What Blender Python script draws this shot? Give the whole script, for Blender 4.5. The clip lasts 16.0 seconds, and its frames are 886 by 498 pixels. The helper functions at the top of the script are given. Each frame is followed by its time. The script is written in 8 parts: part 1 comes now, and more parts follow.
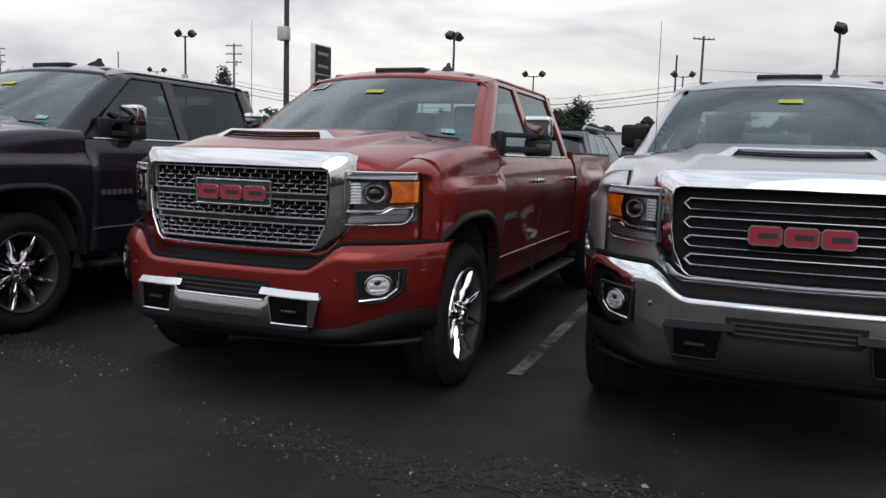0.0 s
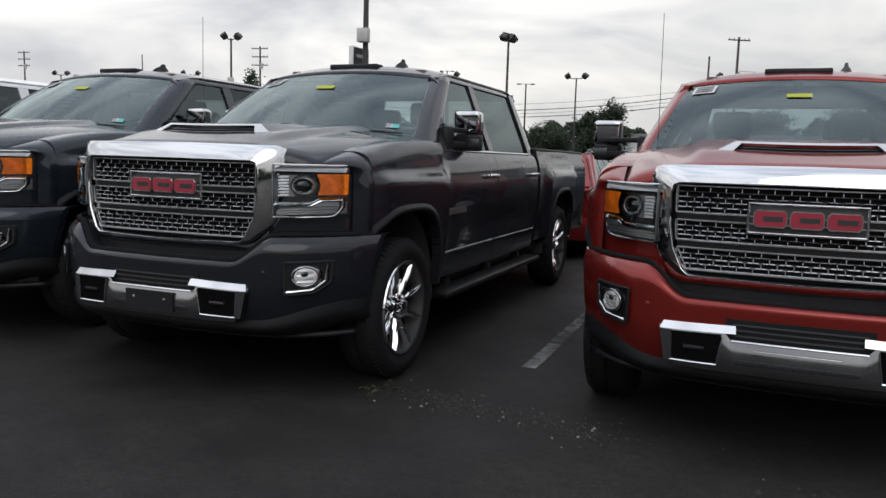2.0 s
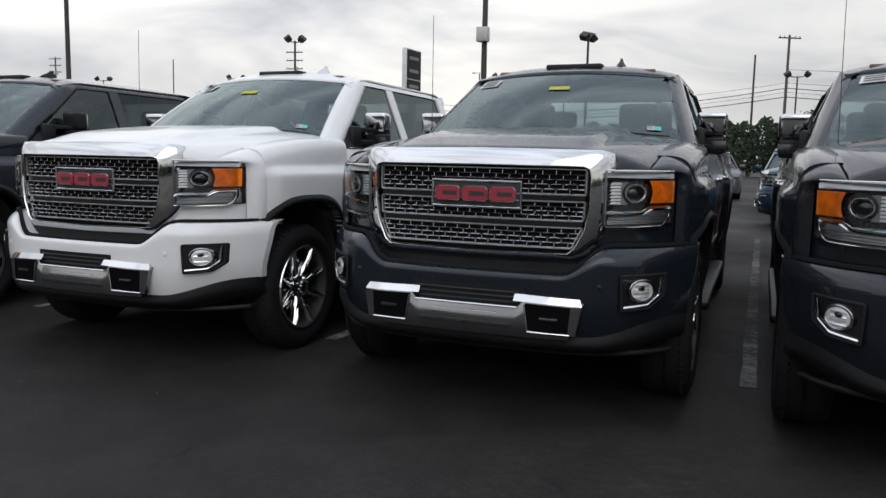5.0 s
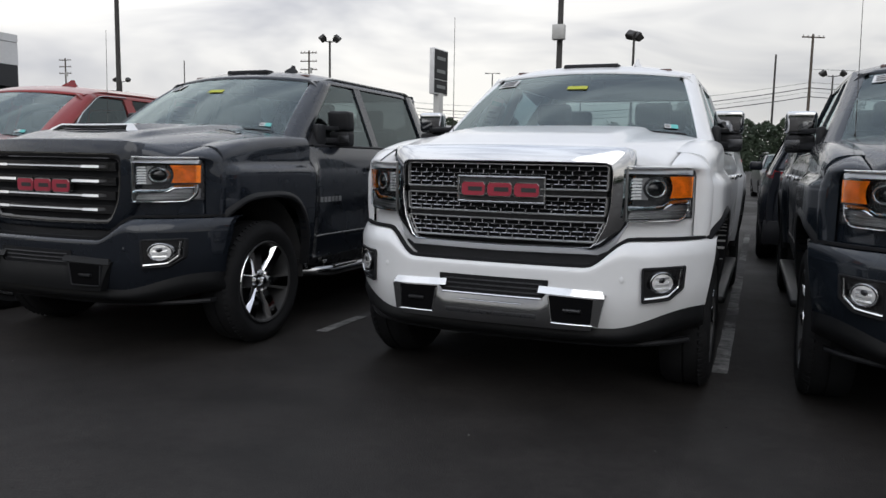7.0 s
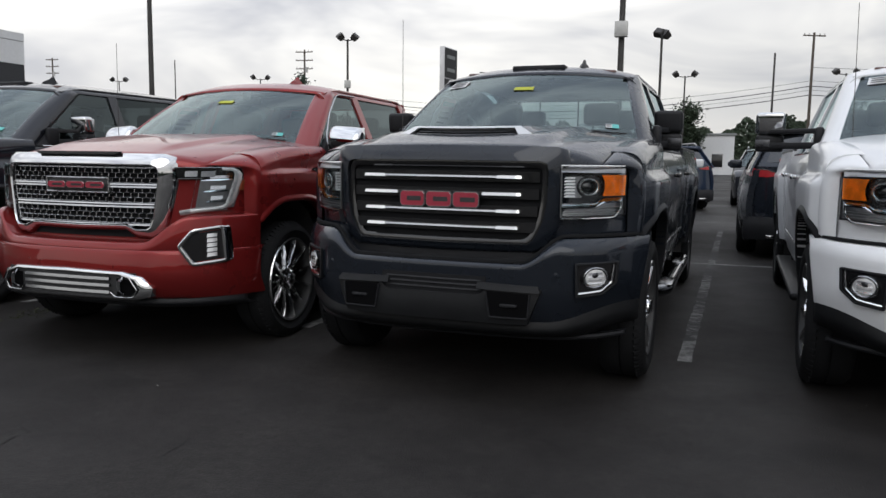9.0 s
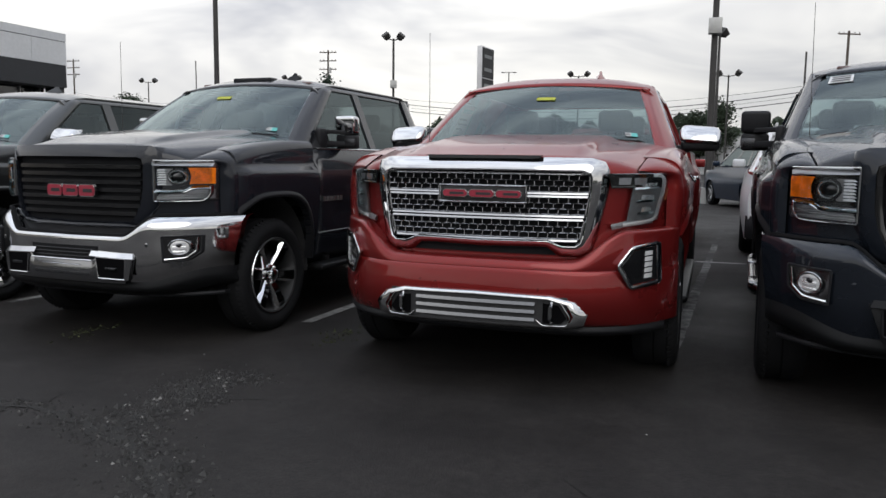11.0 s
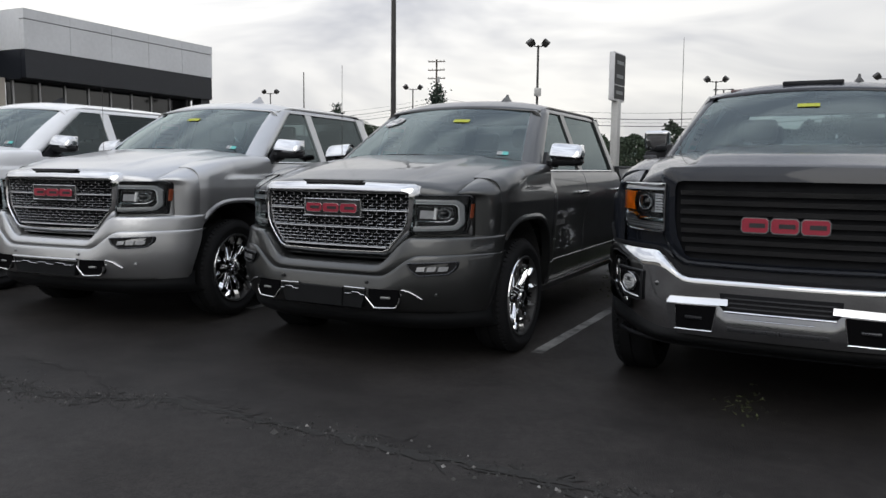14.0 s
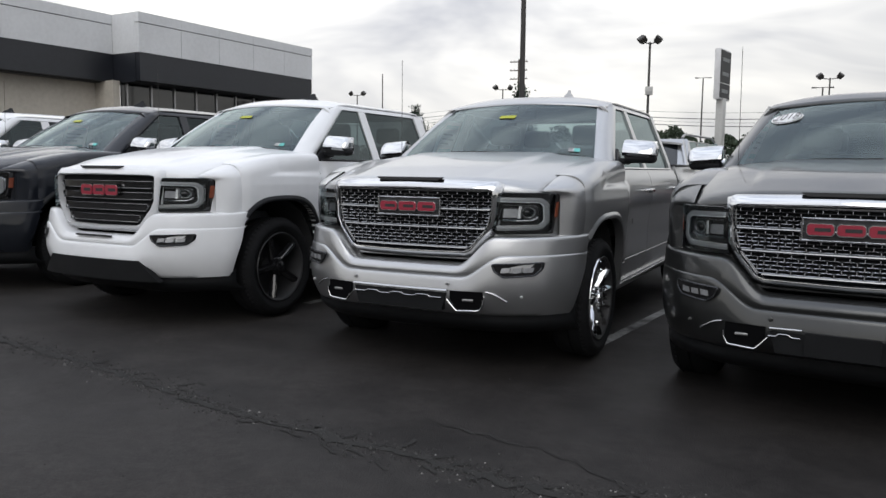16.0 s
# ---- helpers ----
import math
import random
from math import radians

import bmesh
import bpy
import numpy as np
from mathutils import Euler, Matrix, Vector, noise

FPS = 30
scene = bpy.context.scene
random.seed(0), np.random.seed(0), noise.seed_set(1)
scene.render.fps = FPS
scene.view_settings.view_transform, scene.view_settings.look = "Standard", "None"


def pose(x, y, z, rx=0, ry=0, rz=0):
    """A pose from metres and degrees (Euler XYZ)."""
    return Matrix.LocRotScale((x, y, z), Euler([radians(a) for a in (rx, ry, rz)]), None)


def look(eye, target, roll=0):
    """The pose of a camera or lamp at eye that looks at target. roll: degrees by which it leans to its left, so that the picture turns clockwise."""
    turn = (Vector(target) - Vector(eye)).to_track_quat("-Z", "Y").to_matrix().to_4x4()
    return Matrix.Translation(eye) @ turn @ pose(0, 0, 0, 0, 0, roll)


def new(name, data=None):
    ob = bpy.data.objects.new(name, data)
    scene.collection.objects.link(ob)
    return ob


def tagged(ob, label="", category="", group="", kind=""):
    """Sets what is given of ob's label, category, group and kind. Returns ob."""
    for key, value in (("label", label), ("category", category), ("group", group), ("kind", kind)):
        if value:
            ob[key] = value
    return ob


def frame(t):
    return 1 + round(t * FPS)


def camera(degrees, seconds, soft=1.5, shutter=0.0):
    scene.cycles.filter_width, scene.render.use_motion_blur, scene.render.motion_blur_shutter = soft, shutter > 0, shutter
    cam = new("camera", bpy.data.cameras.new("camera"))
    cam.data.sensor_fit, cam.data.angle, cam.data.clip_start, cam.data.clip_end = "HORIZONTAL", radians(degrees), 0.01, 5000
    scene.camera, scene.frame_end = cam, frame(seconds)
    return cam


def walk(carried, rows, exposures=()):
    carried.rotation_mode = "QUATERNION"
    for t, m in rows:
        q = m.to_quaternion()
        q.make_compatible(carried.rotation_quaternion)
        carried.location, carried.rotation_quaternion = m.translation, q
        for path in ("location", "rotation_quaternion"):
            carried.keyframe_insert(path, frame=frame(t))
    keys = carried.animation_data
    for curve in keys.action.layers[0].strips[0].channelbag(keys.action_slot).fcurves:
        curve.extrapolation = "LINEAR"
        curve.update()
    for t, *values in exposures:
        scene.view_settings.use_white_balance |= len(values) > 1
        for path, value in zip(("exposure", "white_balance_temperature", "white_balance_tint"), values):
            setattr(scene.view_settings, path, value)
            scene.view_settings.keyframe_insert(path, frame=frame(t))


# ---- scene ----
cam = camera(60.4, 16.0)
PATH = [
    (0, (7.011, -3.641, 1.284), (6.397, -1.753, 1.041), 1.8),
    (0.5, (6.374, -3.662, 1.304), (5.753, -1.777, 1.062), 1.8),
    (1, (5.65, -3.719, 1.283), (5.021, -1.836, 1.043), 1.8),
    (1.5, (4.996, -3.764, 1.301), (4.361, -1.882, 1.062), 1.7),
    (2, (4.308, -3.751, 1.283), (3.669, -1.871, 1.045), 1.7),
    (2.5, (3.663, -3.735, 1.279), (3.019, -1.856, 1.043), 1.6),
    (3, (2.968, -3.741, 1.264), (2.319, -1.864, 1.028), 1.5),
    (3.5, (2.311, -3.696, 1.261), (1.657, -1.82, 1.026), 1.4),
    (4, (1.63, -3.659, 1.271), (0.972, -1.785, 1.036), 1.4),
    (4.5, (0.995, -3.709, 1.266), (0.33, -1.838, 1.032), 1.3),
    (5, (0.31, -3.76, 1.28), (-0.361, -1.89, 1.047), 1.2),
    (5.2, (0.017, -3.768, 1.263), (-0.657, -1.899, 1.032), 1.2),
    (7.3, (-2.66, -3.929, 1.259), (-3.327, -2.058, 1.028), 1.0),
    (7.5, (-2.926, -3.948, 1.279), (-3.581, -2.072, 1.047), 1.0),
    (8, (-3.597, -3.997, 1.257), (-4.231, -2.114, 1.025), 0.9),
    (8.5, (-4.245, -4.058, 1.274), (-4.868, -2.172, 1.042), 0.9),
    (9, (-4.917, -4.079, 1.265), (-5.541, -2.193, 1.033), 0.8),
    (9.5, (-5.542, -4.081, 1.246), (-6.17, -2.196, 1.015), 0.7),
    (9.7, (-5.838, -4.096, 1.241), (-6.469, -2.212, 1.01), 0.7),
    (11.8, (-8.468, -4.327, 1.307), (-9.124, -2.452, 1.074), 0.7),
    (12, (-8.726, -4.349, 1.323), (-9.387, -2.476, 1.089), 0.7),
    (12.5, (-9.397, -4.349, 1.324), (-10.065, -2.478, 1.09), 0.6),
    (13, (-10.081, -4.39, 1.321), (-10.762, -2.524, 1.092), 0.6),
    (13.5, (-10.74, -4.414, 1.323), (-11.474, -2.567, 1.105), 0.6),
    (14, (-11.474, -4.444, 1.31), (-12.317, -2.643, 1.098), 0.6),
    (14.5, (-12.118, -4.47, 1.33), (-13.05, -2.713, 1.12), 0.6),
    (15, (-12.81, -4.482, 1.314), (-13.766, -2.737, 1.104), 0.6),
    (15.5, (-13.486, -4.438, 1.321), (-14.469, -2.708, 1.11), 0.7),
    (16, (-14.145, -4.411, 1.325), (-15.138, -2.688, 1.115), 0.6),
]
walk(cam, [(t, look(eye, target, roll)) for t, eye, target, roll in PATH], [(0, 0.0), (7.5, 0.0), (9.5, 0.08), (12, 0.07), (13.5, 0.09), (14, 0.02), (14.5, -0.04), (15, 0.08), (16, 0.1)])

# ---------------------------------------------------------------- light
SUN_UP, SUN_ROUND = radians(40), radians(205)
world = bpy.data.worlds.new("overcast_sky")
scene.world = world
world.use_nodes = True
wn, wl = world.node_tree.nodes, world.node_tree.links
wn.clear()
w_out = wn.new("ShaderNodeOutputWorld")
w_bg = wn.new("ShaderNodeBackground")
w_sky = wn.new("ShaderNodeTexSky")
w_sky.sky_type, w_sky.sun_disc = "NISHITA", False
w_sky.sun_elevation, w_sky.sun_rotation = SUN_UP, SUN_ROUND
w_dim = wn.new("ShaderNodeVectorMath")
w_dim.operation = "SCALE"
w_dim.inputs["Scale"].default_value = 0.08
wl.new(w_sky.outputs[0], w_dim.inputs[0])
w_co = wn.new("ShaderNodeTexCoord")
w_map = wn.new("ShaderNodeMapping")
w_map.inputs["Scale"].default_value = (1.3, 1.3, 4.2)
wl.new(w_co.outputs["Generated"], w_map.inputs[0])
w_noise = wn.new("ShaderNodeTexNoise")
w_noise.inputs["Scale"].default_value = 1.9
w_noise.inputs["Detail"].default_value = 4.5
w_noise.inputs["Roughness"].default_value = 0.55
w_noise.inputs["Distortion"].default_value = 0.6
wl.new(w_map.outputs[0], w_noise.inputs["Vector"])
w_ramp = wn.new("ShaderNodeValToRGB")
w_ramp.color_ramp.elements[0].position, w_ramp.color_ramp.elements[0].color = 0.34, (0.622, 0.62, 0.642, 1)
w_ramp.color_ramp.elements[1].position, w_ramp.color_ramp.elements[1].color = 0.575, (1.13, 1.095, 1.03, 1)
wl.new(w_noise.outputs[0], w_ramp.inputs[0])
# an overcast sky is brighter overhead than at the horizon
w_sep = wn.new("ShaderNodeSeparateXYZ")
wl.new(w_co.outputs["Generated"], w_sep.inputs[0])
w_up = wn.new("ShaderNodeMapRange")
w_up.inputs["From Min"].default_value, w_up.inputs["From Max"].default_value = 0.1, 0.9
w_up.inputs["To Min"].default_value, w_up.inputs["To Max"].default_value = 1.0, 1.62
wl.new(w_sep.outputs["Z"], w_up.inputs[0])
w_mul = wn.new("ShaderNodeVectorMath")
w_mul.operation = "SCALE"
wl.new(w_ramp.outputs[0], w_mul.inputs[0])
wl.new(w_up.outputs[0], w_mul.inputs["Scale"])
w_mix = wn.new("ShaderNodeMixRGB")
w_mix.inputs[0].default_value = 0.92
wl.new(w_dim.outputs[0], w_mix.inputs[1])
w_tint = wn.new("ShaderNodeMixRGB")
w_tint.blend_type = "MULTIPLY"
w_tint.inputs[2].default_value = (0.86, 0.95, 1.13, 1)
wl.new(w_sep.outputs["Z"], w_tint.inputs[0])
w_side = wn.new("ShaderNodeMapRange")
w_side.inputs["From Min"].default_value, w_side.inputs["From Max"].default_value = -0.7, 0.3
w_side.inputs["To Min"].default_value, w_side.inputs["To Max"].default_value = 1.03, 0.80
wl.new(w_sep.outputs["X"], w_side.inputs[0])
w_cloud = wn.new("ShaderNodeVectorMath")
w_cloud.operation = "SCALE"
wl.new(w_mul.outputs[0], w_cloud.inputs[0])
wl.new(w_side.outputs[0], w_cloud.inputs["Scale"])
wl.new(w_cloud.outputs[0], w_tint.inputs[1])
wl.new(w_tint.outputs[0], w_mix.inputs[2])
wl.new(w_mix.outputs[0], w_bg.inputs[0])
w_bg.inputs[1].default_value = 1.0
wl.new(w_bg.outputs[0], w_out.inputs[0])

sun_data = bpy.data.lights.new("sun", "SUN")
sun_data.energy, sun_data.angle, sun_data.color = 0.9, radians(50), (1.0, 0.97, 0.92)
sun = new("sun", sun_data)
sun.matrix_world = look((0, 0, 60), (60 * math.sin(SUN_ROUND) / math.tan(SUN_UP), -60 * math.cos(SUN_ROUND) / math.tan(SUN_UP), 0))

# ---------------------------------------------------------------- materials


def shader(name, base, rough=0.5, metal=0.0, coat=0.0, vary=0.0, scale=8.0, bump=0.0, bump_scale=60.0, rough_vary=0.0, spec=0.5, detail=6):
    """A Principled material with noise in its colour, roughness and relief, in object metres."""
    m = bpy.data.materials.new(name)
    m.use_nodes = True
    n, l = m.node_tree.nodes, m.node_tree.links
    b = n["Principled BSDF"]
    b.inputs["Base Color"].default_value = (*base, 1)
    b.inputs["Roughness"].default_value = rough
    b.inputs["Metallic"].default_value = metal
    b.inputs["Coat Weight"].default_value = coat
    b.inputs["Coat Roughness"].default_value = 0.04
    b.inputs["Specular IOR Level"].default_value = spec
    co = n.new("ShaderNodeTexCoord")
    if vary or rough_vary:
        big, fine = n.new("ShaderNodeTexNoise"), n.new("ShaderNodeTexNoise")
        for node, s in ((big, scale), (fine, scale * 11)):
            node.inputs["Scale"].default_value, node.inputs["Detail"].default_value = s, detail
            l.new(co.outputs["Object"], node.inputs["Vector"])
        add = n.new("ShaderNodeMath")
        add.operation = "ADD"
        l.new(big.outputs[0], add.inputs[0])
        l.new(fine.outputs[0], add.inputs[1])
    if vary:
        rng = n.new("ShaderNodeMapRange")
        rng.inputs["From Min"].default_value, rng.inputs["From Max"].default_value = 0.7, 1.3
        rng.inputs["To Min"].default_value, rng.inputs["To Max"].default_value = 1 - vary, 1 + vary
        l.new(add.outputs[0], rng.inputs[0])
        mul = n.new("ShaderNodeVectorMath")
        mul.operation = "SCALE"
        mul.inputs[0].default_value = base
        l.new(rng.outputs[0], mul.inputs["Scale"])
        l.new(mul.outputs[0], b.inputs["Base Color"])
    if rough_vary:
        rr = n.new("ShaderNodeMapRange")
        rr.inputs["From Min"].default_value, rr.inputs["From Max"].default_value = 0.7, 1.3
        rr.inputs["To Min"].default_value, rr.inputs["To Max"].default_value = max(0.02, rough - rough_vary), rough + rough_vary
        l.new(add.outputs[0], rr.inputs[0])
        l.new(rr.outputs[0], b.inputs["Roughness"])
    if bump:
        bn = n.new("ShaderNodeTexNoise")
        bn.inputs["Scale"].default_value, bn.inputs["Detail"].default_value = bump_scale, 5
        l.new(co.outputs["Object"], bn.inputs["Vector"])
        bp = n.new("ShaderNodeBump")
        bp.inputs["Strength"].default_value, bp.inputs["Distance"].default_value = bump, 0.004
        l.new(bn.outputs[0], bp.inputs["Height"])
        l.new(bp.outputs[0], b.inputs["Normal"])
    return m


def paint(name, base, metal=0.0, rough=0.32):
    """Clear-coated car paint with a little flake and a thin film of dried rain and dust."""
    return shader(name, base, rough, metal, coat=0.65, spec=0.12, vary=0.03, scale=0.7, rough_vary=0.025, detail=2)


def glass(name, tint, gloss_rough=0.015, ior=1.45):
    m = bpy.data.materials.new(name)
    m.use_nodes = True
    n, l = m.node_tree.nodes, m.node_tree.links
    n.clear()
    out, mix, fr = n.new("ShaderNodeOutputMaterial"), n.new("ShaderNodeMixShader"), n.new("ShaderNodeFresnel")
    tr, gl = n.new("ShaderNodeBsdfTransparent"), n.new("ShaderNodeBsdfGlossy")
    tr.inputs[0].default_value = (*tint, 1)
    gl.inputs[0].default_value = (0.80, 0.93, 0.94, 1)
    gl.inputs["Roughness"].default_value = gloss_rough
    fr.inputs[0].default_value = ior
    l.new(fr.outputs[0], mix.inputs[0])
    l.new(tr.outputs[0], mix.inputs[1])
    l.new(gl.outputs[0], mix.inputs[2])
    l.new(mix.outputs[0], out.inputs[0])
    return m


PAINT = {
    "silver": paint("silver_paint", (0.40, 0.405, 0.415), 0.85, 0.32),
    "copper red": paint("copper_red_paint", (0.20, 0.017, 0.013), 0.6, 0.29),
    "red": paint("red_paint", (0.185, 0.014, 0.014), 0.55, 0.29),
    "black": paint("black_paint", (0.0105, 0.0122, 0.0168), 0.0, 0.25),
    "blue black": paint("blue_black_paint", (0.0105, 0.0120, 0.0165), 0.1, 0.25),
    "dark slate": paint("dark_slate_paint", (0.0130, 0.0175, 0.0245), 0.4, 0.27),
    "graphite": paint("graphite_paint", (0.0130, 0.0165, 0.0235), 0.4, 0.27),
    "white": paint("white_paint", (0.63, 0.64, 0.66), 0.0, 0.3),
    "bronze grey": paint("bronze_grey_paint", (0.062, 0.064, 0.065), 0.8, 0.3),
    "deep blue": paint("deep_blue_paint", (0.006, 0.032, 0.066), 0.5, 0.3),
    "maroon": paint("maroon_paint", (0.040, 0.006, 0.010), 0.4, 0.3),
    "navy": paint("navy_paint", (0.012, 0.022, 0.045), 0.4, 0.3),
    "grey": paint("grey_paint", (0.10, 0.105, 0.115), 0.7, 0.3),
}
SILVER_TRIM = shader("silver_trim_paint", (0.50, 0.51, 0.52), 0.35, 0.35, coat=0.6, vary=0.04)
SMOKED = shader("smoked_metal", (0.07, 0.072, 0.078), 0.28, 0.85, rough_vary=0.05)
MESH_CHROME = shader("grille_mesh_chrome", (0.25, 0.255, 0.265), 0.24, 1.0, rough_vary=0.05, scale=6)
CHROME = shader("chrome", (0.60, 0.605, 0.615), 0.07, 1.0, rough_vary=0.04, scale=5, bump=0.02, bump_scale=7)
SOFT_CHROME = shader("brushed_chrome", (0.42, 0.425, 0.435), 0.2, 1.0, rough_vary=0.06, scale=6)
WHEEL_CHROME = shader("wheel_chrome", (0.72, 0.725, 0.735), 0.07, 1.0, rough_vary=0.03, scale=9)
LAMP_GREY = shader("smoked_lamp", (0.22, 0.225, 0.235), 0.3, 0.6, vary=0.2, scale=30)
SILVERED = shader("silvered_plastic", (0.66, 0.67, 0.68), 0.2, 0.75, coat=0.3, vary=0.06, scale=20)
LIGHT_BAR = shader("frosted_light_bar", (0.34, 0.35, 0.36), 0.38, 0.2, coat=0.3, vary=0.05, scale=20)
SIGN_DARK = shader("sign_dark_acrylic", (0.022, 0.023, 0.025), 0.4, spec=0.08, vary=0.15, scale=1.5)
SIGN_SILVER = shader("sign_silver_paint", (0.60, 0.60, 0.61), 0.45, vary=0.12, scale=2.0, bump=0.05, bump_scale=30)
STRIP = shader("bright_lamp_strip", (0.86, 0.87, 0.88), 0.25, 0.15, coat=0.5, vary=0.05, scale=25)
DARK_CHROME = shader("dark_chrome", (0.27, 0.275, 0.285), 0.16, 1.0, rough_vary=0.05, scale=6)
SATIN = shader("satin_silver", (0.36, 0.36, 0.365), 0.34, 0.9, rough_vary=0.06)
BLACK_PLASTIC = shader("black_plastic", (0.0125, 0.013, 0.015), 0.5, spec=0.22, vary=0.2, scale=7, bump=0.15, bump_scale=240)
GLOSS_BLACK = shader("gloss_black", (0.008, 0.008, 0.009), 0.16, coat=0.5, rough_vary=0.05)
GRILLE_BLACK = shader("grille_black", (0.018, 0.0185, 0.020), 0.6, vary=0.2)
DARK_PLASTIC = shader("dark_plastic", (0.010, 0.0105, 0.0115), 0.42, spec=0.12, vary=0.2, scale=7, bump=0.1, bump_scale=240)
FINE_WHEEL = shader("polished_wheel_face", (0.70, 0.705, 0.715), 0.12, 1.0, rough_vary=0.06, scale=9)
# near-black of the flat plates that stand in for shaded hook pockets
POCKET_SHADE = shader("pocket_shade_black", (0.004, 0.004, 0.0045), 0.9, spec=0.02)
# near-black for sheets and strips that stand in for shade in openings
GAP_SHADE = shader("gap_shade", (0.013, 0.0135, 0.015), 0.9, spec=0.1, vary=0.2)
UNDERBODY = shader("underbody", (0.028, 0.028, 0.030), 0.85, vary=0.3, bump=0.3, bump_scale=30)
RUBBER = shader("rubber", (0.0085, 0.0088, 0.0098), 0.8, spec=0.15, vary=0.3, scale=9, bump=0.3, bump_scale=90)
INTERIOR = shader("interior_cloth", (0.042, 0.043, 0.044), 0.8, vary=0.2, bump=0.2, bump_scale=200)
TAN_TRIM = shader("headliner_cloth", (0.16, 0.155, 0.15), 0.9, vary=0.1)
RED_ENAMEL = shader("red_enamel", (0.27, 0.020, 0.040), 0.3, coat=0.6, vary=0.1)
AMBER = shader("amber_plastic", (1.0, 0.235, 0.010), 0.22, coat=0.8, vary=0.35, scale=22, bump=0.6, bump_scale=90)
AMBER_DULL = shader("dull_amber_plastic", (0.17, 0.036, 0.012), 0.3, coat=0.6, vary=0.2, scale=20)
AMBER_DARK = shader("amber_marker_plastic", (0.06, 0.016, 0.010), 0.3, coat=0.6, vary=0.2)
TAIL_RED = shader("tail_lamp_plastic", (0.30, 0.008, 0.014), 0.2, coat=0.8, vary=0.15, scale=20)
LAMP_WHITE = shader("lamp_reflector", (0.80, 0.81, 0.82), 0.2, 0.45, vary=0.2, scale=40, bump=0.5, bump_scale=130)
PAPER_YELLOW = shader("yellow_paper", (0.34, 0.36, 0.035), 0.75, vary=0.06)
PAPER_WHITE = shader("white_paper", (0.55, 0.56, 0.57), 0.7, vary=0.06)
PAPER_TEAL = shader("teal_paper", (0.10, 0.42, 0.40), 0.6, vary=0.1)
INK = shader("dark_ink", (0.02, 0.02, 0.025), 0.7, vary=0.1)
GLASS = glass("window_glass", (0.48, 0.56, 0.555), ior=1.78)
SIDE_GLASS = glass("side_glass", (0.21, 0.245, 0.25), ior=1.55)
TINTED = glass("tinted_glass", (0.07, 0.078, 0.082), ior=1.38)
CLEAR = glass("clear_lens", (0.93, 0.94, 0.95), ior=1.4)
BLACK_GLASS = shader("black_glass", (0.006, 0.007, 0.008), 0.05, coat=0.5, rough_vary=0.02)
POLE_METAL = shader("dark_pole_metal", (0.045, 0.043, 0.042), 0.55, 0.4, vary=0.3, scale=2)
GREY_METAL = shader("grey_box_metal", (0.42, 0.42, 0.41), 0.5, 0.2, vary=0.12)
WOOD_POLE = shader("weathered_wood", (0.085, 0.070, 0.058), 0.9, vary=0.35, scale=1.5, bump=0.5, bump_scale=30)
CABLE = shader("cable_black", (0.02, 0.02, 0.02), 0.7, vary=0.1)
BARK = shader("bark", (0.07, 0.055, 0.042), 0.95, vary=0.3, bump=0.6, bump_scale=20)
LEAF = shader("leaf_green", (0.019, 0.034, 0.015), 0.7, vary=0.45, scale=0.6)
NEEDLE = shader("conifer_green", (0.018, 0.036, 0.022), 0.75, vary=0.4, scale=0.8)
WALL_WHITE = shader("white_wall_panel", (0.60, 0.61, 0.625), 0.6, vary=0.06, scale=0.5)
WALL_DARK = shader("dark_fascia_panel", (0.012, 0.014, 0.019), 0.35, vary=0.15, scale=0.4)
WALL_CREAM = shader("cream_stucco", (0.42, 0.39, 0.34), 0.85, vary=0.1, scale=0.4, bump=0.3, bump_scale=40)
ROOF_GREY = shader("roof_grey", (0.20, 0.21, 0.21), 0.8, vary=0.15, scale=0.3)
ROOF_GREEN = shader("roof_green_grey", (0.16, 0.21, 0.19), 0.7, vary=0.12, scale=0.3)
STONE_CHIP = shader("gravel_chip", (0.034, 0.032, 0.031), 0.85)
chip_n, chip_l = STONE_CHIP.node_tree.nodes, STONE_CHIP.node_tree.links
chip_geo, chip_ramp = chip_n.new("ShaderNodeNewGeometry"), chip_n.new("ShaderNodeValToRGB")
for chip_at, chip_shade in ((0.62, 0.020), (0.90, 0.034), (0.975, 0.07), (1.0, 0.22)):
    chip_stop = chip_ramp.color_ramp.elements.new(chip_at) if chip_at < 1.0 else chip_ramp.color_ramp.elements[-1]
    chip_stop.color = (chip_shade, chip_shade * 0.97, chip_shade * 0.94, 1)
chip_ramp.color_ramp.elements[0].color = (0.012, 0.0115, 0.011, 1)
chip_l.new(chip_geo.outputs["Random Per Island"], chip_ramp.inputs[0])
chip_l.new(chip_ramp.outputs[0], chip_n["Principled BSDF"].inputs["Base Color"])
DULL_MOSS = shader("dull_moss", (0.034, 0.040, 0.014), 0.9, vary=0.5, scale=6)
MOSS = shader("moss_green", (0.040, 0.058, 0.012), 0.9, vary=0.5, scale=6)
CRACK = shader("crack_dirt", (0.0125, 0.012, 0.0115), 0.95, vary=0.3, scale=20)


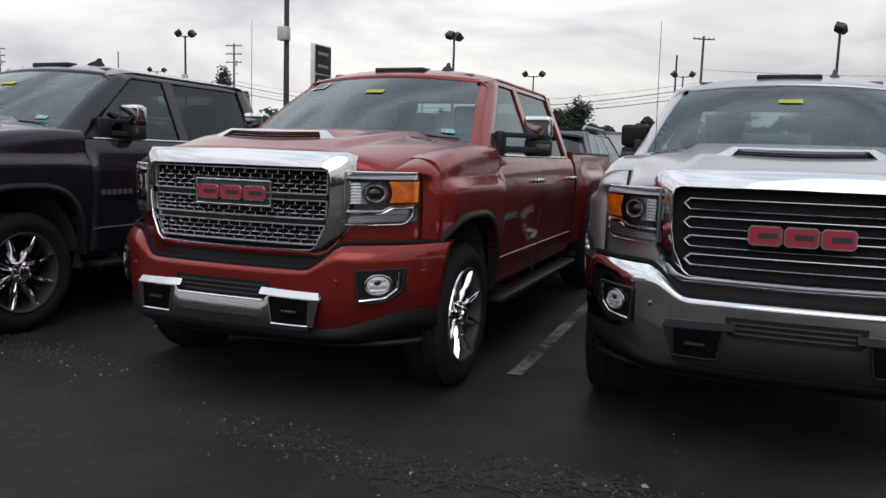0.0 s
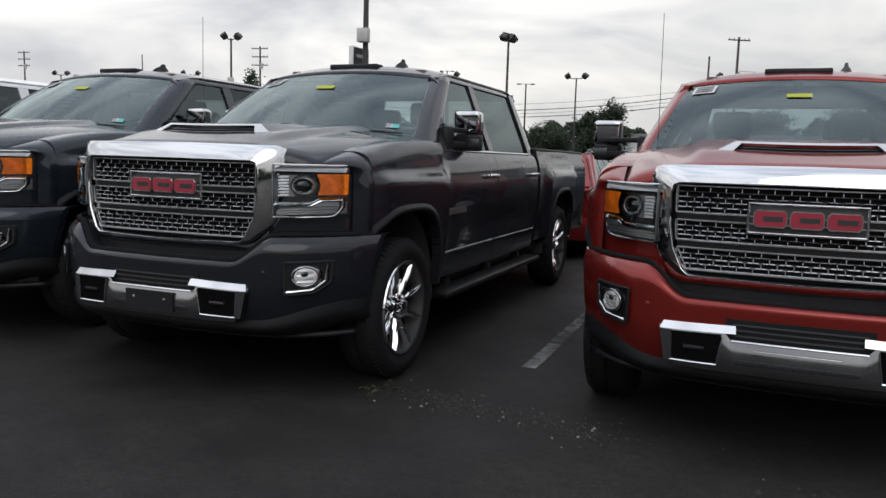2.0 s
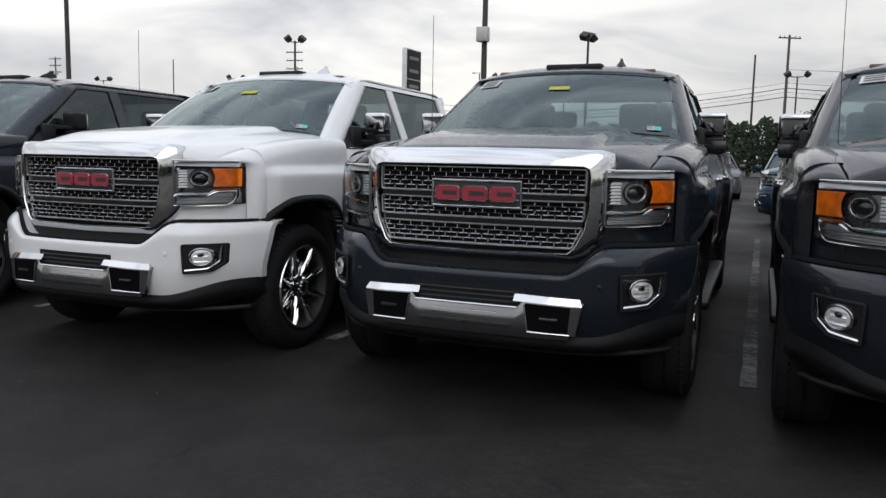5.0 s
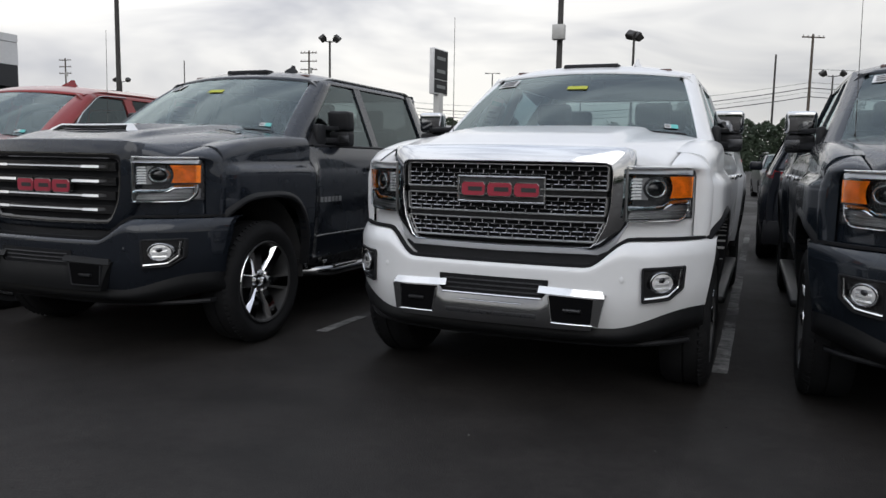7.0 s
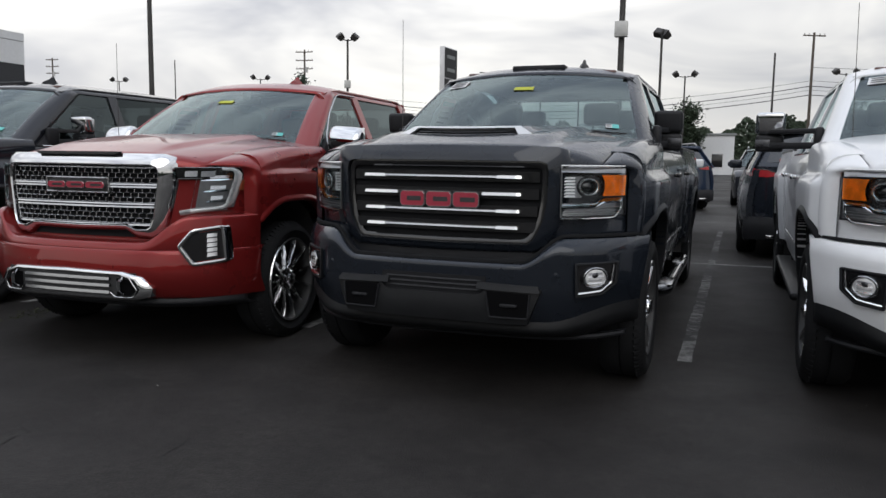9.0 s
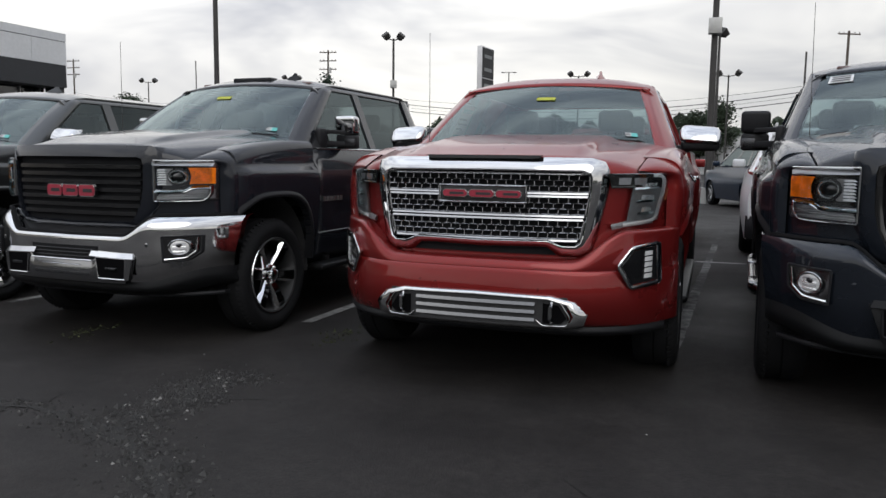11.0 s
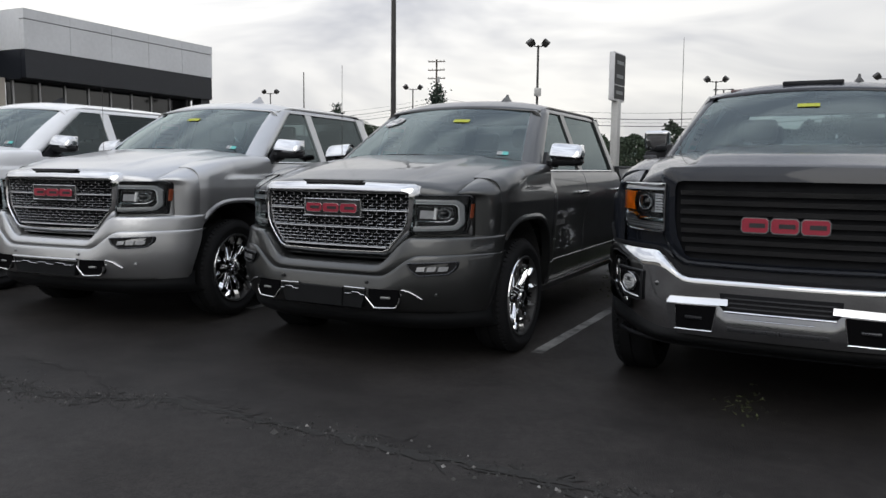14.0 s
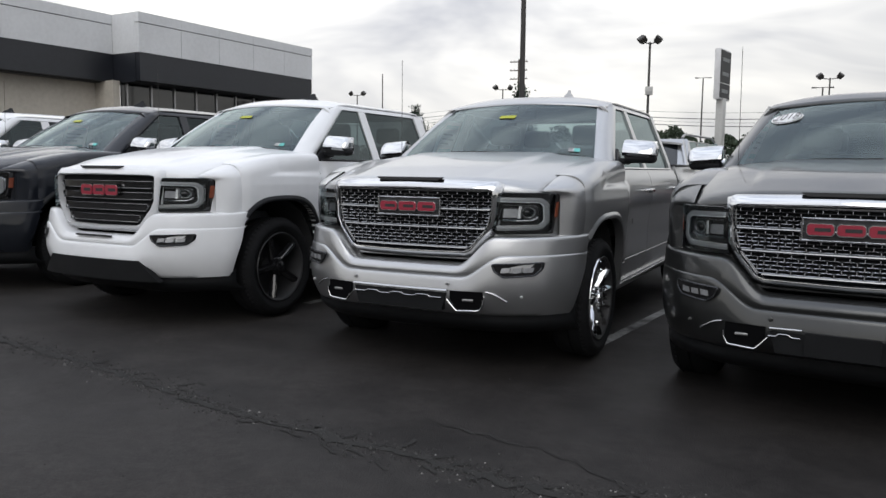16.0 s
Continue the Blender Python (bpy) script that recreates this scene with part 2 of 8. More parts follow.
def asphalt_material():
    m = shader("wet_asphalt", (0.02, 0.0195, 0.019), 0.62)
    n, l = m.node_tree.nodes, m.node_tree.links
    b = n["Principled BSDF"]
    co = n.new("ShaderNodeTexCoord")

    def noise_of(s, detail=8, rough=0.6):
        node = n.new("ShaderNodeTexNoise")
        node.inputs["Scale"].default_value, node.inputs["Detail"].default_value, node.inputs["Roughness"].default_value = s, detail, rough
        l.new(co.outputs["Object"], node.inputs["Vector"])
        return node

    stains, wear, grit, mottle = noise_of(0.35), noise_of(2.6), noise_of(95, 3), noise_of(17, 6, 0.7)
    ramp = n.new("ShaderNodeValToRGB")
    ramp.color_ramp.elements[0].position, ramp.color_ramp.elements[0].color = 0.36, (0.0070, 0.0062, 0.0060, 1)
    ramp.color_ramp.elements[1].position, ramp.color_ramp.elements[1].color = 0.68, (0.0230, 0.0207, 0.0197, 1)
    mid = n.new("ShaderNodeMath")
    mid.operation = "MULTIPLY_ADD"
    mid.inputs[1].default_value, mid.inputs[2].default_value = 0.45, 0.0
    l.new(wear.outputs[0], mid.inputs[0])
    add = n.new("ShaderNodeMath")
    add.operation = "MULTIPLY_ADD"
    add.inputs[1].default_value = 0.55
    l.new(stains.outputs[0], add.inputs[0])
    l.new(mid.outputs[0], add.inputs[2])
    l.new(add.outputs[0], ramp.inputs[0])
    speck = n.new("ShaderNodeMapRange")
    speck.inputs["From Min"].default_value, speck.inputs["From Max"].default_value = 0.35, 0.75
    speck.inputs["To Min"].default_value, speck.inputs["To Max"].default_value = 0.7, 1.6
    l.new(grit.outputs[0], speck.inputs[0])
    blot = n.new("ShaderNodeMapRange")
    blot.inputs["From Min"].default_value, blot.inputs["From Max"].default_value = 0.3, 0.7
    blot.inputs["To Min"].default_value, blot.inputs["To Max"].default_value = 0.62, 1.38
    l.new(mottle.outputs[0], blot.inputs[0])
    rough_up = n.new("ShaderNodeMath")
    rough_up.operation = "MULTIPLY"
    l.new(speck.outputs[0], rough_up.inputs[0])
    l.new(blot.outputs[0], rough_up.inputs[1])
    mul = n.new("ShaderNodeVectorMath")
    mul.operation = "SCALE"
    l.new(ramp.outputs[0], mul.inputs[0])
    l.new(rough_up.outputs[0], mul.inputs["Scale"])
    # the asphalt grows paler towards the west end
    xyz, west_gain, west_pale = n.new("ShaderNodeSeparateXYZ"), n.new("ShaderNodeMapRange"), n.new("ShaderNodeVectorMath")
    l.new(co.outputs["Object"], xyz.inputs[0])
    west_gain.inputs["From Min"].default_value, west_gain.inputs["From Max"].default_value = -10.0, -15.0
    west_gain.inputs["To Min"].default_value, west_gain.inputs["To Max"].default_value = 1.0, 1.38
    l.new(xyz.outputs[0], west_gain.inputs[0])
    west_pale.operation = "SCALE"
    l.new(mul.outputs[0], west_pale.inputs[0])
    l.new(west_gain.outputs[0], west_pale.inputs["Scale"])
    l.new(west_pale.outputs[0], b.inputs["Base Color"])
    rr = n.new("ShaderNodeMapRange")
    rr.inputs["From Min"].default_value, rr.inputs["From Max"].default_value = 0.35, 0.65
    rr.inputs["To Min"].default_value, rr.inputs["To Max"].default_value = 0.55, 0.85
    l.new(stains.outputs[0], rr.inputs[0])
    l.new(rr.outputs[0], b.inputs["Roughness"])
    b.inputs["Specular IOR Level"].default_value = 0.25
    bp = n.new("ShaderNodeBump")
    bp.inputs["Strength"].default_value, bp.inputs["Distance"].default_value = 0.5, 0.006
    l.new(grit.outputs[0], bp.inputs["Height"])
    l.new(bp.outputs[0], b.inputs["Normal"])
    return m


def worn_paint_material(name, low, high):
    """White road paint, half worn off, with the asphalt showing through."""
    m = shader(name, (0.3, 0.3, 0.29), 0.8)
    n, l = m.node_tree.nodes, m.node_tree.links
    b = n["Principled BSDF"]
    co, a = n.new("ShaderNodeTexCoord"), n.new("ShaderNodeTexNoise")
    a.inputs["Scale"].default_value, a.inputs["Detail"].default_value, a.inputs["Roughness"].default_value = 9, 8, 0.75
    l.new(co.outputs["Object"], a.inputs["Vector"])
    big = n.new("ShaderNodeTexNoise")
    big.inputs["Scale"].default_value, big.inputs["Detail"].default_value = 0.8, 3
    l.new(co.outputs["Object"], big.inputs["Vector"])
    mean = n.new("ShaderNodeMath")
    mean.operation = "MULTIPLY_ADD"
    mean.inputs[1].default_value = 0.5
    l.new(a.outputs[0], mean.inputs[0])
    half_big = n.new("ShaderNodeMath")
    half_big.operation = "MULTIPLY"
    half_big.inputs[1].default_value = 0.5
    l.new(big.outputs[0], half_big.inputs[0])
    l.new(half_big.outputs[0], mean.inputs[2])
    ramp = n.new("ShaderNodeValToRGB")
    ramp.color_ramp.elements[0].position, ramp.color_ramp.elements[0].color = low, (0.012, 0.0115, 0.0115, 1)
    ramp.color_ramp.elements[1].position, ramp.color_ramp.elements[1].color = high, (0.25, 0.25, 0.245, 1)
    l.new(mean.outputs[0], ramp.inputs[0])
    l.new(ramp.outputs[0], b.inputs["Base Color"])
    return m


ASPHALT, LINE_PAINT = asphalt_material(), worn_paint_material("worn_line_paint", 0.43, 0.60)
FAINT_PAINT = worn_paint_material("faint_line_paint", 0.47, 0.68)

# ---------------------------------------------------------------- mesh helpers


def mesh_of(name, bm, mat, sharp=38):
    bmesh.ops.recalc_face_normals(bm, faces=bm.faces)
    me = bpy.data.meshes.new(name)
    bm.to_mesh(me)
    bm.free()
    me.materials.append(mat)
    me.polygons.foreach_set("use_smooth", [True] * len(me.polygons))
    me.set_sharp_from_angle(angle=radians(sharp))
    return me


def part(name, bm, mat, parent=None, label="", at=None, sharp=38):
    """Links a bmesh as one mesh object, under a thing or a part where one is given."""
    ob = new(name, bm if isinstance(bm, bpy.types.Mesh) else mesh_of(name, bm, mat, sharp))
    ob.parent = parent
    if at is not None:
        ob.matrix_basis = at
    return tagged(ob, label)


def empty(name, at, label, category, group="", kind=""):
    ob = new(name)
    ob.empty_display_size = 0.2
    ob.matrix_basis = at
    return tagged(ob, label, category, group, kind)


def mirrored(bm):
    """The same shape on the other side of the middle plane, x to -x."""
    other = bm.copy()
    for v in other.verts:
        v.co.x = -v.co.x
    bmesh.ops.reverse_faces(other, faces=other.faces)
    return other


def sheet(bm, place, nu, nv, back=None):
    """A grid of faces over place(u, v); back: a step by which its rim is drawn back, to give it an edge."""
    g = [[bm.verts.new(place(i / nu, j / nv)) for i in range(nu + 1)] for j in range(nv + 1)]
    for j in range(nv):
        for i in range(nu):
            bm.faces.new((g[j][i], g[j][i + 1], g[j + 1][i + 1], g[j + 1][i]))
    if back is not None:
        rim = g[0][:-1] + [row[-1] for row in g[:-1]] + g[-1][:0:-1] + [row[0] for row in g[:0:-1]]
        far = [bm.verts.new(v.co + Vector(back)) for v in rim]
        for k in range(len(rim)):
            h = (k + 1) % len(rim)
            bm.faces.new((rim[k], far[k], far[h], rim[h]))
    return bm


def quad(bm, corners, f, off=0.0, n=(6, 4), depth=0.03, tilt=0.0):
    """A plate over four (x, z) corners (bottom left, bottom right, top right, top left), bent along y = f(x) + off; tilt: how far its top leans back."""
    a, b, c, d = corners

    def place(u, v):
        x = (a[0] * (1 - u) + b[0] * u) * (1 - v) + (d[0] * (1 - u) + c[0] * u) * v
        z = (a[1] * (1 - u) + b[1] * u) * (1 - v) + (d[1] * (1 - u) + c[1] * u) * v
        return (x, f(x) + off + tilt * v, z)

    return sheet(bm, place, n[0], n[1], (0, depth, 0))


def dense(points, step=0.06):
    out = []
    for a, b in zip(points, points[1:] + points[:1]):
        n = max(1, int(math.hypot(b[0] - a[0], b[1] - a[1]) / step))
        out += [(a[0] + (b[0] - a[0]) * k / n, a[1] + (b[1] - a[1]) * k / n) for k in range(n)]
    return out


def ring(bm, outer, inner, f, off_out, off_in, depth, bulge=0.012, n=None):
    """A frame between two loops of as many (x, z) points, bent along f, its front bulged, its walls going back by depth."""
    loops = []
    for k in range(5):
        s = k / 4
        loops.append([bm.verts.new(((o[0] * (1 - s) + i[0] * s), f(o[0] * (1 - s) + i[0] * s) + off_out * (1 - s) + off_in * s - bulge * math.sin(math.pi * s), o[1] * (1 - s) + i[1] * s)) for o, i in zip(outer, inner)])
    loops.insert(0, [bm.verts.new(v.co + Vector((0, depth, 0))) for v in loops[0]])
    loops.append([bm.verts.new(v.co + Vector((0, depth, 0))) for v in loops[-1]])
    m = len(outer)
    for a, b in zip(loops, loops[1:]):
        for k in range(m):
            bm.faces.new((a[k], a[(k + 1) % m], b[(k + 1) % m], b[k]))
    return bm


def pair_dense(outer, inner, step=0.06):
    """Two matching loops with as many points on each side of one as of the other."""
    o2, i2 = [], []
    for k in range(len(outer)):
        a, b, c, d = outer[k], outer[(k + 1) % len(outer)], inner[k], inner[(k + 1) % len(inner)]
        n = max(1, int(math.hypot(b[0] - a[0], b[1] - a[1]) / step))
        for j in range(n):
            s = j / n
            o2.append((a[0] + (b[0] - a[0]) * s, a[1] + (b[1] - a[1]) * s))
            i2.append((c[0] + (d[0] - c[0]) * s, c[1] + (d[1] - c[1]) * s))
    return o2, i2


def sides(points):
    """A full outline from its right half, given from top middle down to bottom middle."""
    return [(x, z) for x, z in points] + [(-x, z) for x, z in reversed(points) if x > 1e-6]


def slab(bm, points, f, off, depth):
    """A thick plate with an outline of (x, z) points, bent along f."""
    front = [bm.verts.new((x, f(x) + off, z)) for x, z in points]
    rear = [bm.verts.new((x, f(x) + off + depth, z)) for x, z in points]
    bm.faces.new(front)
    bm.faces.new(rear[::-1])
    for k in range(len(points)):
        h = (k + 1) % len(points)
        bm.faces.new((front[k], rear[k], rear[h], front[h]))
    return bm


def box(bm, x0, x1, y0, y1, z0, z1, bevel=0.0, seg=2):
    m = Matrix.Translation(((x0 + x1) / 2, (y0 + y1) / 2, (z0 + z1) / 2)) @ Matrix.Diagonal((abs(x1 - x0), abs(y1 - y0), abs(z1 - z0), 1))
    vs = bmesh.ops.create_cube(bm, size=1.0, matrix=m)["verts"]
    if bevel:
        edges = list({e for v in vs for e in v.link_edges})
        bmesh.ops.bevel(bm, geom=edges, offset=bevel, segments=seg, profile=0.5, affect="EDGES")
    return bm


def tube(bm, points, r, n=8, r_end=None):
    """A round bar along points, its radius going from r to r_end."""
    pts = [Vector(p) for p in points]
    rings = []
    for k, p in enumerate(pts):
        ahead = (pts[min(k + 1, len(pts) - 1)] - pts[max(k - 1, 0)]).normalized()
        side = ahead.cross(Vector((0, 0, 1)) if abs(ahead.z) < 0.9 else Vector((1, 0, 0))).normalized()
        up = side.cross(ahead)
        rad = r + ((r_end if r_end is not None else r) - r) * k / max(1, len(pts) - 1)
        rings.append([bm.verts.new(p + rad * (math.cos(a) * side + math.sin(a) * up)) for a in (2 * math.pi * j / n for j in range(n))])
    for a, b in zip(rings, rings[1:]):
        for j in range(n):
            bm.faces.new((a[j], a[(j + 1) % n], b[(j + 1) % n], b[j]))
    bm.faces.new(rings[0][::-1])
    bm.faces.new(rings[-1])
    return bm


def lathe(bm, profile, n=40, closed=False):
    """Turns (radius, x) points round the x axis."""
    rings = [[bm.verts.new((x, r * math.cos(2 * math.pi * k / n), r * math.sin(2 * math.pi * k / n))) for k in range(n)] for r, x in profile]
    turns = list(zip(rings, rings[1:] + (rings[:1] if closed else [])))
    if not closed:
        turns = list(zip(rings, rings[1:]))
    for a, b in turns:
        for k in range(n):
            bm.faces.new((a[k], a[(k + 1) % n], b[(k + 1) % n], b[k]))
    return bm


def disc(bm, x, y, z, r, n=20, dome=0.0, depth=0.02, rings_n=3):
    """A round lamp face that looks to -y, domed, with a rim that goes back."""
    loops = [[bm.verts.new((x + r * s * math.cos(2 * math.pi * k / n), y - dome * (1 - s * s), z + r * s * math.sin(2 * math.pi * k / n))) for k in range(n)] for s in [(j + 1) / rings_n for j in range(rings_n)]]
    loops.append([bm.verts.new(v.co + Vector((0, depth, 0))) for v in loops[-1]])
    mid = bm.verts.new((x, y - dome, z))
    for k in range(n):
        bm.faces.new((mid, loops[0][k], loops[0][(k + 1) % n]))
    for a, b in zip(loops, loops[1:]):
        for k in range(n):
            bm.faces.new((a[k], b[k], b[(k + 1) % n], a[(k + 1) % n]))
    return bm


def rounded(points, corner, closed=False, step=0.04):
    """A polyline of (x, z) points with its corners rounded off."""
    out, n = [], len(points)
    for k, p in enumerate(points):
        if not closed and k in (0, n - 1):
            out.append(p)
            continue
        a, b = points[k - 1], points[(k + 1) % n]
        la, lb = math.hypot(a[0] - p[0], a[1] - p[1]), math.hypot(b[0] - p[0], b[1] - p[1])
        ca, cb = min(corner, la * 0.45) / la, min(corner, lb * 0.45) / lb
        e0, e1 = (p[0] + (a[0] - p[0]) * ca, p[1] + (a[1] - p[1]) * ca), (p[0] + (b[0] - p[0]) * cb, p[1] + (b[1] - p[1]) * cb)
        for j in range(5):
            t = j / 4
            out.append(tuple(e0[c] * (1 - t) ** 2 + 2 * p[c] * t * (1 - t) + e1[c] * t * t for c in (0, 1)))
    full = []
    for k in range(len(out) if closed else len(out) - 1):
        a, b = out[k], out[(k + 1) % len(out)]
        m = max(1, int(math.hypot(b[0] - a[0], b[1] - a[1]) / step))
        full += [(a[0] + (b[0] - a[0]) * j / m, a[1] + (b[1] - a[1]) * j / m) for j in range(m)]
    return full if closed else full + [out[-1]]


def ribbon(points, width, f, off, depth=0.02, corner=0.012, bulge=0.003, closed=False, side=1, lean=0.0):
    """A narrow raised strip along a line of (x, z) points, bent along f; lean: how far its upper edge sits back."""
    bm = new_bm()
    pts = [(side * x, z) for x, z in rounded(points, corner, closed)]
    n = len(pts)
    rows = []
    for k, p in enumerate(pts):
        a = pts[k - 1] if closed or k else p
        b = pts[(k + 1) % n] if closed or k < n - 1 else p
        d = math.hypot(b[0] - a[0], b[1] - a[1]) or 1.0
        nx, nz = -(b[1] - a[1]) / d, (b[0] - a[0]) / d
        row = []
        for q, y in ((-0.5, depth), (-0.5, 0.0), (-0.2, -bulge), (0.2, -bulge), (0.5, 0.0), (0.5, depth)):
            x = p[0] + nx * width * q
            row.append(bm.verts.new((x, f(x) + off + y + (lean * (nz * q + 0.5) if y < depth else 0.0), p[1] + nz * width * q)))
        rows.append(row)
    for k in range(n if closed else n - 1):
        for j in range(5):
            a, b = rows[k], rows[(k + 1) % n]
            bm.faces.new((a[j], a[j + 1], b[j + 1], b[j]))
    if not closed:
        for row in (rows[0], rows[-1]):
            bm.faces.new(row)
    return bm


def smooth01(a, b, x):
    s = min(1.0, max(0.0, (x - a) / (b - a)))
    return s * s * (3 - 2 * s)


def new_bm():
    return bmesh.new()


# ---------------------------------------------------------------- ground


def ground_z(x):
    """The lot rises and dips a little along the row."""
    xs = [-24, -22, -19.4, -16.7, -14.3, -11.5, -6.0, -0.8, 1.6, 4.7, 7.5, 12]
    zs = [0.12, 0.115, 0.095, 0.045, 0.0, -0.012, 0.0, 0.0, -0.02, -0.055, -0.085, -0.10]
    return float(np.interp(x, xs, zs))

# ---------------------------------------------------------------- pickup trucks
# A truck's own axes: x to its left hand, y from its nose to its tail, z up from the ground; y = 0 at its fog lamps.


def wheel_meshes(style, tyre_r, rim_r):
    """Tyre, rim and hub of one wheel, its outer face looking to +x, its middle at the origin."""
    tyre = lathe(new_bm(), [(rim_r - 0.01, 0.095), (rim_r + 0.012, 0.118), (rim_r + 0.05, 0.132), (tyre_r - 0.06, 0.134), (tyre_r - 0.022, 0.120), (tyre_r - 0.004, 0.095), (tyre_r, 0.05), (tyre_r, 0.006), (tyre_r - 0.009, 0.004), (tyre_r - 0.009, -0.004), (tyre_r, -0.006), (tyre_r, -0.05), (tyre_r - 0.004, -0.095), (tyre_r - 0.03, -0.125), (rim_r, -0.12), (rim_r - 0.02, -0.10)], 48)
    # tread blocks on the shoulder
    for k in range(64):
        a = 2 * math.pi * k / 64
        m = Matrix.Rotation(a, 4, "X") @ Matrix.Translation((0.098, 0, tyre_r - 0.0125)) @ Matrix.Rotation(radians(38), 4, "Y") @ Matrix.Diagonal((0.05, 0.020, 0.012, 1))
        bmesh.ops.create_cube(tyre, size=1.0, matrix=m)
    rim, well = new_bm(), new_bm()
    lathe(well, [(rim_r + 0.004, 0.118), (rim_r - 0.004, 0.126), (rim_r - 0.016, 0.120), (rim_r - 0.022, 0.095), (rim_r - 0.03, 0.05)], 48)
    lathe(well, [(rim_r - 0.03, 0.05), (rim_r - 0.05, -0.06), (0.05, -0.07), (0.0, -0.07)], 40)

    def spoke(angle, r0, r1, w0, w1, x0, x1, lean=0.0, thick=0.045, edge=0.026, ridge=0.25):
        rot = Matrix.Rotation(angle, 4, "X")
        pts = []
        for r, w, x, s in ((r0, w0, x0, 0.0), ((r0 + r1) / 2, (w0 + w1) / 2, (x0 + x1) / 2 + 0.008, lean / 2), (r1, w1, x1, lean)):
            pts.append([rot @ Vector((px, py, r)) for px, py in ((x - thick, s - w), (x - edge, s - w), (x, s - w * ridge), (x, s + w * ridge), (x - edge, s + w), (x - thick, s + w))])
        vs = [[rim.verts.new(p) for p in row] for row in pts]
        for a, b in zip(vs, vs[1:]):
            for k in range(6):
                rim.faces.new((a[k], a[(k + 1) % 6], b[(k + 1) % 6], b[k]))
        rim.faces.new(vs[0])
        rim.faces.new(vs[-1][::-1])

    if style == "split":
        # eight forked spokes with broad faceted tips
        for k in range(8):
            a = 2 * math.pi * k / 8
            spoke(a, 0.06, rim_r * 0.58, 0.022, 0.028, 0.074, 0.094, 0.0, ridge=0.35)
            for sg in (-1, 1):
                spoke(a + sg * 0.10, rim_r * 0.50, rim_r - 0.010, 0.012, 0.021, 0.092, 0.120, sg * 0.026, ridge=0.15)
            spoke(a + math.pi / 8, 0.10, rim_r - 0.03, 0.006, 0.012, 0.055, 0.075, 0.0)
    elif style == "six":
        for k in range(6):
            a = 2 * math.pi * k / 6
            spoke(a, 0.05, rim_r - 0.012, 0.040, 0.062, 0.078, 0.118, 0.0, ridge=0.62)
            for sg in (-1, 1):
                spoke(a + sg * 0.20, 0.07, rim_r - 0.012, 0.010, 0.020, 0.070, 0.112, sg * 0.014, ridge=0.1)
    elif style == "twelve":
        # twelve slim spokes in pairs with broad bright tips
        for k in range(6):
            a = 2 * math.pi * k / 6
            for sg in (-1, 1):
                spoke(a + sg * 0.17, 0.05, rim_r * 0.72, 0.015, 0.019, 0.066, 0.106, sg * 0.022, ridge=0.3)
                spoke(a + sg * 0.17 + sg * 0.10, rim_r * 0.70, rim_r - 0.008, 0.019, 0.036, 0.105, 0.122, sg * 0.004, ridge=0.1)
            spoke(a + math.pi / 6, 0.08, rim_r - 0.02, 0.007, 0.012, 0.055, 0.090, 0.0)
    elif style == "web":
        # eleven thin spokes that fork towards the edge, with slimmer ones between
        for k in range(11):
            a = 2 * math.pi * k / 11
            spoke(a, 0.05, rim_r * 0.60, 0.010, 0.008, 0.066, 0.102, 0.0, ridge=0.3)
            for sg in (-1, 1):
                spoke(a + sg * 0.045, rim_r * 0.52, rim_r - 0.008, 0.007, 0.013, 0.098, 0.121, sg * 0.016, ridge=0.2)
            spoke(a + math.pi / 11, 0.07, rim_r - 0.02, 0.004, 0.006, 0.050, 0.084, 0.0)
    else:
        for k in range(5):
            for sg in (-1, 1):
                spoke(2 * math.pi * k / 5 + sg * 0.10, 0.05, rim_r - 0.014, 0.026, 0.024, 0.08, 0.108, sg * 0.018)
    lathe(rim, [(rim_r + 0.005, 0.116), (rim_r + 0.001, 0.124), (rim_r - 0.005, 0.122), (rim_r - 0.008, 0.112)], 56)
    hub = lathe(new_bm(), [(0.078, 0.06), (0.076, 0.086), (0.062, 0.094), (0.045, 0.097), (0.040, 0.118), (0.030, 0.124), (0.0, 0.126)], 28)
    nut = new_bm()
    bmesh.ops.create_cone(nut, cap_ends=True, segments=6, radius1=0.011, radius2=0.009, depth=0.03, matrix=Matrix.Rotation(radians(90), 4, "Y"))
    return {"nut": nut, "tyre": mesh_of("tyre", tyre, RUBBER), "rim": rim, "well": mesh_of("wheel_well_face", well, GRILLE_BLACK), "hub": hub}


WHEELS = {}


def wheel(parent, x, y, z, style, tyre_r, rim_r, metal, turn):
    """One wheel under a vehicle: tyre with rim, hub and dark inner face."""
    key = (style, tyre_r, rim_r, metal.name)
    if key not in WHEELS:
        made = wheel_meshes(style, tyre_r, rim_r)
        made["rim"], made["hub"], made["nut"] = mesh_of("rim", made["rim"], metal), mesh_of("hub", made["hub"], metal), mesh_of("lug_nut", made["nut"], metal)
        WHEELS[key] = made
    made = WHEELS[key]
    face = Matrix.Translation((x, y, z)) @ Matrix.Rotation(0 if x > 0 else math.pi, 4, "Z") @ Matrix.Rotation(turn, 4, "X")
    holder = new("wheel")
    holder.empty_display_size = 0.1
    holder.parent = parent
    holder.matrix_basis = face
    part("tyre", made["tyre"], None, holder)
    part("rim", made["rim"], None, holder, "bright metal spokes" if metal is not GLOSS_BLACK else "gloss black spokes")
    part("rim_well", made["well"], None, holder)
    part("hub", made["hub"], None, holder)
    for k in range(8):
        a = 2 * math.pi * k / 8
        part("lug_nut", made["nut"], None, holder, at=Matrix.Translation((0.096, 0.060 * math.cos(a), 0.060 * math.sin(a))))


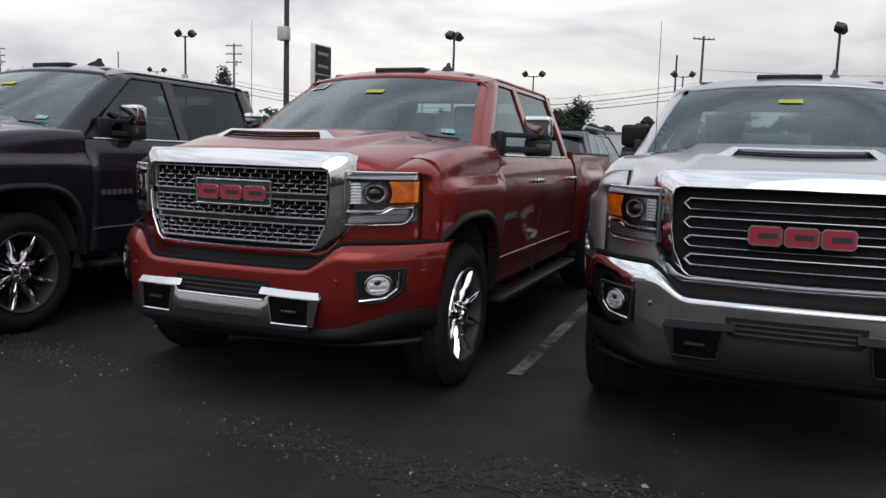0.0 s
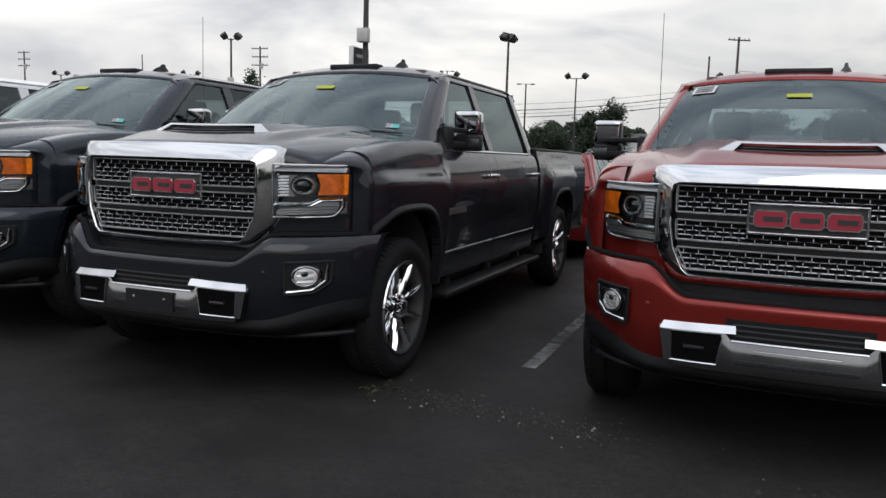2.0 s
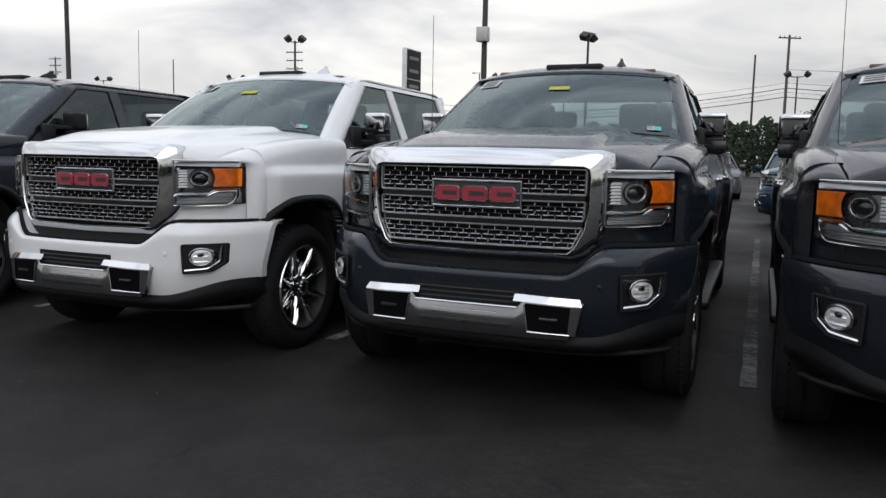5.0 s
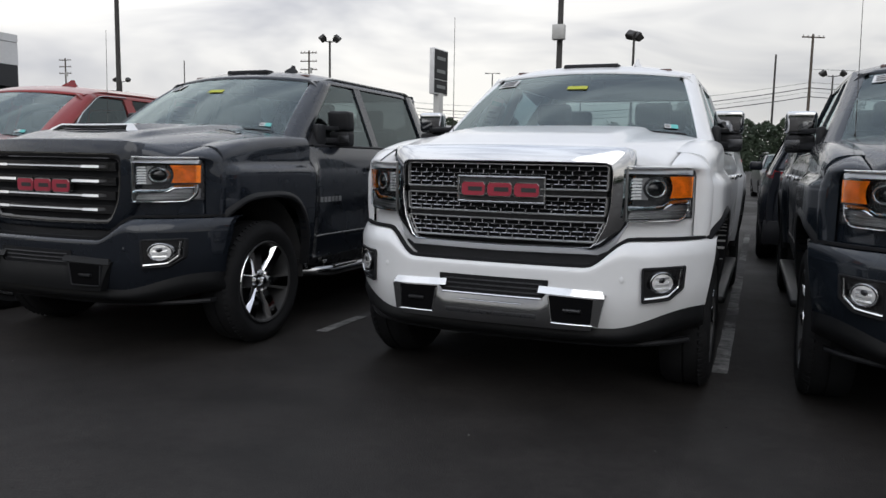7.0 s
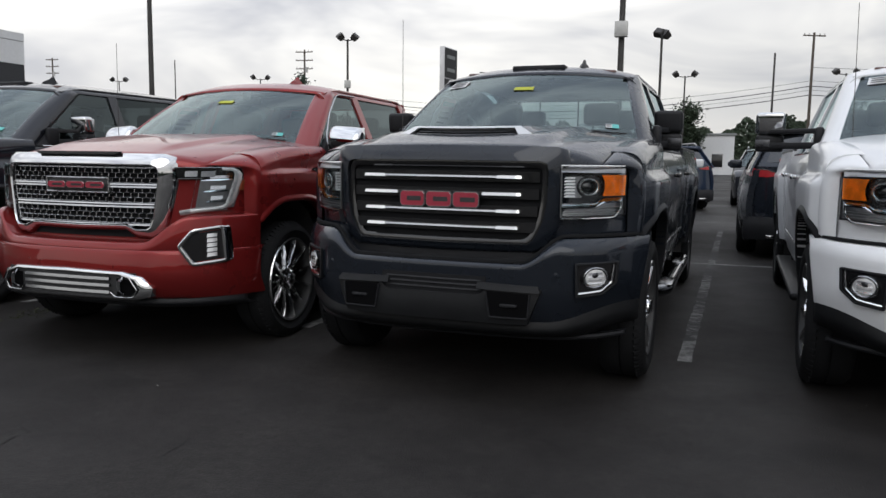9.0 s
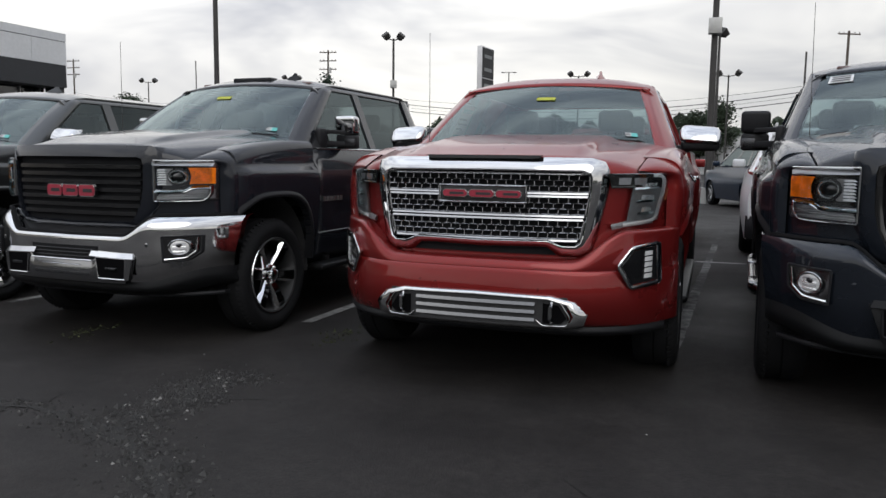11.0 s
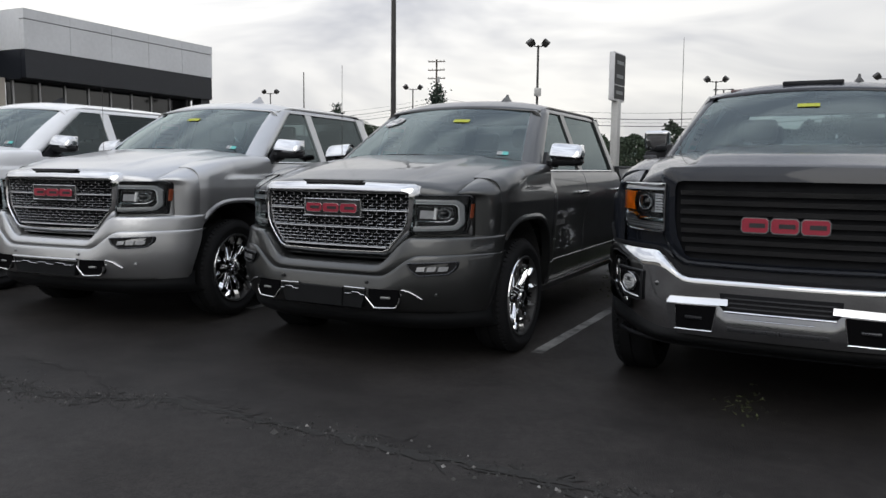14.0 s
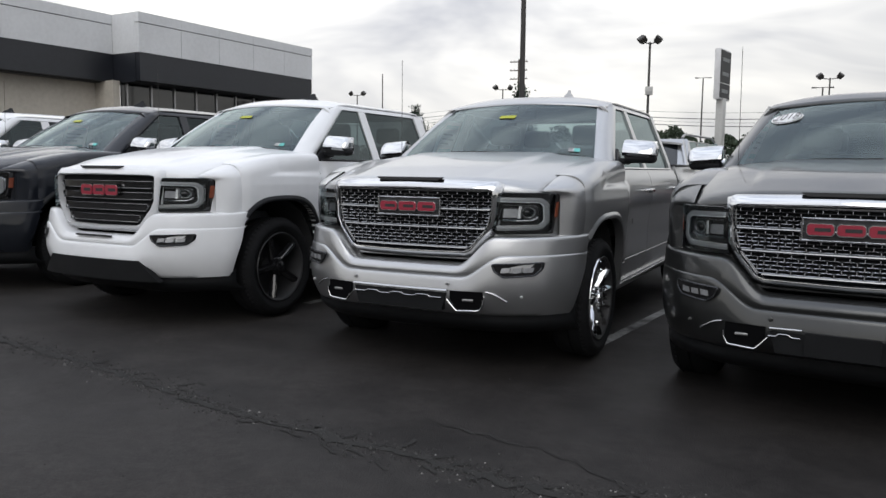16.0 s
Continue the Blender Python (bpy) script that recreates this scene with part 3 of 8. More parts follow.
HD = dict(kind="hd", w=1.015, belt=1.345, roof=1.998, rail=1.897, hood_c=(1.345, 1.466), hood_e=(1.250, 1.412), shoulder=(1.165, 1.305), hood_w=(0.80, 0.90), axle=(0.72, 4.62), hub_z=0.413, tyre=0.413, rim=0.281, arch=0.505, arch_top=0.99, sill=0.50, cab=3.72, tail=5.86, bed_top=1.40, cowl=1.0, lamp_x=0.922, fender=0.315)
LIGHT = dict(kind="light", w=1.01, belt=1.285, roof=1.915, rail=1.815, hood_c=(1.215, 1.396), hood_e=(1.148, 1.352), shoulder=(1.068, 1.245), hood_w=(0.80, 0.90), axle=(0.78, 4.425), hub_z=0.405, tyre=0.405, rim=0.287, arch=0.49, arch_top=0.955, sill=0.42, cab=3.60, tail=5.55, bed_top=1.33, cowl=1.0, lamp_x=0.892, fender=0.335, dome=0.014, slim=0.03)
NEXT = dict(LIGHT, kind="next", w=1.03, belt=1.30, roof=1.935, rail=1.835, hood_c=(1.285, 1.42), hood_e=(1.218, 1.365), shoulder=(1.130, 1.260), axle=(0.76, 4.50), hub_z=0.41, tyre=0.41, arch=0.50, arch_top=0.975, cab=3.65, tail=5.65, bed_top=1.37, lamp_x=0.952, fender=0.36, rim=0.298, dome=0.026, slim=0.06)


def nose_y(x):
    """Plan curve of the nose behind grille and lamps."""
    r = abs(x)
    return -0.13 + 0.08 * r ** 2 + 0.42 * r ** 5


def bumper_y(x):
    r = abs(x) / 1.02
    return -0.215 + 0.10 * r ** 2 + 0.42 * r ** 5


def side_x(s, y, z):
    """Half width of the body at y and z."""
    h = s["belt"]
    x = s["w"] + float(np.interp(z, [0.30, 0.45, 0.62, 0.80, 1.0, h - 0.2, h - 0.10, h - 0.04, h], [-0.10, -0.065, -0.035, -0.018, -0.004, -0.004, -0.016, -0.034, -0.058]))
    if y < 0.62:
        x -= 0.085 * ((0.62 - y) / 0.62) ** 2
    for yw in s["axle"]:
        far = max(abs(y - yw) / 0.665, (z - s["hub_z"]) / 0.83)
        x += 0.044 * (1 - smooth01(0.90, 0.985, far)) * smooth01(0.26, 0.42, y)
    # a soft hollow along the doors
    if 1.4 < y < s["cab"]:
        x -= 0.018 * math.exp(-((z - 0.82) / 0.12) ** 2) * smooth01(1.4, 1.7, y) * (1 - smooth01(s["cab"] - 0.3, s["cab"], y))
    return x


def arch_z(s, y, low):
    """Lower edge of the body at y, which climbs over the wheels with squared shoulders."""
    z = low
    for yw in s["axle"]:
        d = abs(y - yw) / s["arch"]
        if d < 1:
            z = max(z, s["hub_z"] + (s["arch_top"] - s["hub_z"]) * (1 - d ** 3.2) ** (1 / 2.6))
    return z


def glass_x(s, z):
    return float(np.interp(z, [s["belt"], s["rail"]], [s["w"] - 0.066, 0.732]))


def hood_edge(s, v):
    """Height of the hood's side edge: steep behind the lamps, then nearly level."""
    return s["hood_e"][0] + (s["hood_e"][1] - s["hood_e"][0]) * (1 - (1 - min(1.0, max(0.0, v))) ** 2.3)


def hood_place(s, u, v):
    """A point of the hood: u from one edge to the other, v from its front to the windscreen."""
    w = s["hood_w"][0] + (s["hood_w"][1] - s["hood_w"][0]) * v
    x = (2 * u - 1) * w
    y0, y1 = nose_y(x) + 0.015, s["cowl"] + 0.19 * (x / 0.86) ** 2
    y = y0 + (y1 - y0) * v
    zc = s["hood_c"][0] + (s["hood_c"][1] - s["hood_c"][0]) * (1 - (1 - v) ** 1.35)
    ze = hood_edge(s, v)
    r = abs(2 * u - 1)
    z = zc - (zc - ze) * r ** 4.6
    # raised middle with two soft creases
    z += s.get("dome", 0.030) * (1 - smooth01(0.57, 0.65, r)) * smooth01(0.02, 0.3, v)
    z -= 0.03 * (1 - r ** 6) * (1 - smooth01(0.0, 0.06, v)) ** 2
    return x, y, z


def build_body(truck, s, color, trim):
    """Body panels, glasshouse, bed, cabin and running gear of a crew-cab pickup."""
    p = PAINT[color]
    ya, yb = s["axle"]
    # hood
    part("hood", sheet(new_bm(), lambda u, v: hood_place(s, u, v), 64, 24, (0, 0, -0.03)), p, truck, sharp=60)
    # panel behind grille and lamps
    def nose(u, v):
        x = (2 * u - 1) * (s["lamp_x"] + 0.004)
        top = s["hood_e"][0] + (s["hood_c"][0] - s["hood_e"][0]) * (1 - min(1, abs(x) / 0.8) ** 2.6) - 0.012
        top = min(top, s["hood_c"][0] - 0.02)
        return x, nose_y(x) + 0.028, 0.72 + (top - 0.72) * v
    part("nose_panel", sheet(new_bm(), nose, 40, 10, (0, 0.05, 0)), p, truck)

    for mirror in (False, True):
        def add(name, bm, mat, label="", sharp=50):
            return part(name, mirrored(bm) if mirror else bm, mat, truck, label, sharp=sharp)
        # front fender, from the wheel arch up and over to the hood
        f0, f1 = s["fender"], 1.285
        def fender(u, v):
            y = f0 + (f1 - f0) * u
            k = (y + 0.1) / 1.3
            zs = s["shoulder"][0] + (s["shoulder"][1] - s["shoulder"][0]) * k
            zb = arch_z(s, y, 0.79 if y < ya - s["arch"] * 0.9 else s["sill"])
            if y < ya - 0.2:
                zb = max(zb, 0.79)
            if v < 0.7:
                z = zb + (zs - zb) * (v / 0.7)
                return side_x(s, y, min(z, s["belt"] - 0.1)), y, z
            a = (v - 0.7) / 0.3 * math.pi / 2
            xs = side_x(s, y, min(zs, s["belt"] - 0.1))
            vv = min(1.0, max(0.0, (y - nose_y(0.8)) / (1.15 - nose_y(0.8))))
            xe = s["hood_w"][0] + (s["hood_w"][1] - s["hood_w"][0]) * vv + 0.009
            ze = hood_edge(s, vv)
            return xe + (xs - xe) * max(0.0, math.cos(a)) ** 0.62, y, zs + (ze - zs) * math.sin(a) ** 0.85
        add("front_fender", sheet(new_bm(), fender, 60, 34, (-0.05, 0, 0)), p)
        # dark strip in the shut line between hood and fender, coloured as its shade
        def gap(u, v):
            w = s["hood_w"][0] + (s["hood_w"][1] - s["hood_w"][0]) * v
            x, y, z = hood_place(s, 1.0, v)
            return w - 0.002 + 0.009 * u, y, z - 0.014
        add("hood_gap", sheet(new_bm(), lambda u, v: gap(u, 0.05 + 0.94 * v), 1, 20), GAP_SHADE)
        # turned-in front edge of the fender, round the outer end of the lamp
        def turn_in(u, v):
            zt = s["hood_e"][0] - 0.008
            b = fender(0.0, 1 - 0.3 * u / 0.4 if u < 0.4 else 0.7 * (1 - (u - 0.4) / 0.6))
            k = min(1.0, u / 0.4)
            x = s["hood_w"][0] + (s["lamp_x"] - s["hood_w"][0]) * k
            a = (x, nose_y(x) + 0.004, zt - 0.012 * k if u < 0.4 else min(zt - 0.012, b[2]))
            # rounds off in plan from the lamp to the side
            bow = (b[0] - 0.002, a[1] + 0.25 * (b[1] - a[1]), (a[2] + b[2]) / 2)
            x, y, z = (a[c] * (1 - v) ** 2 + 2 * bow[c] * v * (1 - v) + b[c] * v * v for c in range(3))
            # its inner line follows the hood's edge
            vv = min(1.0, max(0.0, (y - nose_y(0.8)) / (1.15 - nose_y(0.8))))
            near = max(0.0, 1 - u / 0.4) ** 2
            return x + (s["hood_w"][0] + (s["hood_w"][1] - s["hood_w"][0]) * vv + 0.007 - x) * near, y, z + (hood_edge(s, vv) - 0.003 - z) * near
        add("fender_edge", sheet(new_bm(), turn_in, 24, 8), p, sharp=89)
        # doors
        mid = s["cab"] - 1.27
        for name, d0, d1 in (("front_door", f1 + 0.008, mid - 0.004), ("rear_door", mid + 0.004, s["cab"] - 0.06)):
            def door(u, v, d0=d0, d1=d1):
                y = d0 + (d1 - d0) * u
                zb = arch_z(s, y, s["sill"])
                z = zb + (s["belt"] - zb) * v
                return side_x(s, y, z), y, z
            add(name, sheet(new_bm(), door, 24, 16, (-0.04, 0, 0)), p)
            # handle with its hollow
            hy = d1 - 0.17
            hz = s["belt"] - 0.17
            hb = new_bm()
            box(hb, side_x(s, hy, hz) + 0.022, side_x(s, hy, hz) + 0.046, hy - 0.12, hy + 0.09, hz - 0.018, hz + 0.018, 0.011)
            box(hb, side_x(s, hy, hz) - 0.01, side_x(s, hy, hz) + 0.03, hy - 0.115, hy - 0.085, hz - 0.014, hz + 0.014, 0.004)
            box(hb, side_x(s, hy, hz) - 0.01, side_x(s, hy, hz) + 0.03, hy + 0.05, hy + 0.085, hz - 0.014, hz + 0.014, 0.004)
            add("door_handle", hb, trim["handle"], "chrome handle" if trim["handle"] is CHROME else "")
            # bright strip low on the door
            sb = new_bm()
            zl = s["sill"] + 0.17
            sheet(sb, lambda u, v, d0=d0, d1=d1: (side_x(s, d0 + (d1 - d0) * u, zl) + 0.007 - 0.005 * abs(2 * v - 1), d0 + 0.02 + (d1 - d0 - 0.04) * u, zl - 0.006 + 0.012 * v), 10, 4, (-0.02, 0, 0))
            add("door_moulding", sb, trim.get("moulding", SMOKED))
        # lower sill between the wheels
        sill = new_bm()
        sheet(sill, lambda u, v: (s["w"] - 0.085 - 0.05 * (1 - v), ya + s["arch"] * 0.98 + (yb - ya - 1.96 * s["arch"]) * u, s["sill"] - 0.10 + 0.11 * v), 12, 4, (-0.06, 0, 0))
        add("rocker_panel", sill, p)
        # running board
        rb = new_bm()
        if s["kind"] == "light":
            sheet(rb, lambda u, v: (s["w"] - 0.052 - 0.030 * (1 - v) ** 2, ya + 0.52 + (s["cab"] - ya - 0.40) * u, s["sill"] - 0.055 + 0.055 * v), 10, 5, (-0.05, 0, 0))
            line = new_bm()
            tube(line, [(s["w"] - 0.050, ya + 0.54, s["sill"] - 0.006), (s["w"] - 0.046, (ya + s["cab"]) / 2, s["sill"] - 0.006), (s["w"] - 0.050, s["cab"] + 0.06, s["sill"] - 0.006)], 0.007, 6)
            add("sill_line", line, SOFT_CHROME, "thin chrome line")
        elif trim.get("tube_step"):
            ends = [(s["w"] - 0.20, ya + 0.66), (s["w"] + 0.02, ya + 0.80), (s["w"] + 0.02, s["cab"] - 0.18), (s["w"] - 0.20, s["cab"] - 0.04)]
            tube(rb, [(x, y, s["sill"] - 0.11) for x, y in rounded(ends, 0.12)], 0.042, 12)
            for by in (1.72, 2.95):
                box(rb, s["w"] - 0.04, s["w"] + 0.06, by - 0.17, by + 0.17, s["sill"] - 0.082, s["sill"] - 0.062, 0.008)
        else:
            box(rb, s["w"] - 0.13, s["w"] + 0.035, ya + 0.62, s["cab"] - 0.02, s["sill"] - 0.135, s["sill"] - 0.085, 0.02)
        for by in () if s["kind"] == "light" else (ya + 0.9, (ya + s["cab"]) / 2 + 0.3, s["cab"] - 0.35):
            box(rb, s["w"] - 0.45, s["w"] - 0.08, by - 0.03, by + 0.03, s["sill"] - 0.12, s["sill"] - 0.04, 0.008)
        add("rocker_cover" if s["kind"] == "light" else "running_board", rb, p if s["kind"] == "light" else DARK_CHROME if trim.get("tube_step") else trim["step"])
        # black lip round the arches
        for yw in s["axle"]:
            lip = new_bm()
            def lip_place(u, v, yw=yw):
                first = -0.80 if yw == ya else -0.999
                d = first + (0.999 - first) * u
                zz = s["hub_z"] + (s["arch_top"] - s["hub_z"]) * (1 - abs(d) ** 3.2) ** (1 / 2.6)
                zz = max(zz, s["sill"] - 0.02)
                yy = yw + d * s["arch"]
                out = 0.042 * v
                dy, dz = d * out * 1.1, out * (1 - abs(d) ** 4)
                return side_x(s, yy + dy, zz + dz) + 0.014 * math.sin(math.pi * min(1.0, v + 0.15)), yy + dy, zz + dz
            sheet(lip, lip_place, 44, 4, (-0.06, 0, 0))
            add("arch_trim", lip, trim["arch"])
            liner = new_bm()
            def liner_place(u, v, yw=yw):
                a = math.pi * (-0.02 + 0.96 * u) if yw == ya else math.pi * (-0.02 + 1.04 * u)
                return 0.56 + (s["w"] - 0.05 - 0.56) * v, yw + (s["arch"] + 0.015) * math.cos(a), s["hub_z"] + (s["arch_top"] - s["hub_z"] + 0.015) * math.sin(a)
            sheet(liner, liner_place, 24, 3)
            add("wheel_liner", liner, UNDERBODY)
        # bed side with its rail
        b0, b1 = s["cab"] + 0.03, s["tail"]
        def bed(u, v):
            y = b0 + (b1 - b0) * u
            zb = arch_z(s, y, s["sill"] + 0.04)
            z = zb + (s["bed_top"] - zb) * v
            x = side_x(s, y, min(z, s["belt"] - 0.02))
            return x - 0.012 * smooth01(0.93, 1, v), y, z
        add("bed_side", sheet(new_bm(), bed, 44, 14, (-0.09, 0, 0)), p)
        rail = new_bm()
        box(rail, s["w"] - 0.15, s["w"] - 0.055, b0, b1 - 0.02, s["bed_top"] - 0.02, s["bed_top"] + 0.018, 0.012)
        add("bed_rail", rail, BLACK_PLASTIC)
        inner = new_bm()
        box(inner, s["w"] - 0.17, s["w"] - 0.13, b0 + 0.01, b1 - 0.06, 0.80, s["bed_top"] - 0.015)
        add("bed_inner_wall", inner, UNDERBODY)
        # windscreen pillar: three lines from belt to roof
        slim = s.get("slim", 0.0)
        def pillar(u, v):
            e = windscreen(s, 1.0, v)
            zf, zr = s["belt"] + 0.01 + (s["rail"] - s["belt"] - 0.005) * v, s["belt"] + (s["rail"] - s["belt"] - 0.02) * v
            front = (glass_x(s, zf) + 0.004, 1.19 + 0.745 * v, zf)
            mid_p = (glass_x(s, zr) + 0.010, 1.25 - slim / 2 + 0.75 * v, zr)
            rear = (glass_x(s, zr) - 0.012, 1.325 - slim + 0.74 * v, zr)
            line = [(e[0] - 0.012, e[1] - 0.012, e[2] + 0.006), front, mid_p, rear]
            k = min(2, int(u * 3))
            w = u * 3 - k
            return tuple(line[k][c] * (1 - w) + line[k + 1][c] * w for c in range(3))
        add("windscreen_pillar", sheet(new_bm(), pillar, 6, 12, (-0.02, 0.01, 0)), p, sharp=70)
        # roof side rail
        def rail_place(u, v):
            y = 1.80 + (s["cab"] - 0.02 - 1.80) * u
            dip = 0.05 * (1 - smooth01(0.0, 0.12, u))
            z0, z1 = s["rail"] - 0.028 - dip, s["rail"] + 0.03 - dip
            z = z0 + (z1 - z0) * v
            return glass_x(s, s["rail"]) + 0.012 - 0.062 * v ** 1.6, y, z - 0.02 * smooth01(0.8, 1, u)
        add("roof_side_rail", sheet(new_bm(), rail_place, 32, 5, (-0.03, 0, 0)), p)
        # rear quarter of the cab
        def quarter(u, v):
            z = s["belt"] - 0.01 + (s["rail"] + 0.0 - s["belt"]) * v
            y0 = s["cab"] - 0.22 - 0.03 * v
            y1 = s["cab"] - 0.01 - 0.07 * v ** 2
            return glass_x(s, z) + 0.008 - 0.02 * u ** 3, y0 + (y1 - y0) * u, z
        add("rear_quarter", sheet(new_bm(), quarter, 6, 8, (-0.05, 0, 0)), p)
        # door frames and glass
        for name, g0b, g0t, g1 in (("front_window", 1.33 - slim, 2.06 - slim, mid - 0.05), ("rear_window", mid + 0.05, mid + 0.05, s["cab"] - 0.235)):
            def pane(u, v, g0b=g0b, g0t=g0t, g1=g1):
                z = s["belt"] - 0.01 + (s["rail"] + 0.01 - s["belt"]) * v
                y0 = g0b + (g0t - g0b) * v
                return glass_x(s, z) - 0.012, y0 + (g1 - y0) * u, z
            add(name, sheet(new_bm(), pane, 6, 6), SIDE_GLASS if name == "front_window" else TINTED, "tinted glass" if name == "rear_window" else "")
        post = new_bm()
        sheet(post, lambda u, v: (glass_x(s, s["belt"] + (s["rail"] - s["belt"] - 0.03) * v) + 0.002, mid - 0.055 + 0.11 * u, s["belt"] + (s["rail"] - s["belt"] - 0.03) * v), 2, 6, (-0.04, 0, 0))
        add("door_post", post, p)
        belt = new_bm()
        sheet(belt, lambda u, v: (glass_x(s, s["belt"]) + 0.016 - 0.012 * abs(2 * v - 1), 1.40 + (s["cab"] - 0.26 - 1.40) * u, s["belt"] - 0.004 + 0.024 * v), 12, 3, (-0.03, 0, 0))
        add("belt_moulding", belt, trim["strip"])
        # triangle that carries the mirror
        sail = new_bm()
        tri = [(1.33, s["belt"] + 0.01), (1.56, s["belt"] + 0.01), (1.56, s["belt"] + 0.16), (1.50, s["belt"] + 0.13)]
        vs = [sail.verts.new((glass_x(s, z) + 0.010, y, z)) for y, z in tri]
        ws = [sail.verts.new((glass_x(s, z) - 0.02, y, z)) for y, z in tri]
        sail.faces.new(vs)
        for k in range(4):
            sail.faces.new((vs[k], ws[k], ws[(k + 1) % 4], vs[(k + 1) % 4]))
        add("mirror_base", sail, BLACK_PLASTIC)
        side_mirror(truck, s, trim, mirror, p)
        # wheels
        sg = -1 if mirror else 1
        for k, yw in enumerate(s["axle"]):
            wheel(truck, sg * (s["w"] - 0.125), yw, s["hub_z"], trim["wheel"], s["tyre"], s["rim"], trim["wheel_metal"], 0.4 + 0.9 * k + (0.5 if mirror else 0))

    # windscreen, roof, back wall
    part("windscreen", sheet(new_bm(), lambda u, v: windscreen(s, 2 * u - 1, v), 24, 12), GLASS, truck, "wet glass with paper stickers inside", sharp=80)
    frit = new_bm()
    sheet(frit, lambda u, v: tuple(a + b for a, b in zip(windscreen(s, (2 * u - 1) * 0.985, 0.93 + 0.05 * v), (0, 0.006, 0))), 24, 2)
    sheet(frit, lambda u, v: tuple(a + b for a, b in zip(windscreen(s, 2 * u - 1, -0.01 + 0.05 * v), (0, 0.006, 0))), 24, 2)
    for sg in (-1, 1):
        sheet(frit, lambda u, v, sg=sg: tuple(a + b for a, b in zip(windscreen(s, sg * (0.955 + 0.035 * u), 0.97 * v), (0, 0.006, 0))), 2, 12)
    part("windscreen_border", frit, GRILLE_BLACK, truck)

    def roof(u, v):
        x = (2 * u - 1) * 0.715
        r = abs(2 * u - 1)
        y0 = 1.722 + 0.12 * (x / 0.695) ** 2
        y = y0 + (s["cab"] - 0.02 - y0) * v
        z = s["rail"] + 0.028 + (s["roof"] - s["rail"] - 0.028) * (1 - r ** 3.0) * (0.62 + 0.38 * math.sin(math.pi * min(1, 0.12 + 0.80 * v)))
        z -= 0.04 * smooth01(0.9, 1.0, v)
        low = s["rail"] + 0.016 - 0.034 * r * r
        z = low + (z - low) * math.sin(math.pi / 2 * min(1.0, v / 0.17)) ** 0.9
        return x, y, z
    part("roof", sheet(new_bm(), roof, 28, 40, (0, 0, -0.012)), p, truck, sharp=70)
    lining = new_bm()
    box(lining, -0.66, 0.66, 1.93, s["cab"] - 0.1, s["rail"] - 0.035, s["rail"] - 0.015)
    part("headliner", lining, TAN_TRIM, truck)
    back = new_bm()
    o = [(-0.84, s["belt"] - 0.05), (0.84, s["belt"] - 0.05), (0.72, s["rail"] + 0.01), (-0.72, s["rail"] + 0.01)]
    i = [(-0.68, s["belt"] + 0.12), (0.68, s["belt"] + 0.12), (0.62, s["rail"] - 0.045), (-0.62, s["rail"] - 0.045)]
    ring(back, o, i, lambda x: s["cab"] - 0.05, 0, 0, 0.035, 0.0)
    part("cab_back", back, p, truck)
    part("back_window", quad(new_bm(), i, lambda x: s["cab"] - 0.04, 0, (8, 4), 0.004), TINTED if trim.get("dark_back") else GLASS, truck)
    wall = new_bm()
    box(wall, -0.93, 0.93, s["cab"] - 0.06, s["cab"] - 0.015, 0.55, s["belt"] - 0.04)
    part("cab_back_wall", wall, p, truck)
    # tailgate, bed floor, rear bumper, lamps
    gate = new_bm()
    box(gate, -0.80, 0.80, s["tail"] - 0.055, s["tail"], 0.74, s["bed_top"], 0.012)
    part("tailgate", gate, p, truck)
    floor_bm = new_bm()
    box(floor_bm, -0.88, 0.88, s["cab"], s["tail"] - 0.05, 0.76, 0.80)
    part("bed_floor", floor_bm, UNDERBODY, truck)
    rear = new_bm()
    box(rear, -0.98, 0.98, s["tail"] - 0.05, s["tail"] + 0.13, 0.50, 0.68, 0.03)
    part("rear_bumper", rear, CHROME, truck)
    for sg in (-1, 1):
        lamp = new_bm()
        box(lamp, sg * 0.83, sg * 0.985, s["tail"] - 0.06, s["tail"] + 0.014, 0.88, s["bed_top"] - 0.06, 0.012)
        part("tail_lamp", lamp, TAIL_RED, truck)
    under = new_bm()
    box(under, -0.62, 0.62, 0.05, s["tail"] - 0.1, 0.36, 0.60, 0.05)
    for yw in s["axle"]:
        tube(under, [(-0.85, yw, s["hub_z"]), (0.85, yw, s["hub_z"])], 0.06, 10)
    box(under, -0.85, 0.85, 0.22, 0.28, 0.40, 0.80)
    part("chassis", under, UNDERBODY, truck)
    cabin(truck, s)
    # aerial on the fender, fin on the roof
    whip = new_bm()
    tube(whip, [(-0.775, 1.10, s["hood_e"][1] - 0.06), (-0.776, 1.105, s["hood_e"][1] + 0.02)], 0.012, 8)
    tube(whip, [(-0.776, 1.105, s["hood_e"][1]), (-0.79, 1.13, s["roof"] + 0.24)], 0.0026, 6, 0.0018)
    part("aerial", whip, POLE_METAL, truck, "thin whip aerial")
    fin = new_bm()
    fx, fy, fz = 0.30, 2.08, s["roof"] - 0.016
    rows = []
    for k, (h, w, l0, l1) in enumerate(((0, 0.038, -0.09, 0.08), (0.022, 0.030, -0.05, 0.075), (0.042, 0.014, 0.0, 0.07), (0.068, 0.009, 0.035, 0.068))):
        rows.append([fin.verts.new((fx + a, fy + b, fz + h)) for a, b in ((-w, l1), (w, l1), (w * 0.8, (l0 + l1) / 2), (0.002, l0), (-w * 0.8, (l0 + l1) / 2))])
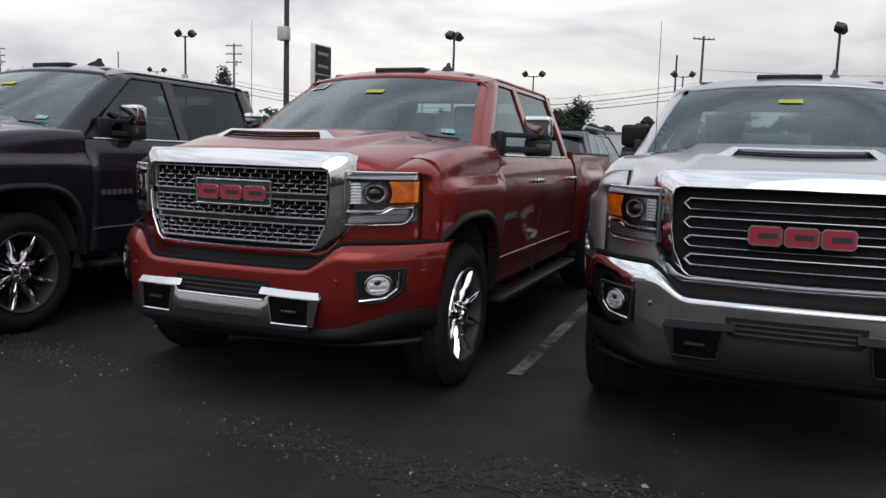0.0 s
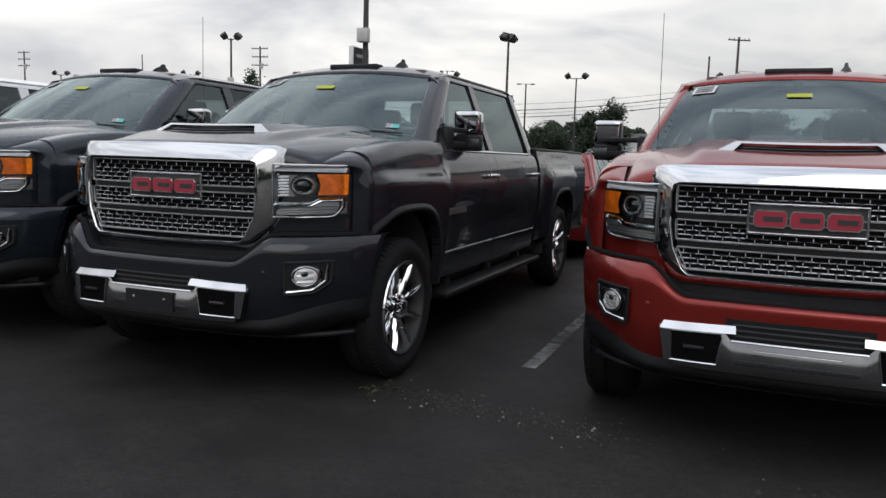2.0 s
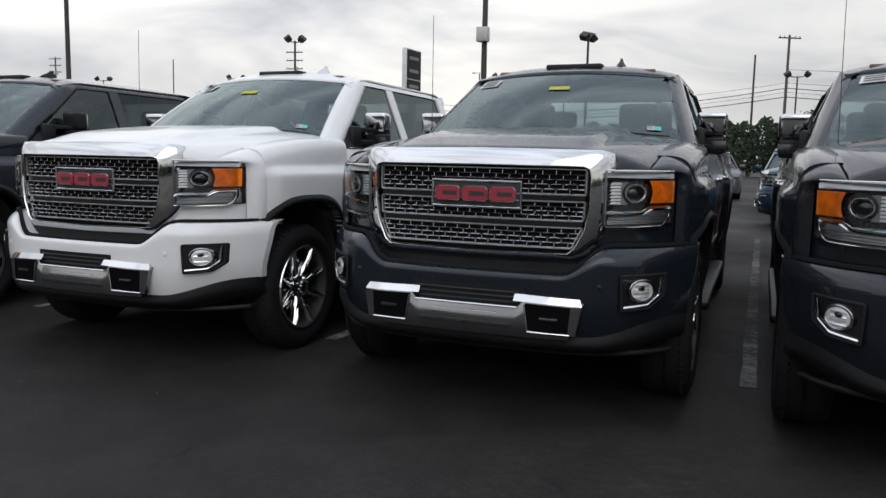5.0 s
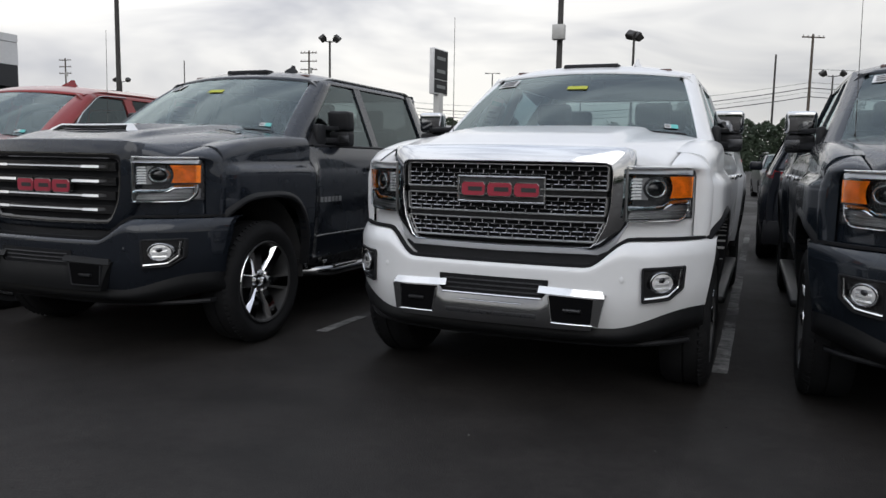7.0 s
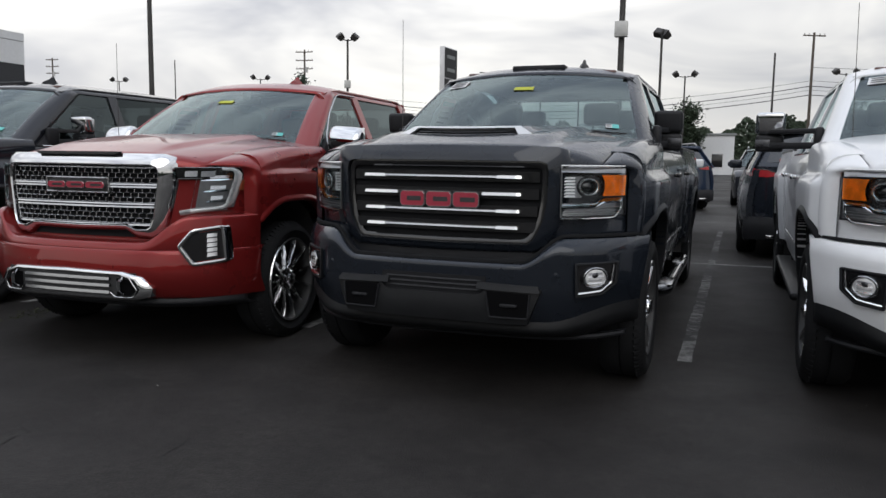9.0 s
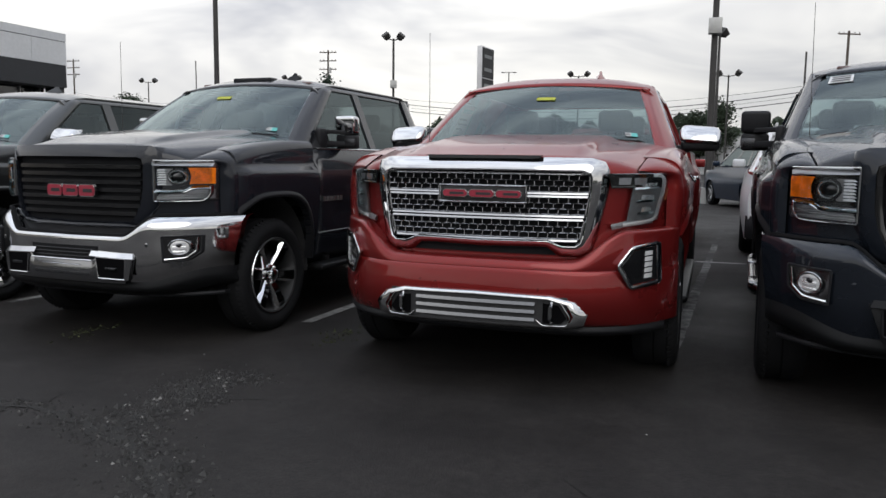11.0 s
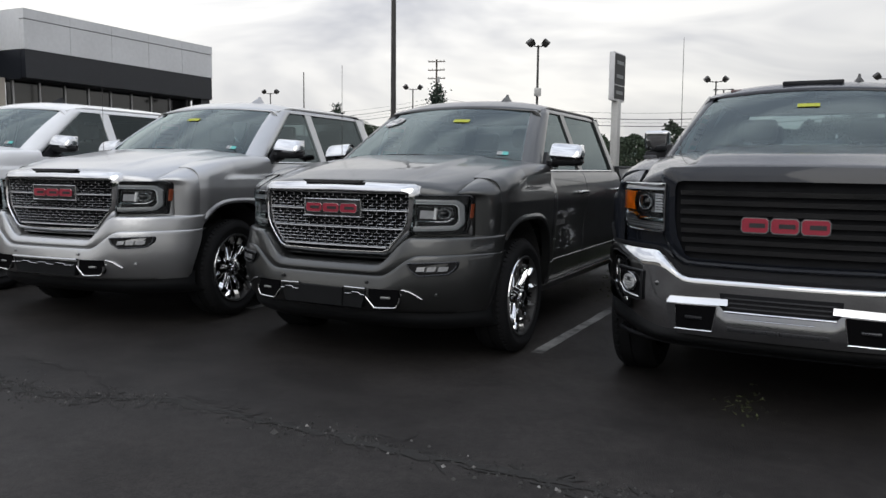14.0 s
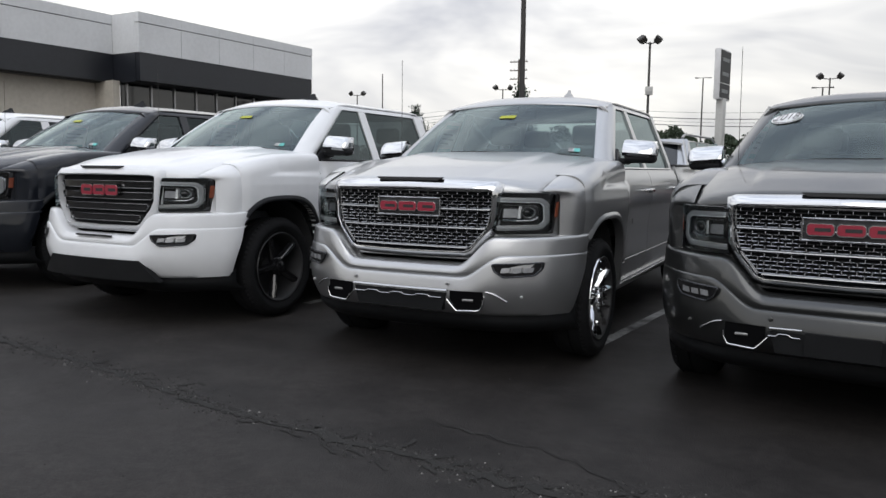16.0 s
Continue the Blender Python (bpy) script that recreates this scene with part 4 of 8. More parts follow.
    for a, b in zip(rows, rows[1:]):
        for k in range(5):
            fin.faces.new((a[k], a[(k + 1) % 5], b[(k + 1) % 5], b[k]))
    fin.faces.new(rows[-1])
    part("roof_fin", fin, trim.get("fin", BLACK_PLASTIC), truck)
    # wipers
    for wx, side in ((-0.55, 1), (0.10, 1)):
        wp = new_bm()
        a, b = windscreen(s, wx / 0.8, 0.015), windscreen(s, (wx + 0.62) / 0.8, 0.035)
        tube(wp, [(a[0], a[1] - 0.02, a[2] + 0.012), ((a[0] + b[0]) / 2, (a[1] + b[1]) / 2 - 0.022, (a[2] + b[2]) / 2 + 0.02), (b[0], b[1] - 0.018, b[2] + 0.006)], 0.005, 6)
        part("wiper", wp, BLACK_PLASTIC, truck)


def windscreen(s, k, v):
    """A point of the windscreen: k from -1 to 1 across, v from its base to the roof."""
    xb, xt = (0.866, 0.690) if s["kind"] == "hd" else (0.838, 0.662)
    x = k * (xb + (xt - xb) * v)
    yb, yt = s["cowl"] - 0.02 + 0.20 * k * k, 1.735 + 0.12 * k * k
    zb, zt = s["hood_c"][1] - 0.008 - 0.040 * k * k, s["rail"] + 0.012 - 0.032 * k * k
    return x, yb + (yt - yb) * v, zb + (zt - zb) * v + 0.02 * math.sin(math.pi * max(0, min(1, v)))


def cabin(truck, s):
    """Dashboard, wheel and seats seen through the glass."""
    dz = s["belt"] - 1.345
    dash = new_bm()
    sheet(dash, lambda u, v: ((2 * u - 1) * 0.82, 1.10 + 0.52 * v, 1.36 + dz - 0.03 * (2 * u - 1) ** 2 - 0.10 * v ** 3), 16, 8, (0, 0.05, -0.35))
    part("dashboard", dash, INTERIOR, truck)
    sw = new_bm()
    m = Matrix.Translation((0.40, 1.72, 1.27 + dz)) @ Matrix.Rotation(radians(68), 4, "X")
    n, k = 28, 6
    rows = [[sw.verts.new(m @ Vector(((0.19 + 0.015 * math.cos(b)) * math.cos(a), (0.19 + 0.015 * math.cos(b)) * math.sin(a), 0.015 * math.sin(b)))) for b in (2 * math.pi * j / k for j in range(k))] for a in (2 * math.pi * i / n for i in range(n))]
    for i in range(n):
        for j in range(k):
            sw.faces.new((rows[i][j], rows[i][(j + 1) % k], rows[(i + 1) % n][(j + 1) % k], rows[(i + 1) % n][j]))
    box(sw, 0.34, 0.46, 1.70, 1.74, 1.23 + dz, 1.31 + dz, 0.01)
    part("steering_wheel", sw, INTERIOR, truck)
    for x, y, w in ((-0.40, 2.36, 0.26), (0.40, 2.36, 0.26), (-0.42, 3.28, 0.30), (0.42, 3.28, 0.30)):
        seat = new_bm()
        box(seat, x - w, x + w, y - 0.06, y + 0.10, 0.90 + dz, 1.53 + dz, 0.05, 3)
        box(seat, x - w, x + w, y - 0.52, y + 0.0, 0.84 + dz, 0.99 + dz, 0.04, 3)
        part("seat", seat, INTERIOR, truck)
        rest = new_bm()
        box(rest, x - 0.14, x + 0.14, y - 0.01, y + 0.10, 1.56 + dz, 1.74 + dz, 0.04, 3)
        tube(rest, [(x - 0.06, y + 0.04, 1.50 + dz), (x - 0.06, y + 0.04, 1.58 + dz)], 0.007, 6)
        tube(rest, [(x + 0.06, y + 0.04, 1.50 + dz), (x + 0.06, y + 0.04, 1.58 + dz)], 0.007, 6)
        part("headrest", rest, INTERIOR, truck)
    mirror_bm = new_bm()
    box(mirror_bm, -0.12, 0.12, 1.80, 1.83, s["rail"] - 0.11, s["rail"] - 0.05, 0.012)
    box(mirror_bm, -0.03, 0.03, 1.77, 1.81, s["rail"] - 0.07, s["rail"] + 0.01, 0.01)
    part("inside_mirror", mirror_bm, INTERIOR, truck)


def side_mirror(truck, s, trim, mirror, p):
    reach = trim.get("reach", (0.0, 0.0))[0 if mirror else 1]

    def add(name, bm, mat, parent, label="", out=True):
        for v in bm.verts:
            if out and v.co.x > 0.985:
                v.co.x += reach - (0.03 if s["kind"] == "light" else 0.0)
                v.co.y += 0.23 if s["kind"] == "hd" else 0.0
        return part(name, mirrored(bm) if mirror else bm, mat, parent, label)
    if s["kind"] == "hd":
        arm = new_bm()
        box(arm, 0.90, 1.10, 1.50, 1.57, 1.478, 1.512, 0.010)
        box(arm, 0.90, 1.10, 1.50, 1.57, 1.375, 1.420, 0.012)
        box(arm, 0.90, 0.955, 1.47, 1.60, 1.36, 1.52, 0.02)
        base = add("mirror_arm", arm, BLACK_PLASTIC, truck)
        head = new_bm()
        box(head, 0.99, 1.175, 1.505, 1.605, 1.355, 1.475, 0.022, 3)
        add("mirror_housing", head, BLACK_PLASTIC, base)
        cap = new_bm()
        box(cap, 0.985, 1.18, 1.50, 1.61, 1.478, 1.632, 0.028, 4)
        for v in cap.verts:
            v.co.y -= 0.13 * (v.co.z - 1.478)
        add("mirror_cap", cap, trim["mirror"], base, "chrome mirror cap" if trim["mirror"] is CHROME else "")
        marker = new_bm()
        box(marker, 1.08, 1.178, 1.496, 1.51, 1.385, 1.44, 0.004)
        add("marker_lamp", marker, SMOKED, base)
        face = new_bm()
        box(face, 1.005, 1.162, 1.602, 1.613, 1.37, 1.615, 0.004)
        add("mirror_glass", face, CHROME, base)
    else:
        dz = s["belt"] - 1.285
        arm = new_bm()
        box(arm, 0.90, 1.03, 1.47, 1.55, 1.325 + dz, 1.375 + dz, 0.016)
        base = add("mirror_arm", arm, BLACK_PLASTIC, truck)
        head = new_bm()
        box(head, 0.965, 1.225, 1.44, 1.57, 1.335 + dz, 1.415 + dz, 0.035, 3)
        add("mirror_housing", head, BLACK_PLASTIC if s["kind"] == "next" or trim["mirror"] is CHROME else p, base)
        cap = new_bm()
        box(cap, 0.955, 1.235, 1.405, 1.57, 1.385 + dz, 1.515 + dz, 0.050, 4)
        for v in cap.verts:
            v.co.y += 0.62 * max(0.0, v.co.z - 1.41 - dz) * (1.57 - v.co.y) / 0.165
            v.co.z -= 0.16 * max(0.0, v.co.x - 1.10)
        add("mirror_cap", cap, trim["mirror"], base, "chrome mirror cap" if trim["mirror"] is CHROME else "")
        face = new_bm()
        box(face, 0.975, 1.215, 1.566, 1.578, 1.35 + dz, 1.50 + dz, 0.004)
        add("mirror_glass", face, CHROME, base)


def emblem(truck, f, z0, z1, half, framed):
    """The maker's badge: three plain chamfered red blocks edged in chrome, on a dark framed plate where it has one."""
    if framed:
        o, i = pair_dense([(-half, z0), (half, z0), (half, z1), (-half, z1)], [(-half + 0.013, z0 + 0.013), (half - 0.013, z0 + 0.013), (half - 0.013, z1 - 0.013), (-half + 0.013, z1 - 0.013)])
        plate = slab(new_bm(), [(-half + 0.01, z0 + 0.01), (half - 0.01, z0 + 0.01), (half - 0.01, z1 - 0.01), (-half + 0.01, z1 - 0.01)], f, 0.004, 0.03)
        base = part("badge_plate", plate, GRILLE_BLACK, truck)
        part("badge_frame", ring(new_bm(), o, i, f, 0.0, 0.0, 0.03, 0.006), SOFT_CHROME, base)
        m = 0.026
    else:
        plate = slab(new_bm(), [(-half + 0.02, z0 + 0.02), (half - 0.02, z0 + 0.02), (half - 0.02, z1 - 0.02), (-half + 0.02, z1 - 0.02)], f, 0.006, 0.03)
        base = part("badge_plate", plate, GRILLE_BLACK, truck)
        m = 0.0
    w = 2 * (half - m)
    zc, tall = (z0 + z1) / 2, (z1 - z0 - 2 * m) * (0.92 if framed else 0.96) / 2
    a, b, c = zc - tall, zc + tall, 0.014
    for x0, x1 in ((-half + m, -half + m + 0.325 * w), (-half + m + 0.337 * w, -half + m + 0.663 * w), (half - m - 0.325 * w, half - m)):
        def plate_of(e, q):
            return [(x0 + e + q, a + e), (x1 - e - q, a + e), (x1 - e, a + e + q), (x1 - e, b - e - q), (x1 - e - q, b - e), (x0 + e + q, b - e), (x0 + e, b - e - q), (x0 + e, a + e + q)]
        bar = part("badge_edge", slab(new_bm(), plate_of(0.0, c), f, -0.012, 0.02), WHEEL_CHROME, base, "chrome edge")
        part("badge_block", slab(new_bm(), plate_of(0.0055, c * 0.8), f, -0.017, 0.012), RED_ENAMEL, bar, "red enamel")
        # slot that breaks the block
        hh, xs0, xs1 = 0.14 * (b - a), x0 + 0.30 * (x1 - x0), x1 - 0.14 * (x1 - x0)
        part("badge_slot", slab(new_bm(), [(xs0, zc - hh), (xs1, zc - hh), (xs1, zc + hh), (xs0, zc + hh)], f, -0.0185, 0.01), GRILLE_BLACK, bar)


def mesh_band(f, z0, z1, half_at, rows, off, pitch=0.066):
    """A band of chrome grille mesh: thin wires with brighter staggered nodes, like long flat bricks."""
    bm = new_bm()
    step = (z1 - z0) / rows

    def bar(a, b, za, zb, y, lean):
        ps = [(a, y + 0.016, za), (b, y + 0.016, za), (b, y + 0.016, zb), (a, y + 0.016, zb)]
        fr = [(a + 0.001, y, za), (b - 0.001, y, za), (b - 0.001, y + lean, zb), (a + 0.001, y + lean, zb)]
        vs, ws = [bm.verts.new(q) for q in ps], [bm.verts.new(q) for q in fr]
        bm.faces.new(ws)
        for c in range(4):
            bm.faces.new((vs[c], vs[(c + 1) % 4], ws[(c + 1) % 4], ws[c]))
    for j in range(rows + 1):
        z = z0 + j * step
        half = half_at(min(max(z, z0 + 0.002), z1)) - 0.004
        n = 14
        for k in range(n):
            a, b = -half + 2 * half * k / n, -half + 2 * half * (k + 1) / n
            bar(a, b, z - 0.0021, z + 0.0021, f((a + b) / 2) + off + 0.006, 0.003)
    for j in range(rows):
        z = z0 + (j + 0.5) * step
        half = half_at(z) - 0.016
        n = int(half / pitch) + 1
        for k in range(-n, n + 1):
            x = (k + (0.5 if j % 2 else 0.0)) * pitch
            if abs(x) < half:
                bar(x - 0.0028, x + 0.0028, z - step * 0.45, z + step * 0.45, f(x) + off + 0.004, 0.003)
                bar(x - 0.011, x + 0.011, z + step * 0.5 - 0.0024, z + step * 0.5 + 0.0030, f(x) + off - 0.002, 0.006)
    for sg in (-1, 1):
        a, b = half_at(z0) * sg, half_at(z1) * sg
        vs = [bm.verts.new(q) for q in ((a - 0.004, f(a) + off, z0), (a + 0.004, f(a) + off, z0), (b + 0.004, f(b) + off, z1), (b - 0.004, f(b) + off, z1))]
        bm.faces.new(vs)
    return bm


def bumper_shell(truck, name, f, half, z_low, z_top, bulge, mat, roll=0.07, label="", n=64, tuck=0.0, rise=0.0, cut=0.0, fade=2.2):
    """A wrapped bumper skin: z_top(x) is its upper edge; its top rolls back."""
    def place(u, v):
        x = (2 * u - 1) * (half - cut * (1 - min(1.0, v / 0.8)) ** fade)
        t = z_top(x)
        if v < 0.8:
            k = v / 0.8
            lo = z_low + rise * smooth01(0.66, 0.95 if tuck > 0.09 else 0.80, abs(x))
            return x, f(x) - bulge * math.sin(math.pi * (0.15 + 0.75 * k)) + tuck * max(0.0, 1 - k / 0.6) ** 2, lo + (t - 0.018 - lo) * k
        k = (v - 0.8) / 0.2
        return x, f(x) - bulge * math.sin(math.pi * 0.9) + roll * (1 - math.cos(k * math.pi / 2)), t - 0.018 + 0.018 * math.sin(k * math.pi / 2)
    return part(name, sheet(new_bm(), place, n, 20, (0, 0.05, 0)), mat, truck, label, sharp=60)


def bent_disc(x, z, r, f, off, bulge, depth=0.03, n=24):
    """A domed disc that follows the curve of the nose."""
    bm = new_bm()
    mid = bm.verts.new((x, f(x) + off - bulge, z))
    loops = []
    for s in (0.35, 0.7, 1.0):
        loops.append([bm.verts.new((x + r * s * math.cos(a), f(x + r * s * math.cos(a)) + off - bulge * (1 - s * s), z + r * s * math.sin(a))) for a in (2 * math.pi * k / n for k in range(n))])
    loops.append([bm.verts.new(v.co + Vector((0, depth, 0))) for v in loops[-1]])
    for k in range(n):
        bm.faces.new((mid, loops[0][k], loops[0][(k + 1) % n]))
        for a, b in zip(loops, loops[1:]):
            bm.faces.new((a[k], b[k], b[(k + 1) % n], a[(k + 1) % n]))
    return bm


def bent_circle(x, z, r, n=28):
    return [(x + r * math.cos(2 * math.pi * k / n), z + r * math.sin(2 * math.pi * k / n)) for k in range(n)]


def projector(parent, x, z, r, f, off):
    part("projector_lens", bent_disc(x, z, r, f, off - 0.004, 0.016), BLACK_GLASS, parent)
    part("projector_shroud", bent_disc(x, z, r * 1.62, f, off + 0.010, 0.0), SMOKED, parent)
    part("projector_ring", ring(new_bm(), bent_circle(x, z, r * 1.30), bent_circle(x, z, r * 0.98), f, off + 0.002, off - 0.002, 0.03, 0.010), SILVERED, parent, "bright ring round the lens")


def head_lamp_hd(truck, side):
    """Tall lamp: silver brow, ribbed reflector, round projector, amber corner, stepped bright strip, clear foot."""
    f = nose_y

    def g(x):
        return 0.622 + (x - 0.622) * 0.95

    def q(pts):
        pts = [(g(x), z) for x, z in pts]
        return pts if side > 0 else [(-x, z) for x, z in (pts[1], pts[0], pts[3], pts[2])]

    def strip(name, pts, w, off, mat, label="", corner=0.01, lean=0.0, depth=0.02):
        return part(name, ribbon([(g(x), z) for x, z in pts], w, f, off, depth, corner, 0.003, False, side, lean), mat, lamp, label)
    pan = quad(new_bm(), q([(0.630, 0.982), (0.925, 0.990), (0.926, 1.245), (0.628, 1.245)]), f, 0.016, (10, 6), 0.04)
    lamp = part("head_lamp", pan, SMOKED, truck, "clear lamp with chrome trim and amber corner")
    part("lamp_brow", quad(new_bm(), q([(0.630, 1.213), (0.922, 1.211), (0.922, 1.246), (0.628, 1.246)]), f, -0.026, (8, 3), 0.03, 0.034), SATIN, lamp, "silver brow")
    strip("lamp_rim", [(0.626, 1.247), (0.922, 1.247)], 0.006, -0.020, STRIP)
    strip("lamp_rim", [(0.627, 1.244), (0.628, 0.984)], 0.006, -0.020, SATIN)
    part("lamp_shade", quad(new_bm(), q([(0.632, 1.200), (0.922, 1.198), (0.922, 1.213), (0.632, 1.214)]), f, -0.010, (8, 1), 0.03), GLOSS_BLACK, lamp)
    # foot of the lamp, seen through the clear lens
    part("lamp_lower", quad(new_bm(), q([(0.634, 0.990), (0.914, 0.998), (0.916, 1.062), (0.634, 1.038)]), f, -0.004, (8, 3), 0.02, 0.012), LAMP_GREY, lamp)
    for k in range(3):
        strip("lamp_rib", [(0.640, 1.000 + 0.013 * k), (0.905, 1.008 + 0.014 * k)], 0.003, -0.012, SATIN)
    # the bright strip steps up under the amber and goes down the outer edge
    strip("lamp_strip", [(0.634, 1.044), (0.795, 1.047), (0.835, 1.074), (0.914, 1.078)], 0.021, -0.032, WHEEL_CHROME, "bright chrome strip", 0.012, 0.022)
    strip("lamp_strip", [(0.912, 1.084), (0.914, 1.030), (0.885, 0.986), (0.632, 0.981)], 0.010, -0.028, WHEEL_CHROME, "bright chrome edge", 0.02, 0.010)
    # amber corner with a bowed inner edge
    arc = [(g(0.826 + 0.012 * math.sin(math.pi * k / 6)) - 0.004 * k / 6, 1.094 + 0.106 * k / 6) for k in range(7)]
    outline = dense(arc + [(g(0.926), 1.202), (g(0.924), 1.096)], 0.035)
    part("amber_reflector", slab(new_bm(), [(side * x, z) for x, z in outline], f, -0.034, 0.03), AMBER, lamp, "amber plastic")
    for k in range(7):
        z = 1.086 + k * 0.0155
        part("lamp_rib", quad(new_bm(), q([(0.636, z), (0.692, z), (0.692, z + 0.011), (0.636, z + 0.011)]), f, -0.006, (3, 1), 0.02, 0.006), LAMP_WHITE, lamp)
    part("lamp_reflector", quad(new_bm(), q([(0.690, 1.084), (0.720, 1.084), (0.724, 1.192), (0.694, 1.192)]), f, -0.002, (3, 4), 0.02, 0.006), LAMP_GREY, lamp)
    projector(lamp, side * g(0.760), 1.140, 0.036, f, -0.012)
    part("lamp_lens", quad(new_bm(), q([(0.634, 0.986), (0.920, 0.996), (0.922, 1.236), (0.632, 1.236)]), f, -0.040, (10, 6), 0.004), CLEAR, lamp, "clear lens")


def fog_lamp_hd(truck, side, f, chrome_l=True):
    """Round fog lamp in a chamfered black bezel with a bright hooked trim."""
    dx, dz = 0.020, 0.010

    def m(pts):
        return [(x + dx, z + dz) for x, z in pts]
    shape = m([(0.712, 0.580), (0.826, 0.590), (0.880, 0.640), (0.886, 0.750), (0.706, 0.746)])
    bez = part("fog_lamp", slab(new_bm(), [(side * x, z) for x, z in dense(shape, 0.04)], f, -0.042, 0.05), GLOSS_BLACK, truck, "round fog lamp in a black bezel")
    part("bezel_rim", ribbon(shape, 0.010, f, -0.046, 0.03, 0.008, 0.003, True, side), BLACK_PLASTIC, bez)
    cx, cz = side * (0.794 + dx), 0.676 + dz
    part("fog_reflector", bent_disc(cx, cz, 0.044, f, -0.050, 0.006), LAMP_WHITE, bez, "clear faceted reflector")
    for k in range(4):
        part("fog_facet", quad(new_bm(), [(cx - 0.030, cz - 0.030 + 0.016 * k), (cx + 0.030, cz - 0.030 + 0.016 * k), (cx + 0.028, cz - 0.021 + 0.016 * k), (cx - 0.028, cz - 0.021 + 0.016 * k)], f, -0.0575, (3, 1), 0.01, 0.004), LAMP_GREY if k % 2 else SILVERED, bez)
    part("fog_bulb", bent_disc(cx, cz + 0.014, 0.013, f, -0.060, 0.006), SMOKED, bez)
    part("fog_ring", ring(new_bm(), bent_circle(cx, cz, 0.055), bent_circle(cx, cz, 0.043), f, -0.052, -0.052, 0.03, 0.006), DARK_CHROME, bez)
    if chrome_l:
        part("fog_trim", ribbon(m([(0.722, 0.598), (0.822, 0.607), (0.866, 0.650), (0.868, 0.690)]), 0.011, f, -0.056, 0.02, 0.010, 0.003, False, side, 0.006), WHEEL_CHROME, bez, "chrome trim")
        part("fog_trim", ribbon(m([(0.868, 0.690), (0.872, 0.738)]), 0.006, f, -0.054, 0.02, 0.01, 0.002, False, side), SOFT_CHROME, bez)


